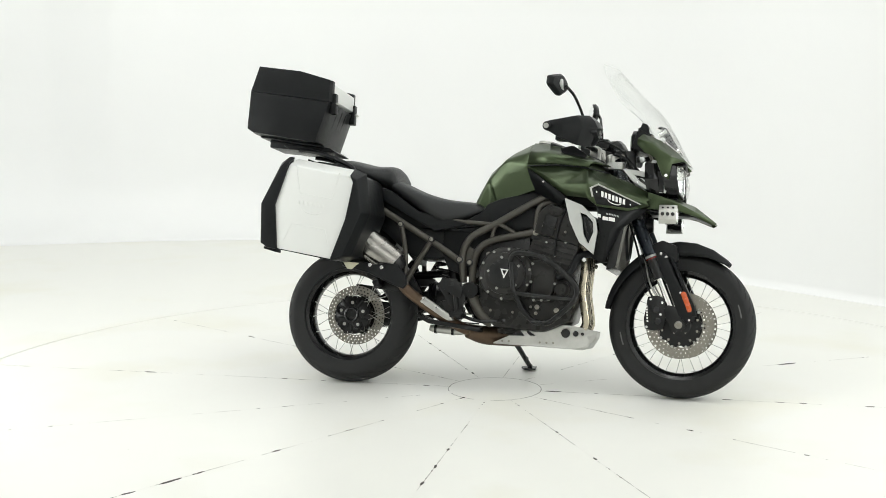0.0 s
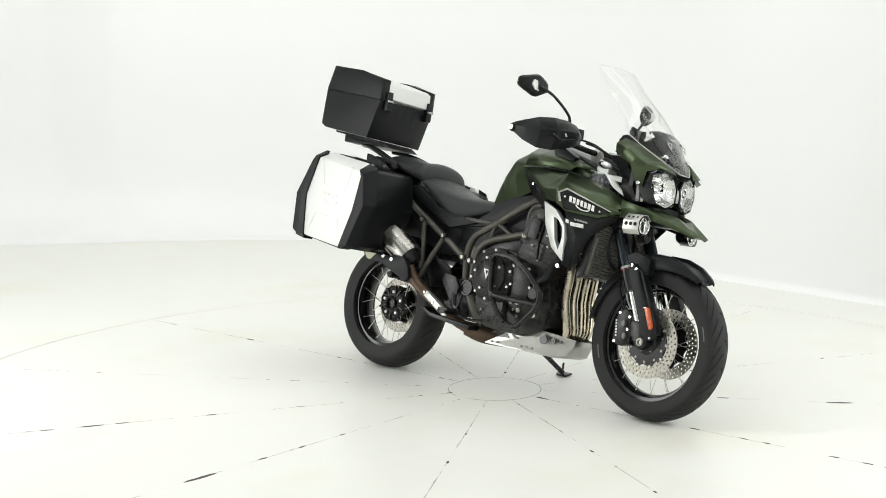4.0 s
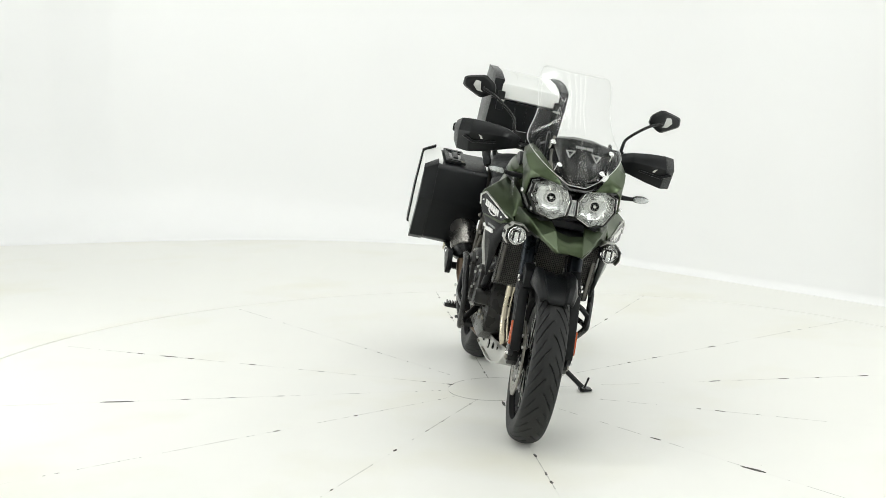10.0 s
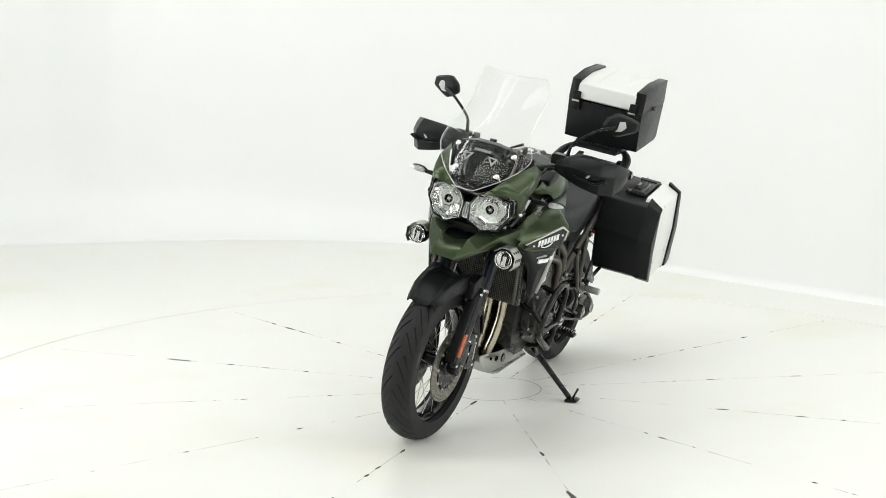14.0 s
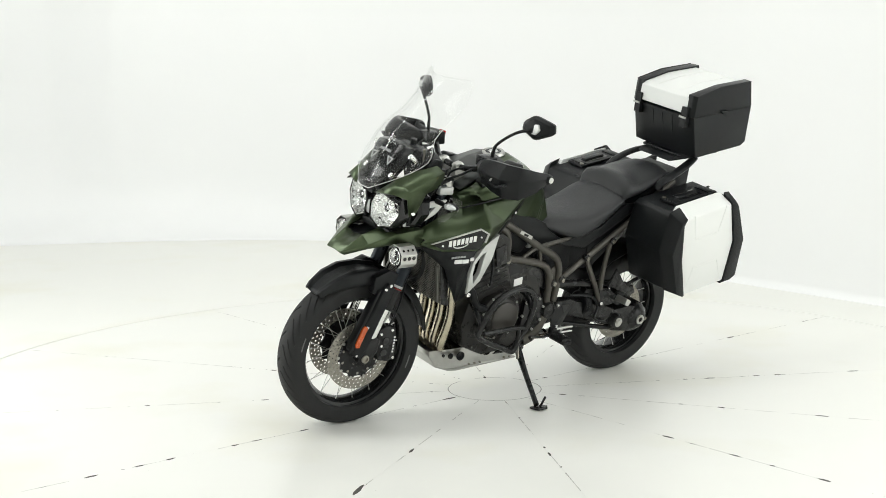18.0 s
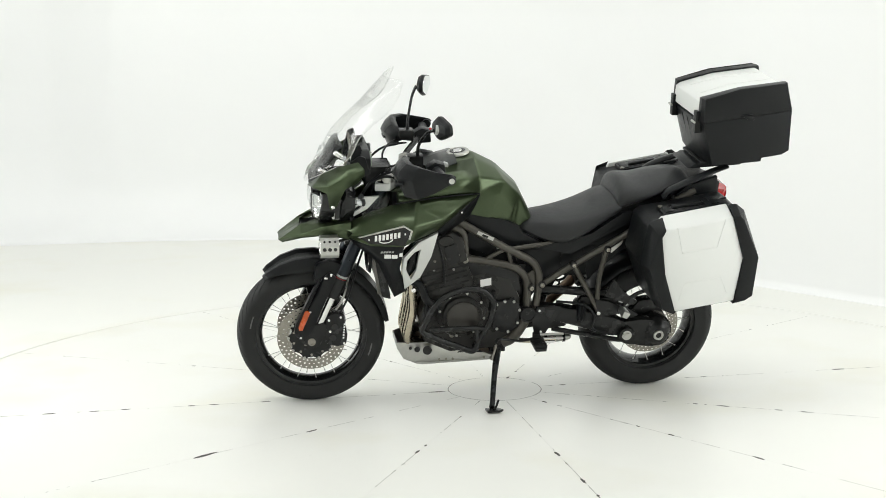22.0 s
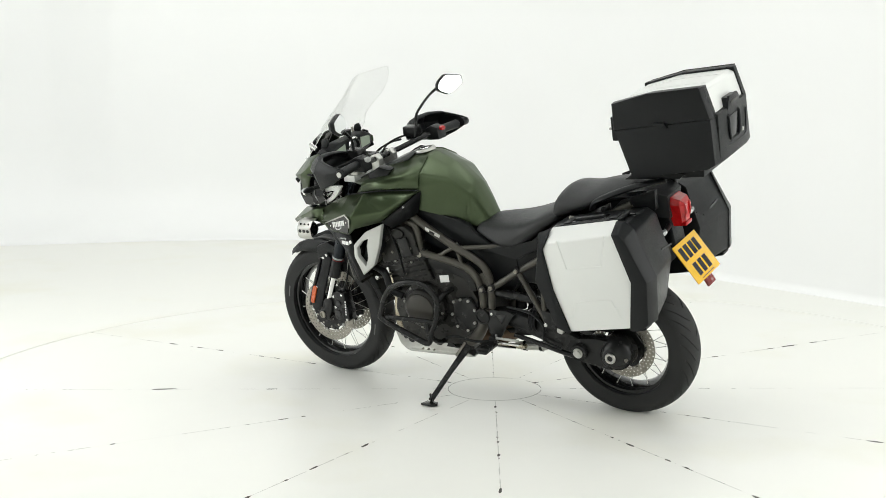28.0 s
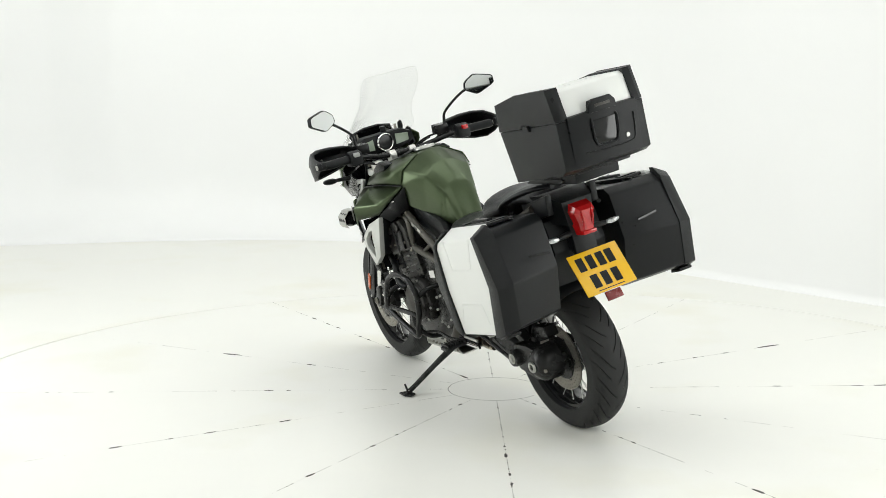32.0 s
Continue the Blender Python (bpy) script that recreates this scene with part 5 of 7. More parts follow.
    part("brake_cylinder", tube([(-0.235, -0.175, 0.34), (-0.245, -0.175, 0.43)], 0.014, 12, 1), CASTING, bike)
    part("heel_guard", slab([(-0.30, 0.49), (-0.235, 0.48), (-0.205, 0.435), (-0.215, 0.395), (-0.28, 0.425), (-0.315, 0.46)], -0.196, -0.188, 0.002), CASTING, bike, "black heel guard plate")
    part("battery_box", slab([(0.11, 0.84), (-0.06, 0.80), (-0.20, 0.72), (-0.33, 0.72), (-0.335, 0.60), (-0.30, 0.53), (-0.21, 0.50), (-0.15, 0.56), (0.10, 0.68)], -0.095, 0.095, 0.010), BLACK, bike, "black box between the frame tubes")
    part("rear_flap", slab([(-0.86, 0.93), (-0.96, 0.92), (-1.00, 0.80), (-0.965, 0.66), (-0.95, 0.66), (-0.93, 0.80)], -0.12, 0.12, 0.006), BLACK, bike, "black plastic flap behind the rear wheel")
    part("inner_fender", slab([(-0.42, 0.76), (-0.62, 0.84), (-0.76, 0.90), (-0.80, 0.86), (-0.62, 0.70), (-0.50, 0.60), (-0.455, 0.55), (-0.44, 0.62)], -0.085, 0.095, 0.010), BLACK, bike, "black inner rear mudguard")
    for s in (1, -1):
        part("seat_rail_cover", slab([(-0.20, 0.735), (-0.36, 0.700), (-0.60, 0.83), (-0.66, 0.885), (-0.58, 0.885), (-0.44, 0.79)], s * 0.120, s * 0.146, 0.006), BLACK, bike, "black plastic cover under the seat edge")
    part("upper_arm", tube([(-0.20, 0.130, 0.540), (-0.36, 0.136, 0.528), (-0.50, 0.140, 0.512), (-0.62, 0.142, 0.498)], 0.019, 12), CASTING, bike, "black upper swingarm rod")
    part("shock_cover", slab([(-0.30, 0.72), (-0.50, 0.72), (-0.50, 0.60), (-0.44, 0.575), (-0.33, 0.580)], -0.090, 0.090, 0.010), BLACK, bike, "black cover over the shock absorber")
    for s in (1, -1):
        part("peg_mount", block(-0.232, -0.202, min(s * 0.165, s * 0.192), max(s * 0.165, s * 0.192), 0.305, 0.350, 0.004), CASTING, bike, "black footrest mount")
    part("stand_tube", tube([(-0.17, 0.06, 0.262), (-0.25, 0.09, 0.270), (-0.33, 0.10, 0.280)], 0.011, 10), HEADER, bike, "tinted steel tube under the frame")
    ex = part("balance_pipe", tube([(-0.245, 0.040, 0.252), (-0.275, 0.044, 0.254), (-0.385, 0.044, 0.262), (-0.410, 0.040, 0.266)], [0.012, 0.019, 0.019, 0.012], 16, 2), ALLOY, bike, "bright steel pipe under the swingarm")
    for x in (-0.290, -0.372):
        part("pipe_clamp", tube([(x, 0.044, 0.2555 - (x + 0.29) * 0.07), (x - 0.012, 0.044, 0.2565 - (x + 0.29) * 0.07)], 0.023, 14, 1), CASTING, ex, "dark pipe clamp")
    part("seat_lock_plate", slab([(-0.528, 0.723), (-0.585, 0.762), (-0.580, 0.744), (-0.535, 0.703)], 0.150, 0.156, 0.001), ALLOY, bike, "small bare metal plate")
    part("stand_rod", tube([(-0.20, 0.155, 0.292), (-0.31, 0.158, 0.296)], 0.006, 8, 1), CHROME, bike, "bright linkage rod")
    for s in (1, -1):
        part("case_bracket", slab([(-0.505, 0.520), (-0.545, 0.505), (-0.640, 0.470), (-0.660, 0.490), (-0.600, 0.530), (-0.545, 0.600)], s * 0.188, s * 0.200, 0.003), CASTING, bike, "black triangular case bracket")
        part("frame_gusset", slab([(-0.195, 0.635), (-0.235, 0.600), (-0.225, 0.545), (-0.165, 0.555), (-0.150, 0.610)], s * 0.142, s * 0.150, 0.003), TUBE, bike)
        part("engine_mount", slab([(0.085, 0.725), (0.135, 0.730), (0.145, 0.680), (0.115, 0.660), (0.080, 0.680)], s * 0.150, s * 0.166, 0.005), CASTING, bike)
    part("relay_box", block(-0.165, -0.085, 0.096, 0.125, 0.60, 0.655, 0.004), BLACK, bike, "small black relay box")
    for k in range(3):
        part("wire", tube([(-0.02 - 0.03 * k, 0.10, 0.79), (-0.05 - 0.02 * k, 0.118, 0.74 - 0.01 * k), (-0.09 - 0.015 * k, 0.112, 0.68), (-0.12 - 0.01 * k, 0.10, 0.62)], 0.004, 6), CASTING, bike)
    part("connector", block(-0.06, -0.035, 0.10, 0.122, 0.725, 0.745, 0.002), GREYP, bike, "small pale connector")
    part("backbone", slab([(0.42, 0.83), (0.42, 0.99), (0.20, 0.93), (-0.15, 0.79), (-0.50, 0.80), (-0.86, 0.97), (-0.86, 0.92), (-0.50, 0.72), (-0.15, 0.70), (0.2, 0.83)], -0.10, 0.10, 0.012), BLACK, bike, "dark frame core under tank and seat")


def engine(bike):
    case = part("crankcase", slab([(-0.130, 0.345), (-0.06, 0.275), (0.16, 0.262), (0.275, 0.315), (0.300, 0.42), (0.27, 0.545), (0.16, 0.60), (0.02, 0.635), (-0.10, 0.60), (-0.145, 0.50)], -0.165, 0.150, 0.014), ENGINE, bike, "charcoal painted engine crankcase")
    cyl = part("cylinder_block", slab([(0.06, 0.58), (0.275, 0.52), (0.305, 0.66), (0.115, 0.72)], -0.165, 0.165, 0.008), ENGINE, bike, "charcoal cylinder block")
    head = part("cylinder_head", slab([(0.10, 0.70), (0.305, 0.645), (0.335, 0.765), (0.30, 0.80), (0.17, 0.832), (0.125, 0.80)], -0.185, 0.185, 0.014), ENGINE, bike, "charcoal cylinder head cover")
    for s in (1, -1):
        for k in range(6):
            z = 0.60 + 0.024 * k
            part("cooling_rib", slab([(0.09 + 0.006 * k, z), (0.28 + 0.006 * k, z - 0.05), (0.28 + 0.006 * k, z - 0.042), (0.09 + 0.006 * k, z + 0.008)], s * 0.160, s * 0.1675, 0.002), CASTING, cyl)
        cam_bulge = [(0.285 + 0.032 * math.cos(a), 0.775 + 0.022 * math.sin(a)) for a in np.linspace(0, 2 * math.pi, 16, endpoint=False)]
        for dx in (-0.005, -0.085):
            part("cam_cover", slab([(float(x) + dx, float(z) + (0.0 if dx > -0.05 else 0.022)) for x, z in cam_bulge], s * 0.17, s * 0.196, 0.006), ENGINE, head)
        for k in range(4):
            bolt(head, 0.145 + 0.05 * k, s * 0.187, 0.73 - 0.012 * k, 0.006, None, STEEL)
        part("coil_cover", slab([(0.135, 0.70), (0.19, 0.685), (0.21, 0.77), (0.155, 0.785)], s * 0.184, s * 0.196, 0.006), CASTING, head)
    # right: clutch cover
    c = (-0.010, 0, 0.511)
    clutch = part("clutch_cover", lathe([(0.0, -0.245), (0.085, -0.245), (0.092, -0.240), (0.094, -0.226), (0.112, -0.222), (0.120, -0.212), (0.120, -0.16), (0, -0.16)], c, 48), ENGINE, bike, "round charcoal clutch cover")
    part("clutch_plate", lathe([(0, -0.250), (0.060, -0.250), (0.066, -0.245), (0.066, -0.24), (0, -0.24)], (c[0] - 0.004, 0, c[2]), 40), CASTING, clutch)
    for k in range(10):
        a = 2 * math.pi * k / 10 + 0.2
        bolt(clutch, c[0] + 0.110 * math.cos(a), -0.223, c[2] + 0.110 * math.sin(a), 0.0062, None, ALLOY)
    for k in range(5):
        a = 2 * math.pi * k / 5 + 0.5
        bolt(clutch, c[0] + 0.072 * math.cos(a), -0.246, c[2] + 0.072 * math.sin(a), 0.0062, None, ALLOY)
    part("cover_emblem", ring_slab([(-0.026, 0.532), (0.010, 0.528), (-0.010, 0.488)], [(-0.018, 0.526), (0.002, 0.524), (-0.009, 0.502)], -0.2535, -0.2495, 0), WHITE, clutch, "small pale triangular emblem")
    part("ignition_cover", slab([(0.100, 0.575), (0.165, 0.580), (0.205, 0.545), (0.215, 0.46), (0.185, 0.40), (0.11, 0.395)], -0.215, -0.150, 0.012), ENGINE, bike, "charcoal engine side cover")
    part("water_pump", lathe([(0, -0.225), (0.024, -0.225), (0.032, -0.215), (0.034, -0.15), (0, -0.15)], (0.238, 0, 0.452), 24), ENGINE, bike)
    for x, z in ((0.110, 0.560), (0.195, 0.555), (0.212, 0.475), (0.185, 0.405), (0.12, 0.40), (0.155, 0.40), (0.105, 0.48)):
        bolt(case, x, -0.217, z, 0.006, None, ALLOY)
    for x, z, r in ((0.128, 0.372, 0.011), (0.124, 0.344, 0.008), (0.215, 0.360, 0.012), (0.10, 0.372, 0.006), (0.02, 0.345, 0.006), (-0.08, 0.35, 0.006), (-0.10, 0.60, 0.011), (0.05, 0.605, 0.006)):
        bolt(case, x, -0.168, z, r, None, STEEL)
    # left: alternator cover and gearbox end
    c = (0.120, 0, 0.455)
    alt = part("alternator_cover", lathe([(0.0, 0.212), (0.076, 0.212), (0.086, 0.206), (0.090, 0.190), (0.104, 0.186), (0.108, 0.178), (0.108, 0.145), (0, 0.145)], c, 48), ENGINE, bike, "round black alternator cover")
    part("cover_disc", lathe([(0, 0.224), (0.062, 0.224), (0.071, 0.219), (0.073, 0.206), (0, 0.206)], c, 40), CHARCOAL, alt, "satin charcoal disc")
    for k in range(8):
        a = 2 * math.pi * k / 8 + 0.2
        bolt(alt, c[0] + 0.099 * math.cos(a), 0.187, c[2] + 0.099 * math.sin(a), 0.006, None, ALLOY)
    gear = part("gearbox_cover", slab([(-0.03, 0.50), (-0.115, 0.515), (-0.145, 0.47), (-0.140, 0.38), (-0.09, 0.345), (-0.02, 0.37)], 0.145, 0.172, 0.010), CASTING, bike, "black gearbox end cover")
    for x, z in ((-0.035, 0.49), (-0.07, 0.503), (-0.11, 0.50), (-0.137, 0.46), (-0.13, 0.40), (-0.09, 0.36), (-0.04, 0.375), (-0.02, 0.43)):
        bolt(gear, x, 0.174, z, 0.0065, None, ALLOY)
    side = part("engine_side_panel", slab([(0.10, 0.69), (-0.13, 0.63), (-0.145, 0.54), (-0.02, 0.52), (0.10, 0.56)], 0.128, 0.148, 0.008), CASTING, bike, "black side panel with a white sticker")
    part("sticker", slab([(0.038, 0.598), (0.035, 0.565), (-0.012, 0.572), (-0.010, 0.606)], 0.148, 0.151, 0.0008), WHITE, side, "pale square sticker")
    part("engine_side_panel", slab([(0.08, 0.70), (-0.13, 0.64), (-0.15, 0.53), (-0.10, 0.50), (0.09, 0.60)], -0.150, -0.130, 0.008), CASTING, bike)
    part("throttle_body", slab([(0.12, 0.74), (0.00, 0.70), (-0.06, 0.76), (0.08, 0.84)], -0.12, 0.12, 0.012), BLACK, bike)
    for s in (1, -1):
        for k, (x, z) in enumerate(((0.20, 0.60), (0.245, 0.66), (0.16, 0.66), (0.28, 0.72))):
            bolt(cyl, x, s * 0.173, z, 0.005, None, ALLOY)
        part("coolant_hose", tube([(0.22, s * 0.19, 0.50), (0.275, s * 0.195, 0.53), (0.31, s * 0.18, 0.60), (0.40, s * 0.15, 0.62)], 0.016, 12), BLACK, bike, "black coolant hose")
        part("cable", tube([(0.36, s * 0.12, 0.98), (0.30, s * 0.15, 0.90), (0.24, s * 0.185, 0.80), (0.21, s * 0.190, 0.70), (0.20, s * 0.180, 0.60)], 0.005, 8), BLACK, bike, "thin black cable")
    # sump, skid plate
    part("sump", slab([(-0.06, 0.25), (0.24, 0.235), (0.26, 0.29), (-0.06, 0.30)], -0.10, 0.10, 0.01), ENGINE, bike)
    o = [(-0.072, 0.208), (-0.017, 0.234), (0.058, 0.270), (0.150, 0.274), (0.215, 0.302), (0.300, 0.294), (0.384, 0.278), (0.380, 0.252), (0.352, 0.208), (0.300, 0.194)]

    def nosed(bm):
        """The plate narrows towards its front."""
        for v in bm.verts:
            v.co.y *= 1 - max(0.0, v.co.x - 0.270) * 4.2
        return bm
    skid = None
    for s in (1, -1):
        cheek = nosed(slab(o, s * 0.118, s * 0.124, 0.0015))
        if skid is None:
            skid = part("skid_plate", joined(cheek, nosed(slab([(-0.070, 0.204), (-0.07, 0.210), (0.270, 0.203), (0.300, 0.201), (0.346, 0.212), (0.373, 0.254), (0.378, 0.276), (0.384, 0.275), (0.380, 0.250), (0.352, 0.205), (0.300, 0.192), (0.270, 0.194)], -0.120, 0.120, 0.0015))), ALLOY, bike, "silver alloy engine skid plate")
        else:
            part("skid_cheek", cheek, ALLOY, skid)
        for x, z, r in ((0.254, 0.262, 0.020), (0.297, 0.262, 0.0125), (0.325, 0.262, 0.007)):
            part("skid_hole", lathe([(0, s * 0.1252), (r, s * 0.1252), (r, s * 0.119), (0, s * 0.119)], (x, 0, z), 20), GLOSS, skid, "dark round hole", xf=Matrix.Translation((0, -s * 0.124 * max(0.0, x - 0.270) * 4.2, 0)))
        for t3 in ([(0.002, 0.242), (0.050, 0.268), (0.070, 0.244)], [(0.078, 0.262), (0.085, 0.268), (0.120, 0.246), (0.095, 0.246)]):
            part("skid_slot", slab(t3, s * 0.119, s * 0.1252, 0), GLOSS, skid, "dark triangular slot")
        for x in (-0.03, 0.0, 0.14, 0.17, 0.2):
            bolt(skid, x, s * 0.1245, 0.217, 0.005, None, STEEL)
    # exhaust
    for y in (-0.092, -0.031, 0.031, 0.092):
        part("exhaust_header", tube([(0.270, y, 0.665), (0.322, y, 0.640), (0.325, y, 0.55), (0.318, y, 0.45), (0.330, y * 0.95, 0.37), (0.335, y * 0.8, 0.30), (0.28, y * 0.6, 0.255), (0.15, y * 0.4, 0.245)], 0.0195, 16), HEADER, bike, "heat-tinted steel exhaust header")
    part("collector", tube([(0.15, 0.0, 0.245), (0.0, -0.03, 0.24), (-0.12, -0.08, 0.24), (-0.19, -0.125, 0.255)], [0.04, 0.045, 0.042, 0.032], 16), RUSTY, bike, "browned exhaust collector")
    part("link_pipe", tube([(-0.17, -0.120, 0.25), (-0.26, -0.145, 0.290), (-0.38, -0.180, 0.365), (-0.475, -0.205, 0.440), (-0.53, -0.21, 0.53)], 0.0245, 16), RUSTY, bike, "browned link pipe")
    part("pipe_shield", slab([(-0.375, 0.400), (-0.255, 0.322), (-0.235, 0.298), (-0.262, 0.294), (-0.30, 0.315), (-0.395, 0.375)], -0.232, -0.205, 0.006), ALLOY, bike, "polished heat shield", xf=Matrix.Translation((0, 0.012, 0)))
    muf = part("silencer", tube([(-0.524, -0.208, 0.542), (-0.532, -0.21, 0.548), (-0.70, -0.225, 0.668), (-0.87, -0.232, 0.790), (-0.90, -0.233, 0.81)], [0.060, 0.066, 0.067, 0.067, 0.06], 30, 4), MUFFLER, bike, "brushed stainless silencer")
    part("silencer_end", tube([(-0.488, -0.203, 0.515), (-0.505, -0.205, 0.528), (-0.527, -0.209, 0.544)], [0.030, 0.048, 0.062], 26, 2), CASTING, muf, "black silencer inlet cone")
    for dx in (0, 0.06):
        bolt(muf, -0.315 - dx, -0.233, 0.348 + dx * 0.7, 0.006)


def silencer_cover(bike):
    part("silencer_cover", slab([(-0.755, 0.548), (-0.66, 0.545), (-0.600, 0.530), (-0.545, 0.540), (-0.490, 0.535), (-0.452, 0.490), (-0.440, 0.445), (-0.46, 0.425), (-0.52, 0.448), (-0.62, 0.492), (-0.745, 0.520)], -0.288, -0.262, 0.006), BLACK, bike, "black plastic cover below the silencer")
    part("beige_tab", slab([(-0.742, 0.540), (-0.665, 0.535), (-0.70, 0.505), (-0.72, 0.508)], -0.292, -0.287, 0.001), mat("beige_tape", (0.62, 0.60, 0.45), 0.6), bike, "small beige tab")
    bolt(bike, -0.56, -0.289, 0.518, 0.009)
    bolt(bike, -0.615, -0.289, 0.528, 0.009)


def crash_bars(bike):
    right = [(0.02, 0.16, 0.47), (0.018, 0.235, 0.540), (0.020, 0.262, 0.580), (0.050, 0.275, 0.600), (0.138, 0.280, 0.592), (0.205, 0.281, 0.560), (0.255, 0.281, 0.522), (0.305, 0.277, 0.474), (0.316, 0.274, 0.44), (0.303, 0.270, 0.398), (0.25, 0.262, 0.345), (0.190, 0.25, 0.303), (0.130, 0.238, 0.306), (0.090, 0.21, 0.34), (0.04, 0.15, 0.40)]
    left = [(0.17, 0.16, 0.52), (0.215, 0.235, 0.520), (0.262, 0.26, 0.530)]
    loop = [(0.300, 0.265, 0.418), (0.294, 0.266, 0.448), (0.268, 0.268, 0.510), (0.232, 0.270, 0.560), (0.185, 0.270, 0.590), (0.136, 0.270, 0.604), (0.080, 0.267, 0.604), (0.034, 0.262, 0.585), (0.006, 0.258, 0.550), (-0.003, 0.255, 0.515), (0.015, 0.253, 0.435), (0.052, 0.251, 0.368), (0.077, 0.250, 0.312), (0.150, 0.256, 0.340), (0.230, 0.261, 0.376)]
    for s, lab in ((-1, "black tubular engine guard"),):
        bar = part("engine_guard", tube([(x, -y, z) for x, y, z in right], 0.0135, 12), CASTING, bike, lab)
        part("guard_crossbar", tube([(0.020, -0.262, 0.560), (0.030, -0.266, 0.48), (0.040, -0.268, 0.436), (0.075, -0.270, 0.422), (0.20, -0.274, 0.412), (0.306, -0.270, 0.405)], 0.0115, 12), CASTING, bar)
        part("guard_crossbar", tube([(0.045, -0.268, 0.43), (0.075, -0.255, 0.36), (0.115, -0.24, 0.312)], 0.0115, 12), CASTING, bar)
    bar = part("engine_guard", tube([p for p in loop], 0.0135, 12, 5, True), CASTING, bike, "black tubular engine guard")
    part("guard_crossbar", tube([(0.270, 0.264, 0.424), (0.17, 0.262, 0.424), (0.062, 0.256, 0.420), (0.024, 0.254, 0.41)], 0.011, 12, 2), CASTING, bar)
    part("guard_crossbar", tube([(0.29, 0.262, 0.47), (0.285, 0.22, 0.50), (0.26, 0.15, 0.52)], 0.012, 12), CASTING, bar)
    part("guard_crossbar", tube([(0.010, 0.255, 0.50), (-0.005, 0.21, 0.53), (-0.02, 0.15, 0.54)], 0.012, 12), CASTING, bar)
    part("guard_crossbar", tube([(0.068, 0.256, 0.422), (0.062, 0.254, 0.36), (0.056, 0.20, 0.30), (0.05, 0.13, 0.285)], 0.011, 12), CASTING, bar)
    for x, z in ((0.155, 0.345), (0.13, 0.35)):
        bolt(bar, x, 0.155, z, 0.010, None, STEEL)


def swingarm(bike):
    arm = part("swingarm", loft([[(-0.175, y, z) for y, z in ((0.07, 0.39), (0.145, 0.39), (0.145, 0.475), (0.07, 0.475))], [(-0.33, y, z) for y, z in ((0.09, 0.385), (0.165, 0.375), (0.165, 0.475), (0.09, 0.475))],
                                 [(-0.50, y, z) for y, z in ((0.10, 0.315), (0.175, 0.310), (0.175, 0.435), (0.10, 0.435))], [(-0.66, y, z) for y, z in ((0.10, 0.270), (0.175, 0.270), (0.175, 0.395), (0.10, 0.395))]]), CASTING, bike, "black single-sided swingarm", sub=1)
    drive = part("final_drive", lathe([(0, 0.182), (0.034, 0.182), (0.046, 0.174), (0.064, 0.158), (0.072, 0.142), (0.076, 0.082), (0, 0.082)], (RW.x - 0.005, 0, RW.z + 0.006), 36), CASTING, bike, "black final drive housing")
    part("drive_link", slab([(-0.60, 0.375), (-0.70, 0.385), (-0.80, 0.375), (-0.845, 0.33), (-0.83, 0.28), (-0.76, 0.245), (-0.62, 0.268)], 0.100, 0.162, 0.014), CASTING, drive)
    part("axle_ring", lathe([(0.013, 0.186), (0.013, 0.192), (0.022, 0.192), (0.024, 0.185), (0.013, 0.185)], (-0.775, 0, 0.316), 26, closed=True), ALLOY, drive, "silver hollow axle ring")
    part("axle_bore", lathe([(0, 0.187), (0.013, 0.187), (0.013, 0.18), (0, 0.18)], (-0.775, 0, 0.316), 20), GLOSS, drive)
    part("arm_bolt", lathe([(0, 0.196), (0.013, 0.196), (0.014, 0.190), (0.022, 0.190), (0.022, 0.16), (0, 0.16)], (-0.628, 0, 0.322), 22), ALLOY, arm, "silver pivot bolt")
    part("arm_boss", lathe([(0, 0.187), (0.033, 0.187), (0.037, 0.178), (0.037, 0.14), (0, 0.14)], (-0.628, 0, 0.322), 26), CASTING, arm)
    bolt(drive, -0.835, 0.165, 0.305, 0.008, None, STEEL)
    part("arm_brace", slab([(-0.40, 0.47), (-0.52, 0.45), (-0.65, 0.385), (-0.69, 0.40), (-0.56, 0.49), (-0.42, 0.50)], 0.105, 0.150, 0.008), CASTING, arm)
    part("rubber_boot", lathe([(0.050, -0.32), (0.056, -0.325), (0.050, -0.333), (0.056, -0.34), (0.050, -0.348), (0.054, -0.355)], (-0.08, 0.13, 0.43), 22, "x"), BLACK, arm)
    part("torque_arm", tube([(-0.30, 0.13, 0.345), (-0.45, 0.14, 0.315), (-0.60, 0.15, 0.287), (-0.72, 0.15, 0.282)], 0.011, 10), CASTING, bike, "black torque rod")
    part("brake_line", tube([(-0.30, 0.165, 0.49), (-0.42, 0.178, 0.475), (-0.475, 0.18, 0.42), (-0.47, 0.18, 0.36), (-0.55, 0.18, 0.33)], 0.006, 8), BLACK, bike)
    part("rear_caliper", slab([(-0.66, 0.40), (-0.70, 0.45), (-0.78, 0.46), (-0.80, 0.42), (-0.74, 0.39)], 0.045, 0.105, 0.008), CASTING, bike, "black rear brake caliper")
    part("shock_absorber", tube([(-0.27, 0.0, 0.42), (-0.34, 0.0, 0.74)], 0.026, 14, 1), CASTING, bike)
    part("shock_spring", tube([(-0.285 - 0.00375 * k + 0.033 * math.cos(k * 0.9) * 0.98, 0.034 * math.sin(k * 0.9), 0.46 + 0.0048 * k) for k in range(24)], 0.0055, 6, 2), CASTING, bike, "black coil spring")
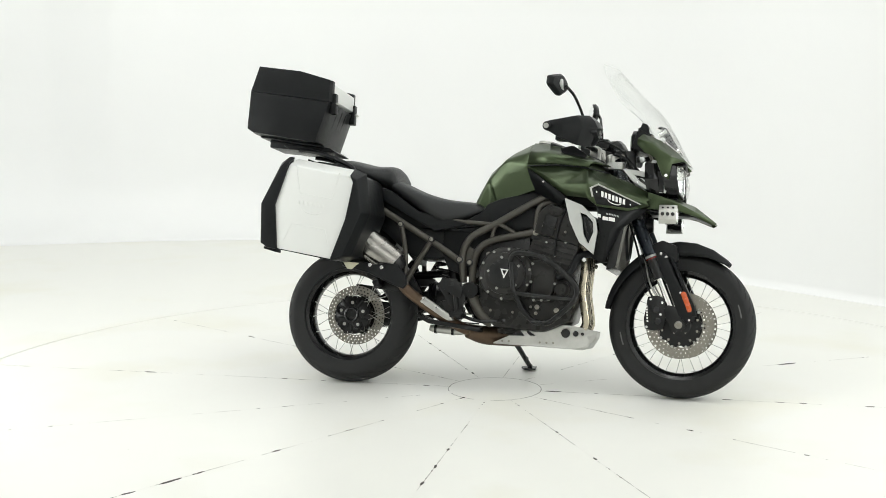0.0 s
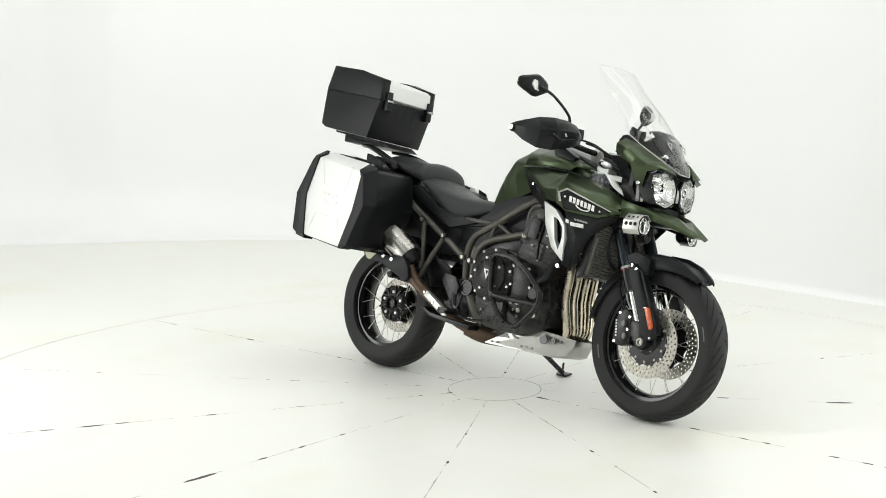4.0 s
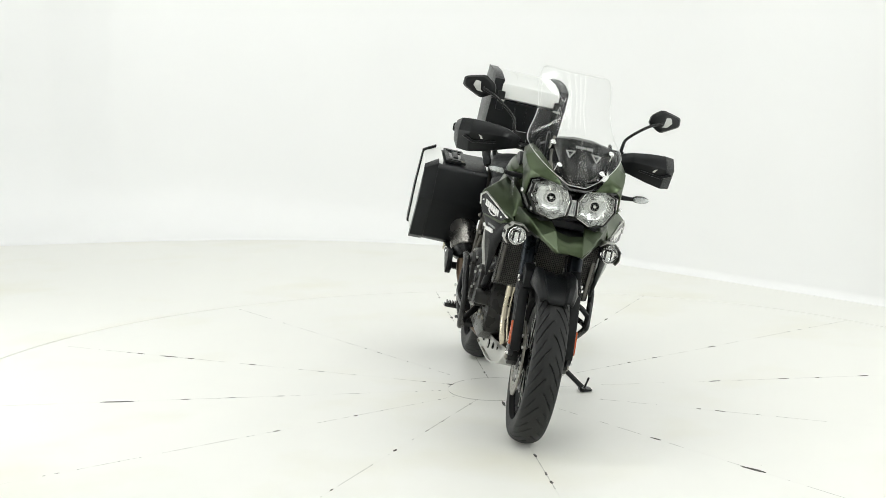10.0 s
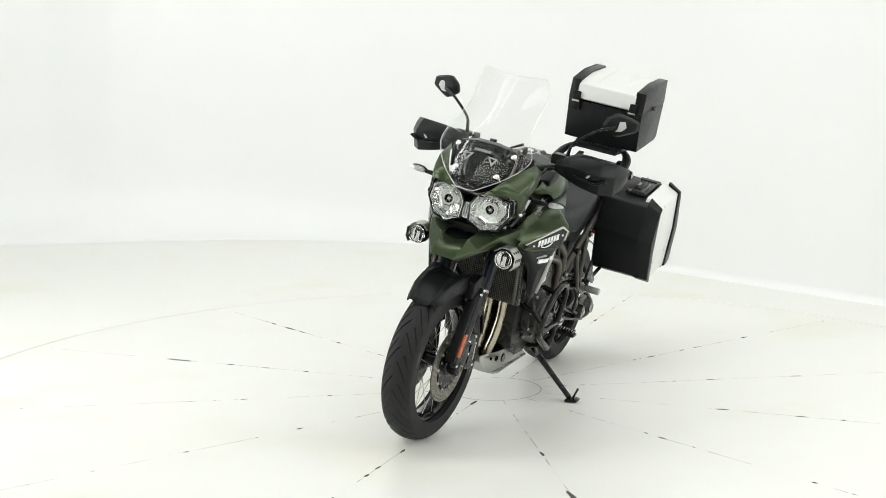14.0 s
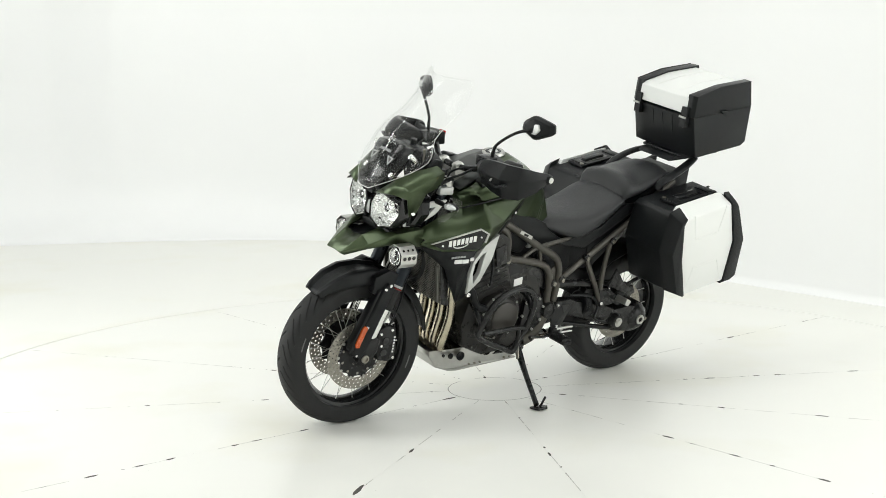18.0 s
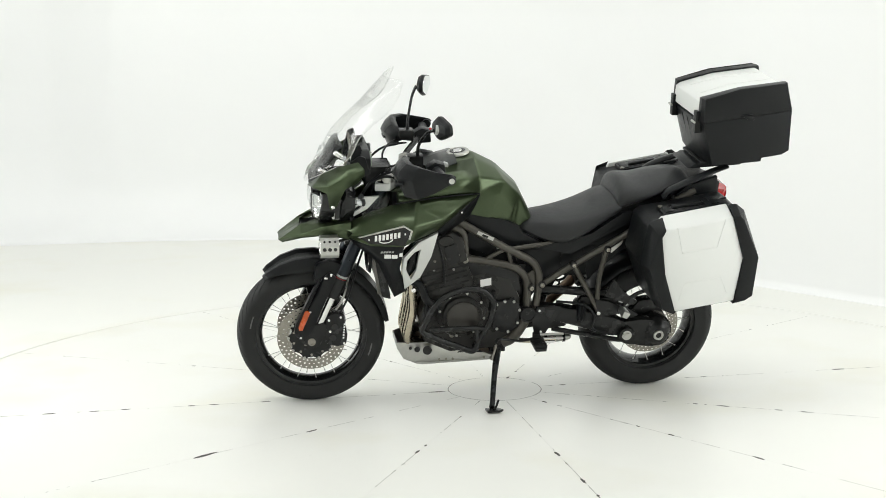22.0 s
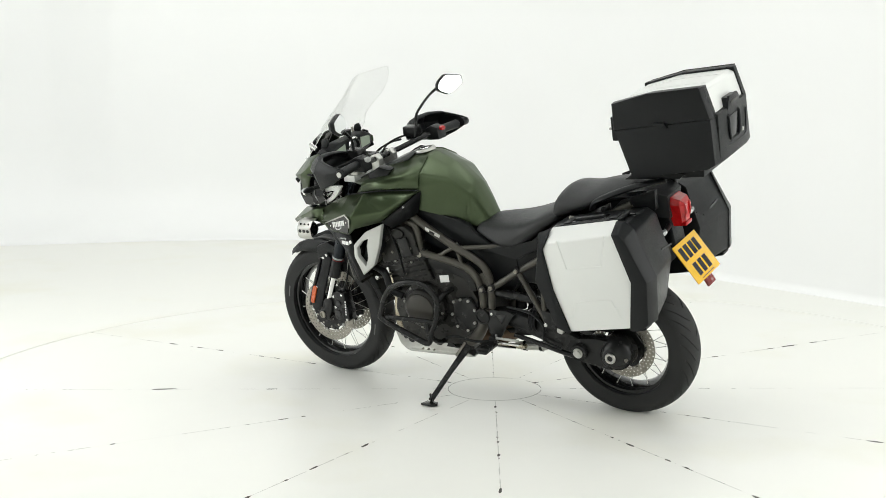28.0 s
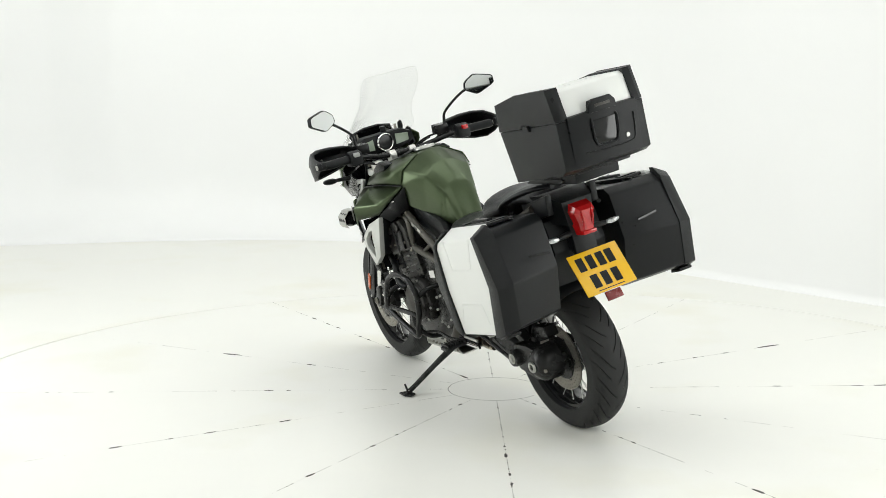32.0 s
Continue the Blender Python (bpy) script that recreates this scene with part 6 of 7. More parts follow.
    part("link_plate", slab([(-0.26, 0.30), (-0.38, 0.315), (-0.42, 0.36), (-0.30, 0.40), (-0.24, 0.36)], -0.05, 0.05, 0.008), CASTING, bike)
    def sec(d, r, half):
        a = radians(d)
        return [(RW.x + (r - 0.02 * (s * s)) * math.cos(a), half * s, RW.z + (r - 0.02 * (s * s)) * math.sin(a)) for s in (-1, -0.7, -0.3, 0.3, 0.7, 1)]
    part("rear_hugger", loft([sec(d, 0.345, 0.095) for d in (20, 40, 60, 80, 100, 118)], False, False), BLACK, bike, "black rear wheel hugger", thick=0.005)
    part("hugger_side", slab([(-0.55, 0.56), (-0.50, 0.49), (-0.47, 0.44), (-0.56, 0.46), (-0.66, 0.51), (-0.72, 0.525), (-0.70, 0.555)], -0.150, -0.125, 0.006), BLACK, bike)
    # side stand
    foot = Vector((0.014, 0.392, 0.100))
    st = part("side_stand", tube([(-0.060, 0.125, 0.275), (-0.048, 0.165, 0.245), (-0.022, 0.25, 0.19), (0.004, 0.35, 0.125), (0.013, 0.382, 0.105)], [0.018, 0.016, 0.0125, 0.0115, 0.012], 12), CASTING, bike, "black steel side stand")
    part("stand_foot", slab([(0.040, 0.370), (0.038, 0.424), (-0.015, 0.424), (-0.034, 0.402), (-0.015, 0.370)], -0.0045, 0.0045, 0.002, axis="z"), CASTING, st, xf=Matrix.Translation((0, 0, 0.0975)) @ Matrix.Translation((0, 0.397, 0)) @ pose(0, 0, 0, 13, 0, 0) @ Matrix.Translation((0, -0.397, 0)))
    part("stand_tang", tube([(0.002, 0.394, 0.100), (-0.004, 0.402, 0.128), (-0.008, 0.407, 0.150)], 0.005, 8), CASTING, st)
    part("stand_spring", tube([(-0.05, 0.14, 0.29), (-0.02, 0.19, 0.235)], 0.007, 8, 1), STEEL, st)
    part("stand_bracket", block(-0.09, -0.02, 0.09, 0.145, 0.25, 0.31, 0.006), CASTING, bike)
    part("belly_plate", slab([(-0.12, 0.27), (-0.36, 0.30), (-0.42, 0.325), (-0.42, 0.31), (-0.36, 0.28), (-0.12, 0.25)], -0.19, -0.06, 0.004), CASTING, bike, "black lower bracket")


def handlebars(bike):
    bar = [(0.240, 0.42, 1.136), (0.252, 0.32, 1.135), (0.285, 0.22, 1.125), (0.335, 0.12, 1.10), (0.352, 0.05, 1.092), (0.352, -0.05, 1.092), (0.335, -0.12, 1.10), (0.285, -0.22, 1.125), (0.252, -0.32, 1.135), (0.240, -0.42, 1.136)]
    b = part("handlebar", tube(bar, 0.0125, 12), CASTING, bike, "black tapered handlebar")
    for s in (1, -1):
        part("bar_riser", slab([(0.325, 1.03), (0.38, 1.03), (0.375, 1.105), (0.345, 1.115), (0.325, 1.095)], s * 0.035, s * 0.068, 0.006), ALLOY, bike, "silver handlebar riser")
        g = part("grip", tube([(0.238, s * 0.425, 1.136), (0.254, s * 0.295, 1.136)], 0.0195, 14, 1), BLACK, b, "ribbed black rubber grip")
        part("bar_end", tube([(0.236, s * 0.430, 1.138), (0.242, s * 0.402, 1.136)], 0.0165, 14, 1), CASTING, b)
        part("bar_end_bolt", tube([(0.235, s * 0.434, 1.138), (0.236, s * 0.429, 1.138)], 0.011, 14, 1), ALLOY, b, "silver bar end screw")
        sw = part("switchgear", slab([(0.215, 1.105), (0.285, 1.10), (0.295, 1.15), (0.26, 1.17), (0.22, 1.16)], s * 0.245, s * 0.305, 0.008), BLACK, bike, "black handlebar switchgear")
        part("switch_button", slab([(0.205, 1.145), (0.225, 1.15), (0.222, 1.165), (0.205, 1.16)], s * 0.262, s * 0.290, 0.003), RED if s < 0 else GREYP, sw, "small red switch" if s < 0 else "")
        part("lever", tube([(0.31, s * 0.235, 1.13), (0.345, s * 0.30, 1.125), (0.335, s * 0.38, 1.118), (0.315, s * 0.44, 1.112)], [0.009, 0.007, 0.006, 0.008], 8, flat=0.7), CASTING, bike, "black control lever")
        part("fluid_reservoir", block(0.30, 0.365, min(s * 0.175, s * 0.235), max(s * 0.175, s * 0.235), 1.135, 1.178, 0.006), CASTING, bike, "black brake fluid reservoir" if s < 0 else "black clutch fluid reservoir")

        def guard():
            rings = []
            for y, x, z0, z1, bulge, lip in ((0.195, 0.366, 1.105, 1.150, 0.010, 0.036), (0.262, 0.398, 1.086, 1.178, 0.024, 0.036), (0.330, 0.402, 1.067, 1.187, 0.032, 0.034), (0.398, 0.390, 1.053, 1.189, 0.034, 0.028), (0.442, 0.345, 1.056, 1.184, 0.020, 0.022),
                                             (0.456, 0.280, 1.084, 1.170, 0.008, 0.014), (0.455, 0.232, 1.112, 1.162, 0.002, 0.010), (0.452, 0.208, 1.124, 1.156, 0.0, 0.006), (0.447, 0.198, 1.133, 1.149, 0.0, 0.003)):
                z0, z1, y = z0 + 0.005, z1 + 0.005, y + 0.006 * (y > 0.25)
                zc = z0 + (z1 - z0) * 0.60
                zt = z0 + (z1 - z0) * 0.82
                rings.append([(x - lip, y - 0.5 * lip, z1 - 0.15 * lip), (x - 0.006, y, z1), (x + bulge * 0.55, y + 0.004, zt), (x + bulge, y + 0.008, zc), (x - 0.002, y + 0.002, z0), (x - lip, y - 0.5 * lip, z0 + 0.3 * lip)])
            return bevelled(loft(rings, False, False), 0.004)
        bm = guard()
        hg = part("handguard", bm if s > 0 else flipped(bm), BLACK, bike, "black plastic wind deflector over the grip", sharp=24, thick=0.006)
        # highlight glint on the deflector's face, put in as a silver slash
        part("deflector_glint", slab([(s * 0.355, 1.122), (s * 0.363, 1.119), (s * 0.376, 1.137), (s * 0.370, 1.141)], 0.420, 0.4265, 0, axis="x"), ALLOY, hg, "small silver slash standing in for a highlight glint")
        part("deflector_end", tube([(0.218, s * 0.434, 1.142), (0.214, s * 0.466, 1.142), (0.213, s * 0.472, 1.142)], [0.019, 0.019, 0.015], 20, 1), BLACK, hg)
        part("deflector_bolt", tube([(0.213, s * 0.470, 1.142), (0.2128, s * 0.4745, 1.142)], 0.0115, 16, 1), ALLOY, hg, "silver end bolt")
        part("deflector_step", slab([(s * 0.300, 1.112), (s * 0.395, 1.098), (s * 0.440, 1.118), (s * 0.432, 1.126), (s * 0.392, 1.108), (s * 0.302, 1.121)], 0.398, 0.424, 0.004, axis="x"), BLACK, hg)
        # mirror
        dx = 0.0 if s > 0 else -0.008
        stem = part("mirror_stem", tube([(0.320, s * 0.225, 1.13), (0.324, s * 0.230, 1.195), (0.318, s * 0.245, 1.235), (0.298, s * 0.320, 1.295), (0.275, s * 0.385, 1.325)], [0.009, 0.007, 0.006, 0.006, 0.007], 10), CASTING, bike, "black mirror stem")
        hexa = [(-0.084, -0.020), (-0.078, 0.014), (-0.028, 0.044), (0.070, 0.025), (0.074, -0.012), (-0.018, -0.050)]
        shape = []
        for i, q in enumerate(hexa):
            p, n = hexa[i - 1], hexa[(i + 1) % 6]
            for o, f in ((p, 0.20), (p, 0.07), (n, 0.07), (n, 0.20)):
                shape.append((q[0] * (1 - f) * 0.97 + o[0] * f, q[1] * (1 - f) * 0.97 + o[1] * f) if f < 0.1 else (q[0] * (1 - f) + o[0] * f, q[1] * (1 - f) + o[1] * f))
        cx, cy, cz = 0.245 + dx, s * 0.402, 1.334
        k = [(cy + s * y * 0.94, cz + z * 1.07) for y, z in shape]
        rings = [[(cx + 0.024, cy + (y - cy) * 0.45, cz + (z - cz) * 0.45) for y, z in k], [(cx + 0.018, cy + (y - cy) * 0.8, cz + (z - cz) * 0.8) for y, z in k], [(cx + 0.004, y, z) for y, z in k], [(cx - 0.010, cy + (y - cy) * 0.97, cz + (z - cz) * 0.97) for y, z in k]]
        sh = part("mirror_shell", loft(rings), BLACK, stem, "black angular mirror shell", sharp=30, xf=Matrix.Translation((cx, cy, cz)) @ pose(0, 0, 0, 0, 3, s * 20) @ Matrix.Translation((-cx, -cy, -cz)))
        glass = slab([(cy + (y - cy) * 0.9, cz + (z - cz) * 0.9) for y, z in k], cx - 0.0125, cx - 0.0095, 0, axis="x")
        part("mirror_glass", glass, MIRROR, stem, "mirror glass", xf=Matrix.Translation((cx, cy, cz)) @ pose(0, 0, 0, 0, 3, s * 20) @ Matrix.Translation((-cx, -cy, -cz)))
        part("mirror_boss", slab([(cy - s * 0.050, cz - 0.018), (cy - s * 0.034, cz + 0.012), (cy + s * 0.016, cz + 0.018), (cy + s * 0.024, cz - 0.004), (cy + s * 0.006, cz - 0.024), (cy - s * 0.036, cz - 0.030)], cx + 0.016, cx + 0.028, 0.003, axis="x"), SILVER, stem, "silver mirror mount plate")
        part("clutch_cable" if s > 0 else "throttle_cable", tube([(0.29, s * 0.23, 1.12), (0.38, s * 0.20, 1.13), (0.44, s * 0.12, 1.09), (0.42, s * 0.08, 0.99)], 0.0045, 8), BLACK, bike)


def lamps(bike):
    for s in (1, -1):
        # indicators
        ind = part("indicator_stem", tube([(0.56, s * 0.195, 1.005), (0.575, s * 0.265, 1.010)], [0.012, 0.008], 10, 1), BLACK, bike, "black indicator stem")
        part("indicator_lens", loft([[(0.575 + a, s * (0.262 + 0.0), 1.010 + c) for a, c in ((-0.012, -0.008), (0.012, -0.010), (0.014, 0.010), (-0.012, 0.010))], [(0.578 + a, s * 0.30, 1.014 + c) for a, c in ((-0.020, -0.016), (0.020, -0.018), (0.022, 0.017), (-0.020, 0.016))], [(0.576 + a, s * 0.335, 1.016 + c) for a, c in ((-0.008, -0.005), (0.008, -0.006), (0.009, 0.006), (-0.008, 0.006))]]), CRYSTAL, ind, "clear front indicator", sub=1)
        part("indicator_back", loft([[(0.562 + a, s * 0.258, 1.010 + c) for a, c in ((-0.010, -0.010), (0.010, -0.011), (0.010, 0.012), (-0.010, 0.011))], [(0.566 + a, s * 0.30, 1.014 + c) for a, c in ((-0.016, -0.019), (0.012, -0.021), (0.012, 0.020), (-0.016, 0.019))], [(0.566 + a, s * 0.337, 1.016 + c) for a, c in ((-0.008, -0.008), (0.008, -0.009), (0.008, 0.009), (-0.008, 0.008))]]), BLACK, ind, sub=1)
        r_ind = part("indicator_stem", tube([(-1.02, s * 0.05, 0.865), (-1.03, s * 0.11, 0.862)], [0.012, 0.009], 10, 1), BLACK, bike, "black indicator stem")
        part("indicator_lens", loft([[(-1.03 + a, s * 0.105, 0.862 + c) for a, c in ((-0.012, -0.010), (0.012, -0.008), (0.012, 0.010), (-0.012, 0.010))], [(-1.034 + a, s * 0.145, 0.864 + c) for a, c in ((-0.018, -0.014), (0.016, -0.012), (0.016, 0.012), (-0.018, 0.013))], [(-1.030 + a, s * 0.178, 0.866 + c) for a, c in ((-0.008, -0.006), (0.008, -0.005), (0.008, 0.006), (-0.008, 0.006))]]), CRYSTAL, r_ind, "clear rear indicator", sub=1)
        # fog lamp
        c = (0.700, s * 0.186, 0.786)
        f = part("fog_lamp", lathe([(0.031, 0.026), (0.035, 0.026), (0.037, 0.020), (0.037, -0.020), (0.026, -0.038), (0, -0.04)], c, 28, "x", caps=False), GLOSS, bike, "round fog lamp in a drilled silver bracket")
        part("fog_reflector", lathe([(0.032, 0.026), (0.030, 0.020), (0.024, 0.015), (0.016, 0.012), (0, 0.011)], c, 14, "x", caps=False), LAMPCUP, f, sharp=8)
        part("fog_rim", lathe([(0.031, 0.027), (0.0335, 0.030), (0.036, 0.027)], c, 28, "x", True), CHROME, f)
        ln = part("fog_lens", lathe([(0.0, 0.034), (0.018, 0.033), (0.032, 0.028)], c, 24, "x", caps=False), LENS, f, "clear fog lamp lens")
        ln.visible_shadow = False
        part("fog_baffle", joined(block(0.712, 0.718, c[1] - 0.013, c[1] - 0.009, 0.764, 0.800, 0.0005), block(0.712, 0.718, c[1] + 0.009, c[1] + 0.013, 0.764, 0.800, 0.0005), block(0.712, 0.718, c[1] - 0.013, c[1] + 0.013, 0.798, 0.803, 0.0005)), CASTING, f)
        arc = [(s * math.cos(radians(q)), math.sin(radians(q))) for q in (-48, -22, 22, 68, 112, 150)]
        hood = [(c[1] + 0.050 * u, c[2] + 0.050 * v) for u, v in arc] + [(c[1] + 0.047 * u, c[2] + 0.047 * v) for u, v in arc[::-1]]
        part("fog_bracket", slab(hood, 0.652, 0.728, 0.0008, axis="x"), ALLOY, f, "drilled silver lamp bracket")
        for q in (0, 45):
            u, v = math.cos(radians(q)), math.sin(radians(q))
            for x in (0.668, 0.690, 0.712):
                for w, big in (((0.004, True),) if q == 0 else ((0.0, False),)):
                    m = Matrix.Translation((x, c[1] + s * (u * 0.0468 - v * w), c[2] + v * 0.0468 + u * w)) @ (Vector((0, s * u, v)).to_track_quat("Z", "Y").to_matrix().to_4x4())
                    hr = 0.0078 if big else 0.0048
                    repeat("bracket_hole", ("bracket_hole", big), lambda: lathe([(0, 0.0012), (hr, 0.0012), (hr, -0.002), (0, -0.002)], (0, 0, 0), 14, "z"), GLOSS, f, m)
        part("bracket_arm", tube([(0.655, s * 0.17, 0.80), (0.60, s * 0.16, 0.815), (0.56, s * 0.13, 0.83)], 0.007, 8), CASTING, f)
    part("horn", lathe([(0, 0.02), (0.030, 0.02), (0.036, 0.010), (0.036, -0.01), (0, -0.02)], (0.590, 0.03, 0.765), 24, "x"), CASTING, bike, "black horn")


def tail(bike):
    part("tail_unit", loft([[(-0.80, y, z) for y, z in ((-0.10, 0.93), (0.10, 0.93), (0.11, 1.0), (-0.11, 1.0))], [(-0.95, y, z) for y, z in ((-0.09, 0.905), (0.09, 0.905), (0.10, 1.02), (-0.10, 1.02))], [(-1.03, y, z) for y, z in ((-0.055, 0.895), (0.055, 0.895), (0.07, 0.99), (-0.07, 0.99))]]), BLACK, bike, "black plastic tail unit")
    lamp = part("tail_lamp", loft([[(-1.008, y * 0.88, z) for y, z in ((-0.034, 0.852), (0.034, 0.852), (0.044, 0.910), (0.060, 0.950), (0.052, 0.985), (-0.052, 0.985), (-0.060, 0.950), (-0.044, 0.910))],
                                   [(-1.066, y * 0.84, z) for y, z in ((-0.034, 0.856), (0.034, 0.856), (0.040, 0.905), (0.056, 0.945), (0.044, 0.966), (-0.044, 0.966), (-0.056, 0.945), (-0.040, 0.905))],
                                   [(-1.080, y * 0.72, z) for y, z in ((-0.026, 0.874), (0.026, 0.874), (0.030, 0.905), (0.044, 0.940), (0.034, 0.952), (-0.034, 0.952), (-0.044, 0.940), (-0.030, 0.905))]]), RED, bike, "red tail lamp lens", sharp=20)
    part("lamp_step", slab([(-0.030, 0.858), (0.030, 0.858), (0.030, 0.872), (-0.030, 0.872)], -1.084, -1.056, 0.003, axis="x"), RED, lamp)
    for s in (1, -1):
        part("lamp_rib", tube([(-1.072, s * 0.018, 0.876), (-1.083, s * 0.021, 0.915), (-1.079, s * 0.023, 0.950)], 0.005, 8), RED, lamp)
    hanger = part("plate_hanger", slab([(-0.97, 0.90), (-1.02, 0.90), (-1.035, 0.835), (-1.042, 0.780), (-1.115, 0.672), (-1.105, 0.664), (-1.015, 0.775), (-0.95, 0.86)], -0.050, 0.050, 0.008), BLACK, bike, "black number plate hanger")
    # number plate, tilted back
    m = Matrix.Translation((-1.098, -0.008, 0.715)) @ pose(0, 0, 0, 0, 36, 0) @ pose(0, 0, 0, 90, 0, -90)
    w, h = 0.114, 0.088
    pl = part("number_plate", slab([(-w, -h), (w, -h), (w, h), (-w, h)], 0.0, 0.004, 0.001, axis="z"), YELLOW, bike, "yellow square number plate with black bars", xf=m)
    rows = [(0.012, [-0.074, -0.028, 0.018, 0.060]), (-0.066, [-0.050, -0.002, 0.046])]
    for z, xs in rows:
        for x in xs:
            part("plate_bar", slab([(x - 0.016, z), (x + 0.016, z), (x + 0.016, z + 0.056), (x - 0.016, z + 0.056)], 0.004, 0.0052, 0, axis="z"), BLACK, pl, "black plate bar", xf=m)
    part("plate_small_print", slab([(-0.06, -0.080), (0.06, -0.080), (0.06, -0.077), (-0.06, -0.077)], 0.004, 0.005, 0, axis="z"), BLACK, pl, xf=m)
    part("rear_reflector", slab([(-0.035, -0.018), (0.035, -0.018), (0.035, 0.018), (-0.035, 0.018)], -0.004, 0.006, 0.002, axis="z"), DARKRED, bike, "dark red rear reflector", xf=Matrix.Translation((-1.148, -0.01, 0.622)) @ pose(0, 0, 0, 0, 30, 0) @ pose(0, 0, 0, 90, 0, -90))
    # grab rails and luggage rack
    for s in (1, -1):
        part("grab_rail", tube([(-0.745, s * 0.158, 0.955), (-0.765, s * 0.166, 0.985), (-0.82, s * 0.168, 1.012), (-0.90, s * 0.158, 1.042), (-0.97, s * 0.135, 1.060), (-1.04, s * 0.10, 1.068)], [0.010, 0.011, 0.012, 0.012, 0.011, 0.010], 12, flat=1.9), BLACK, bike, "black grab rail beside the pillion seat")
        part("rail_bolt", lathe([(0, 0), (0.010, 0), (0.010, 0.012), (0, 0.012)], (-0.79, s * 0.150, 0.945), 12, "z"), CASTING, bike)
        part("rail_support", slab([(-0.80, 0.93), (-0.86, 0.985), (-1.0, 1.03), (-1.0, 0.95), (-0.90, 0.92)], s * 0.090, s * 0.118, 0.005), BLACK, bike)
        part("case_mount", tube([(-0.66, s * 0.15, 0.83), (-0.70, s * 0.185, 0.86), (-0.88, s * 0.19, 0.93), (-0.95, s * 0.15, 0.93)], 0.009, 10), CASTING, bike, "black side case mount")
        part("case_mount", tube([(-0.60, s * 0.17, 0.46), (-0.66, s * 0.20, 0.53), (-0.80, s * 0.20, 0.56)], 0.009, 10), CASTING, bike)
    part("rack_wedge", slab([(-0.94, 1.083), (-1.20, 1.126), (-1.20, 1.085), (-0.96, 1.066)], -0.098, 0.098, 0.006), BLACK, bike, "black top case mount")
    part("luggage_rack", slab([(-0.865, 1.062), (-1.10, 1.075), (-1.13, 1.095), (-1.10, 1.100), (-0.90, 1.085)], -0.105, 0.105, 0.006), BLACK, bike, "black rear luggage rack plate")
    for s in (1, -1):
        part("rack_latch", slab([(-1.05, 1.085), (-1.13, 1.098), (-1.12, 1.116), (-1.05, 1.105)], s * 0.05, s * 0.095, 0.003), ALLOY, bike, "silver rack latch")


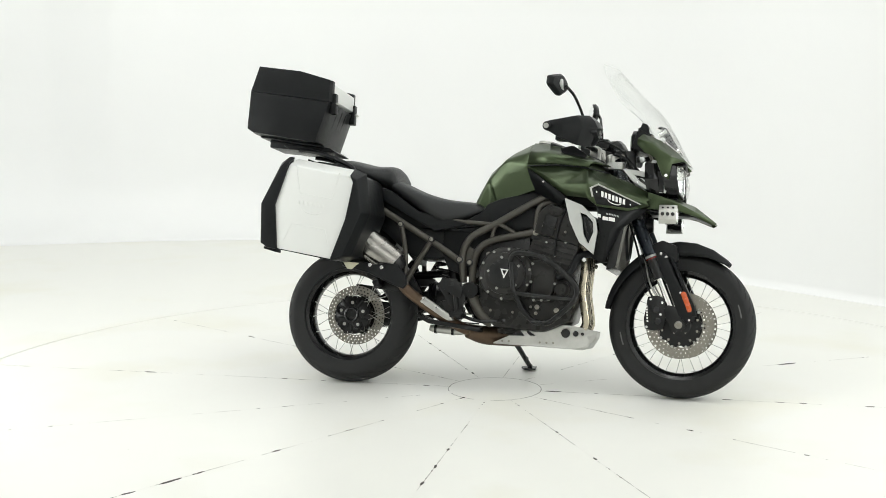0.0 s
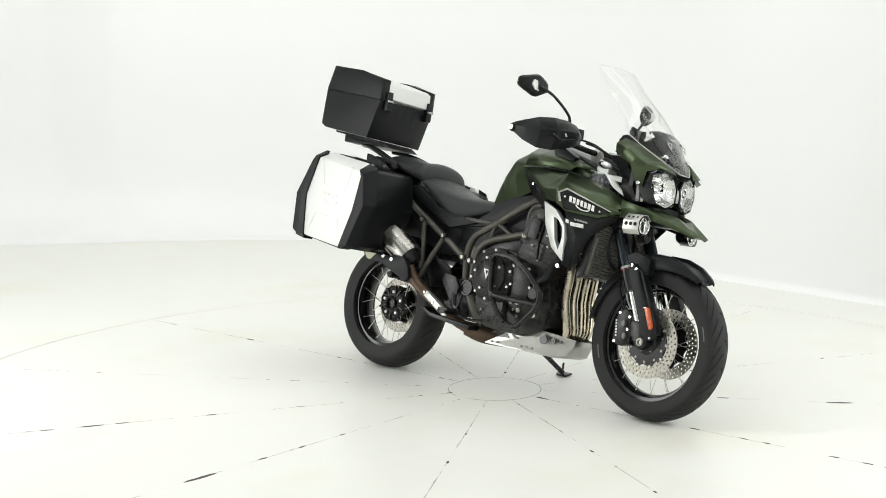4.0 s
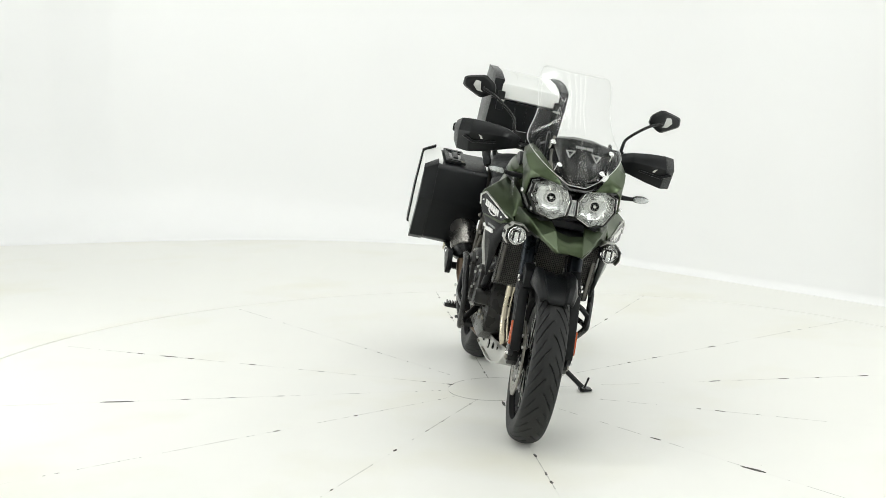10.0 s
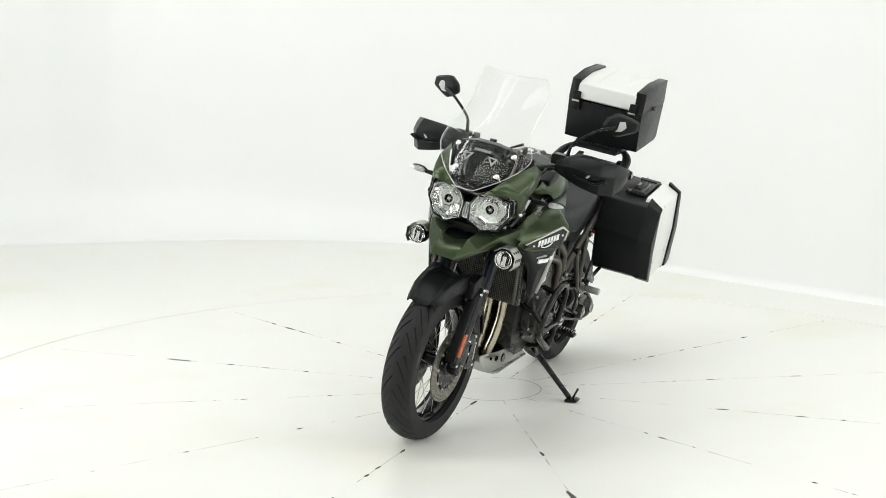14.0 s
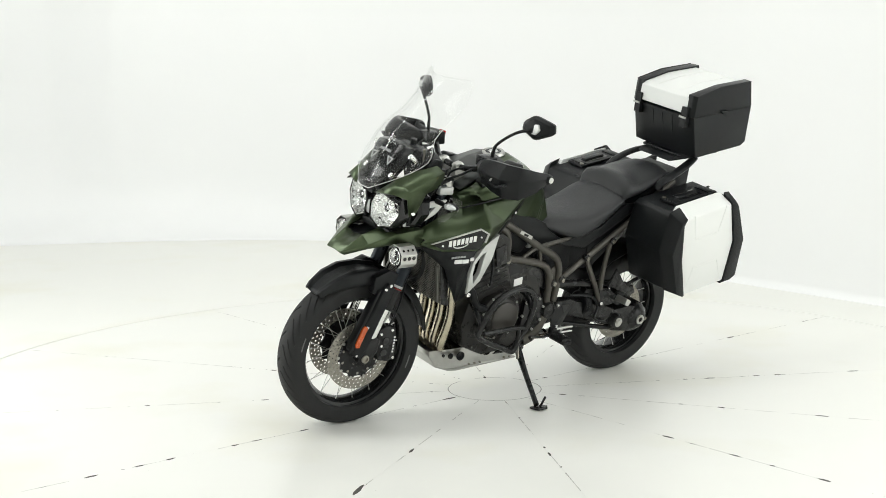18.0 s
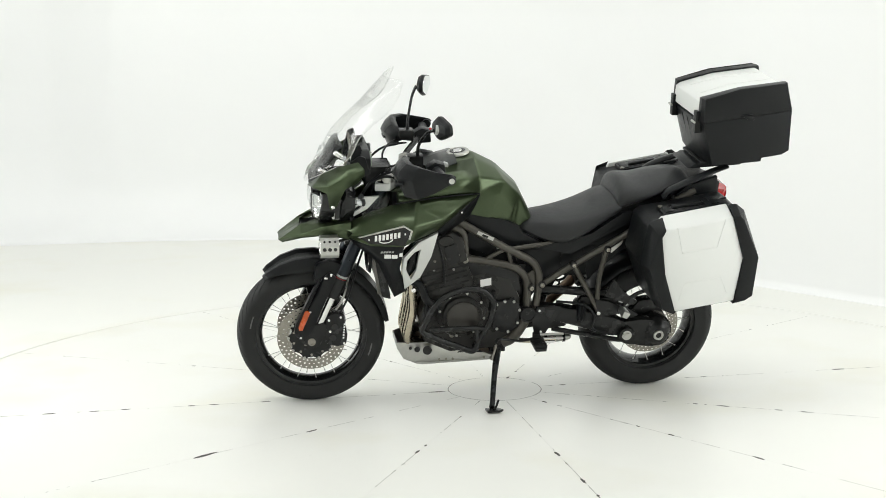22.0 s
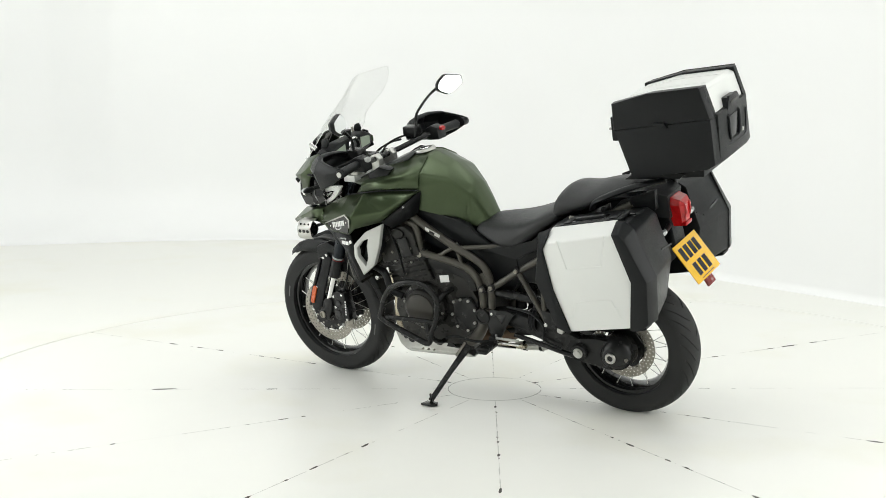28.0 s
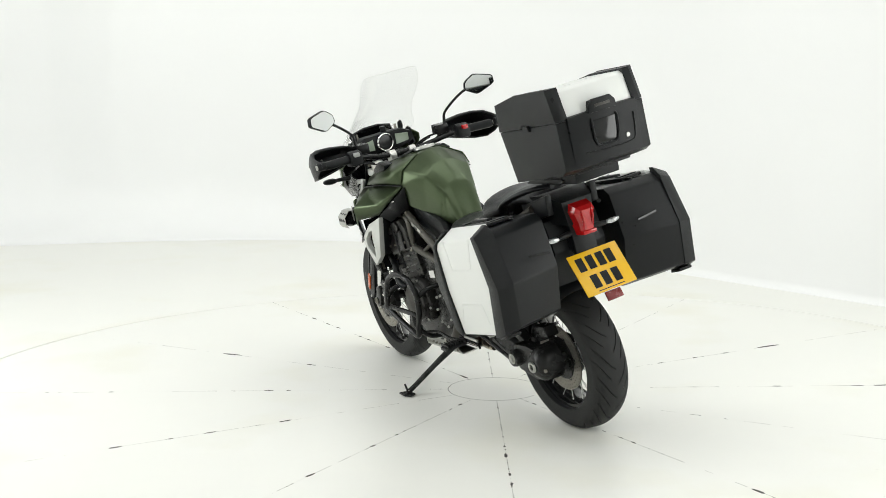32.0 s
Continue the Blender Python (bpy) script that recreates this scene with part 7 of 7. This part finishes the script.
# ---- luggage ----
def side_case(s):
    c = thing("side_case", (-0.84, s * 0.34, 0.54), "hard side case with a white shell and black end caps" if s > 0 else "hard side case with a white embossed shell and black end caps", "pannier", "motorcycle side cases")
    full_out = [(-0.640, 0.880), (-0.612, 0.740), (-0.690, 0.548), (-0.735, 0.528), (-1.045, 0.580), (-1.078, 0.600), (-1.085, 0.775), (-1.004, 0.935), (-0.985, 0.956), (-0.672, 0.900)]
    full_in = [(-0.615, 0.905), (-0.590, 0.750), (-0.665, 0.555), (-0.72, 0.535), (-1.00, 0.580), (-1.035, 0.600), (-1.070, 0.78), (-1.020, 0.955), (-0.985, 0.978), (-0.64, 0.922)]
    full_mid = [(-0.612, 0.918), (-0.590, 0.745), (-0.668, 0.555), (-0.73, 0.536), (-1.05, 0.588), (-1.090, 0.608), (-1.098, 0.780), (-1.02, 0.962), (-0.985, 0.988), (-0.640, 0.932)]
    yo = 0.435 if s > 0 else 0.466
    back = 0.0 if s > 0 else -0.008

    def moved(o):
        return [(x - back if x < -0.97 else x, z) for x, z in o]
    full_out, full_mid, full_in = moved(full_out), moved(full_mid), moved(full_in)
    rings = [[(x, s * 0.160, z) for x, z in full_in], [(x, s * (yo - 0.05), z - (0.016 if z > 0.85 else 0.0)) for x, z in full_mid], [(x, s * (yo - 0.012), z) for x, z in full_out]]
    body = part("shell", bevelled(loft(rings), 0.008), BLACK, c, "black moulded case shell")
    white = [(-0.672, 0.900), (-0.654, 0.872), (-0.682, 0.710), (-0.742, 0.537), (-1.000, 0.579), (-1.020, 0.770), (-0.957, 0.952)]
    wide = [(-0.668, 0.929), (-0.650, 0.90), (-0.680, 0.710), (-0.740, 0.533), (-1.002, 0.575), (-1.022, 0.770), (-0.950, 0.977)]
    wide = [(x, z + (0.013 if z > 0.85 else 0.0)) for x, z in wide]
    wp = part("white_panel", slab(wide, s * (yo - 0.080), s * (yo - 0.002), 0.007, second=white), WHITEP, c, "white curved outer panel")
    front = [(-0.671, 0.904), (-0.640, 0.884), (-0.612, 0.740), (-0.690, 0.548), (-0.735, 0.530), (-0.744, 0.535), (-0.684, 0.710), (-0.656, 0.872)]
    front_deep = [(-0.671, 0.944), (-0.612, 0.921), (-0.587, 0.745), (-0.665, 0.552), (-0.730, 0.532), (-0.744, 0.534), (-0.684, 0.710), (-0.656, 0.902)]
    hind = moved([(-0.955, 0.957), (-0.985, 0.960), (-1.004, 0.939), (-1.085, 0.775), (-1.078, 0.600), (-1.045, 0.579), (-1.000, 0.573), (-1.020, 0.770)])
    hind_deep = moved([(-0.952, 0.992), (-0.985, 0.995), (-1.023, 0.967), (-1.101, 0.780), (-1.093, 0.606), (-1.050, 0.586), (-1.000, 0.572), (-1.020, 0.770)])
    part("front_cap", slab(front_deep, s * (yo - 0.058), s * (yo + 0.006), 0.004, second=front), BLACK, c, "black moulded end cap")
    part("rear_cap", slab(hind_deep, s * (yo - 0.058), s * (yo + 0.006), 0.004, second=hind), BLACK, c, "black moulded end cap")
    # embossed lines on the panel
    for o in ([(-0.720, 0.915), (-0.752, 0.800), (-0.90, 0.825), (-0.925, 0.948)], [(-0.755, 0.585), (-0.775, 0.665), (-0.930, 0.690), (-0.965, 0.615)]):
        part("embossed_line", tube([(x, s * (yo - 0.0025), z) for x, z in o], 0.0022, 6, 1), WHITEP, wp)
    if s < 0:
        sweep = [(-0.842 - 0.045 * math.cos(a), s * (yo - 0.0025), 0.752 - 0.020 * math.sin(a) + 0.008 * math.cos(a)) for a in np.linspace(0.1, math.pi - 0.1, 9)]
        part("embossed_line", tube([tuple(float(q) for q in p) for p in sweep], 0.0026, 6, 1), WHITEP, wp)
        for q in range(7):
            x = -0.785 - 0.019 * q
            part("embossed_bar", slab([(x, 0.757 - x * 0.0 + 0.003 * q), (x - 0.012, 0.759 + 0.003 * q), (x - 0.012, 0.776 + 0.003 * q), (x, 0.774 + 0.003 * q)], s * (yo - 0.003), s * (yo - 0.0005), 0.0006), WHITEP, wp)
    lift = lambda x, d: (x, 0.927 - (x + 0.665) * 0.1656 + d)
    plate = part("top_plate", slab([lift(-0.69, 0.0), lift(-0.95, 0.0), lift(-0.95, 0.012), lift(-0.69, 0.012)], s * (yo - 0.195), s * (yo - 0.095), 0.003), BLACK, c, "black top plate with a handle well")
    part("handle_recess", slab([lift(-0.725, 0.010), lift(-0.875, 0.010), lift(-0.875, 0.0135), lift(-0.725, 0.0135)], s * (yo - 0.175), s * (yo - 0.115), 0.001), GLOSS, plate)
    part("handle", slab([lift(-0.735, 0.012), lift(-0.865, 0.012), lift(-0.860, 0.022), lift(-0.740, 0.022)], s * (yo - 0.158), s * (yo - 0.132), 0.004), BLACK, c, "black carrying handle")
    for x in (-0.70, -0.90):
        part("plate_rib", slab([lift(x, 0.011), lift(x - 0.03, 0.011), lift(x - 0.03, 0.016), lift(x, 0.016)], s * (yo - 0.185), s * (yo - 0.105), 0.0015), BLACK, plate)
    part("lock", lathe([(0, 0.0), (0.010, 0.0), (0.010, 0.006), (0, 0.006)], (-0.70, s * (yo - 0.18), 0.945), 14, "z"), STEEL, c, "small silver lock")
    part("bumper_foot", slab([(-1.00, 0.560), (-1.06, 0.575), (-1.06, 0.587), (-1.00, 0.575)], s * (yo - 0.07), s * (yo - 0.01), 0.003), BLACK, c)
    part("seam_strip", slab([(-0.70, 0.930), (-0.985, 0.978), (-0.985, 0.986), (-0.70, 0.940)], s * (yo - 0.175), s * (yo - 0.167), 0.002), GLOSS, c)
    part("rear_groove", slab([(s * (yo - 0.24), 0.84), (s * (yo - 0.15), 0.85), (s * (yo - 0.15), 0.858), (s * (yo - 0.24), 0.848)], -1.0885 - back, -1.0845 - back, 0.0, axis="x"), GLOSS, c)
    return c


def top_case():
    c = thing("top_case", (-1.08, 0, 1.10), "black hard top case with a white lid band", "top case")
    y0 = -0.006
    side = [(-0.884, 1.285), (-0.943, 1.096), (-1.250, 1.142), (-1.280, 1.160), (-1.272, 1.335)]
    wide = 0.190

    def ring(y, grow=0.0):
        return [(x + grow * (0.010 if x > -1 else -0.012), y, z) for x, z in side]
    base = bevelled(loft([ring(y0 - wide), ring(y0 - 0.12, 1), ring(y0 + 0.12, 1), ring(y0 + wide)]), 0.003)
    part("base_shell", base, BLACK, c, "black moulded base shell")
    lid_side = [(-0.882, 1.286), (-0.882, 1.386), (-1.030, 1.428), (-1.235, 1.452), (-1.271, 1.336)]

    def lid_ring(y, up=0.0):
        return [(x + (0.010 if x > -1 else -0.010) * up, y, z + up * 0.002 * (z > 1.35)) for x, z in lid_side]
    for s in (1, -1):
        part("lid_end", bevelled(loft([lid_ring(y0 + s * 0.192), lid_ring(y0 + s * 0.172, 0.9), lid_ring(y0 + s * 0.143, 1.0)]), 0.003), BLACK, c, "black lid end cap")
        part("lid_edge", tube([(-0.882, y0 + s * 0.189, 1.386), (-1.03, y0 + s * 0.189, 1.428), (-1.235, y0 + s * 0.189, 1.452)], 0.003, 8, 1), BLACK, c)
        lat = part("front_latch", slab([(y0 + s * 0.125, 1.235), (y0 + s * 0.160, 1.235), (y0 + s * 0.164, 1.330), (y0 + s * 0.128, 1.330)], -0.888, -0.858, 0.004, axis="x"), BLACK, c, "black hinge on the case front")
        part("latch_pin", tube([(-0.853, y0 + s * 0.127, 1.283), (-0.853, y0 + s * 0.163, 1.283)], 0.005, 8, 1), ALLOY, lat)
        if s > 0:
            part("side_catch", slab([(-1.045, 1.318), (-1.095, 1.322), (-1.105, 1.30), (-1.075, 1.302)], y0 + s * 0.187, y0 + s * 0.203, 0.003), BLACK, c)
    for dy in (-0.06, 0.0, 0.06):
        part("front_rib", slab([(-0.876, 1.27), (-0.930, 1.11), (-0.936, 1.11), (-0.882, 1.27)], y0 + dy - 0.003, y0 + dy + 0.003, 0.001), BLACK, c)
    band = [(-0.868, 1.298), (-0.870, 1.370), (-0.890, 1.383), (-1.03, 1.421), (-1.225, 1.444), (-1.246, 1.434), (-1.272, 1.345), (-1.24, 1.33), (-0.90, 1.29)]
    wb = part("lid_band", slab(band, y0 - 0.148, y0 + 0.148, 0.005), WHITEP, c, "white curved lid band")
    for dy in (-0.07, 0.07):
        part("embossed_line", tube([(-0.90, y0 + dy, 1.3860), (-1.03, y0 + dy * 0.9, 1.4212), (-1.215, y0 + dy * 0.9, 1.4432)], 0.0016, 6, 1), WHITEP, wb)
    # back: handle and lock
    part("back_panel", slab([(y0 - 0.150, 1.160), (y0 + 0.150, 1.160), (y0 + 0.152, 1.345), (y0 + 0.055, 1.347), (y0 + 0.045, 1.380), (y0 - 0.045, 1.380), (y0 - 0.055, 1.347), (y0 - 0.152, 1.345)], -1.288, -1.260, 0.006, axis="x"), BLACK, c, "black back panel")
    hd = part("handle", tube([(-1.287, y0 - 0.052, 1.318), (-1.292, y0 - 0.055, 1.30), (-1.292, y0 - 0.046, 1.225), (-1.291, y0, 1.218), (-1.292, y0 + 0.046, 1.225), (-1.292, y0 + 0.055, 1.30), (-1.287, y0 + 0.052, 1.318)], 0.0048, 10, 3), BLACK, c, "black folding handle")
    part("handle_recess", slab([(y0 - 0.05, 1.225), (y0 + 0.05, 1.225), (y0 + 0.055, 1.31), (y0 - 0.055, 1.31)], -1.291, -1.287, 0.001, axis="x"), GLOSS, hd)
    part("release_tab", slab([(y0 - 0.062, 1.338), (y0 + 0.062, 1.338), (y0 + 0.058, 1.365), (y0 + 0.040, 1.386), (y0 - 0.040, 1.386), (y0 - 0.058, 1.365)], -1.294, -1.284, 0.003, axis="x"), BLACK, c)
    part("tab_bar", slab([(y0 - 0.034, 1.356), (y0 + 0.034, 1.356), (y0 + 0.034, 1.366), (y0 - 0.034, 1.366)], -1.296, -1.292, 0.001, axis="x"), CHARCOAL, c, "dark grey lettering bar")
    part("back_rib", tube([(-1.289, y0 + 0.10, 1.205), (-1.2895, y0 + 0.02, 1.200), (-1.2895, y0 - 0.10, 1.200), (-1.289, y0 - 0.125, 1.225), (-1.289, y0 - 0.13, 1.30)], 0.003, 6, 3), BLACK, c)
    part("lock", lathe([(0, -0.004), (0.008, -0.004), (0.009, 0.0), (0, 0.0)], (-1.288, y0 - 0.09, 1.225), 14, "x"), ALLOY, c, "small silver lock")
    part("base_foot", slab([(-0.92, 1.092), (-1.24, 1.138), (-1.24, 1.128), (-1.0, 1.092), (-0.92, 1.082)], y0 - 0.12, y0 + 0.12, 0.003), BLACK, c)
    return c


def motorcycle():
    bike = thing("motorcycle", (0, 0, 0), "green and black adventure touring motorcycle leaning on its side stand", "motorcycle")
    stem = Vector((0.500, 0, 0.78))
    CARRY[0] = Matrix.Translation(stem) @ Matrix.Rotation(radians(-3.5), 4, Vector((-0.39, 0, 0.92)).normalized()) @ Matrix.Translation(-stem)
    front_wheel(bike)
    fork(bike)
    front_mudguard(bike)
    handlebars(bike)
    CARRY[0] = None
    rear_wheel(bike)
    beak(bike)
    headlamps(bike)
    cowl_and_screen(bike)
    shrouds(bike)
    tank(bike)
    seats(bike)
    frame_tubes(bike)
    engine(bike)
    silencer_cover(bike)
    crash_bars(bike)
    swingarm(bike)
    lamps(bike)
    tail(bike)
    return bike


studio()
TABLE_TOP = turntable()
BIKE = motorcycle()
CASES = [side_case(1), side_case(-1), top_case()]
LEAN = pose(0.081, -0.017, 0.003, 0, 0, -5.6) @ pose(0, 0, 0, -13.0, 0, 0)


def motions():
    """The turntable carries the motorcycle and its luggage round at an even pace."""
    for ob in (TABLE_TOP, BIKE, *CASES):
        rest = Matrix() if ob is TABLE_TOP else LEAN @ Matrix.Translation(BASE[ob.name])
        rows = []
        for k in range(65):
            t = 0.5 * k
            rows.append((t, pose(0, 0, 0, 0, 0, TURN_START + TURN_RATE * t) @ rest))
        walk(ob, rows)


motions()
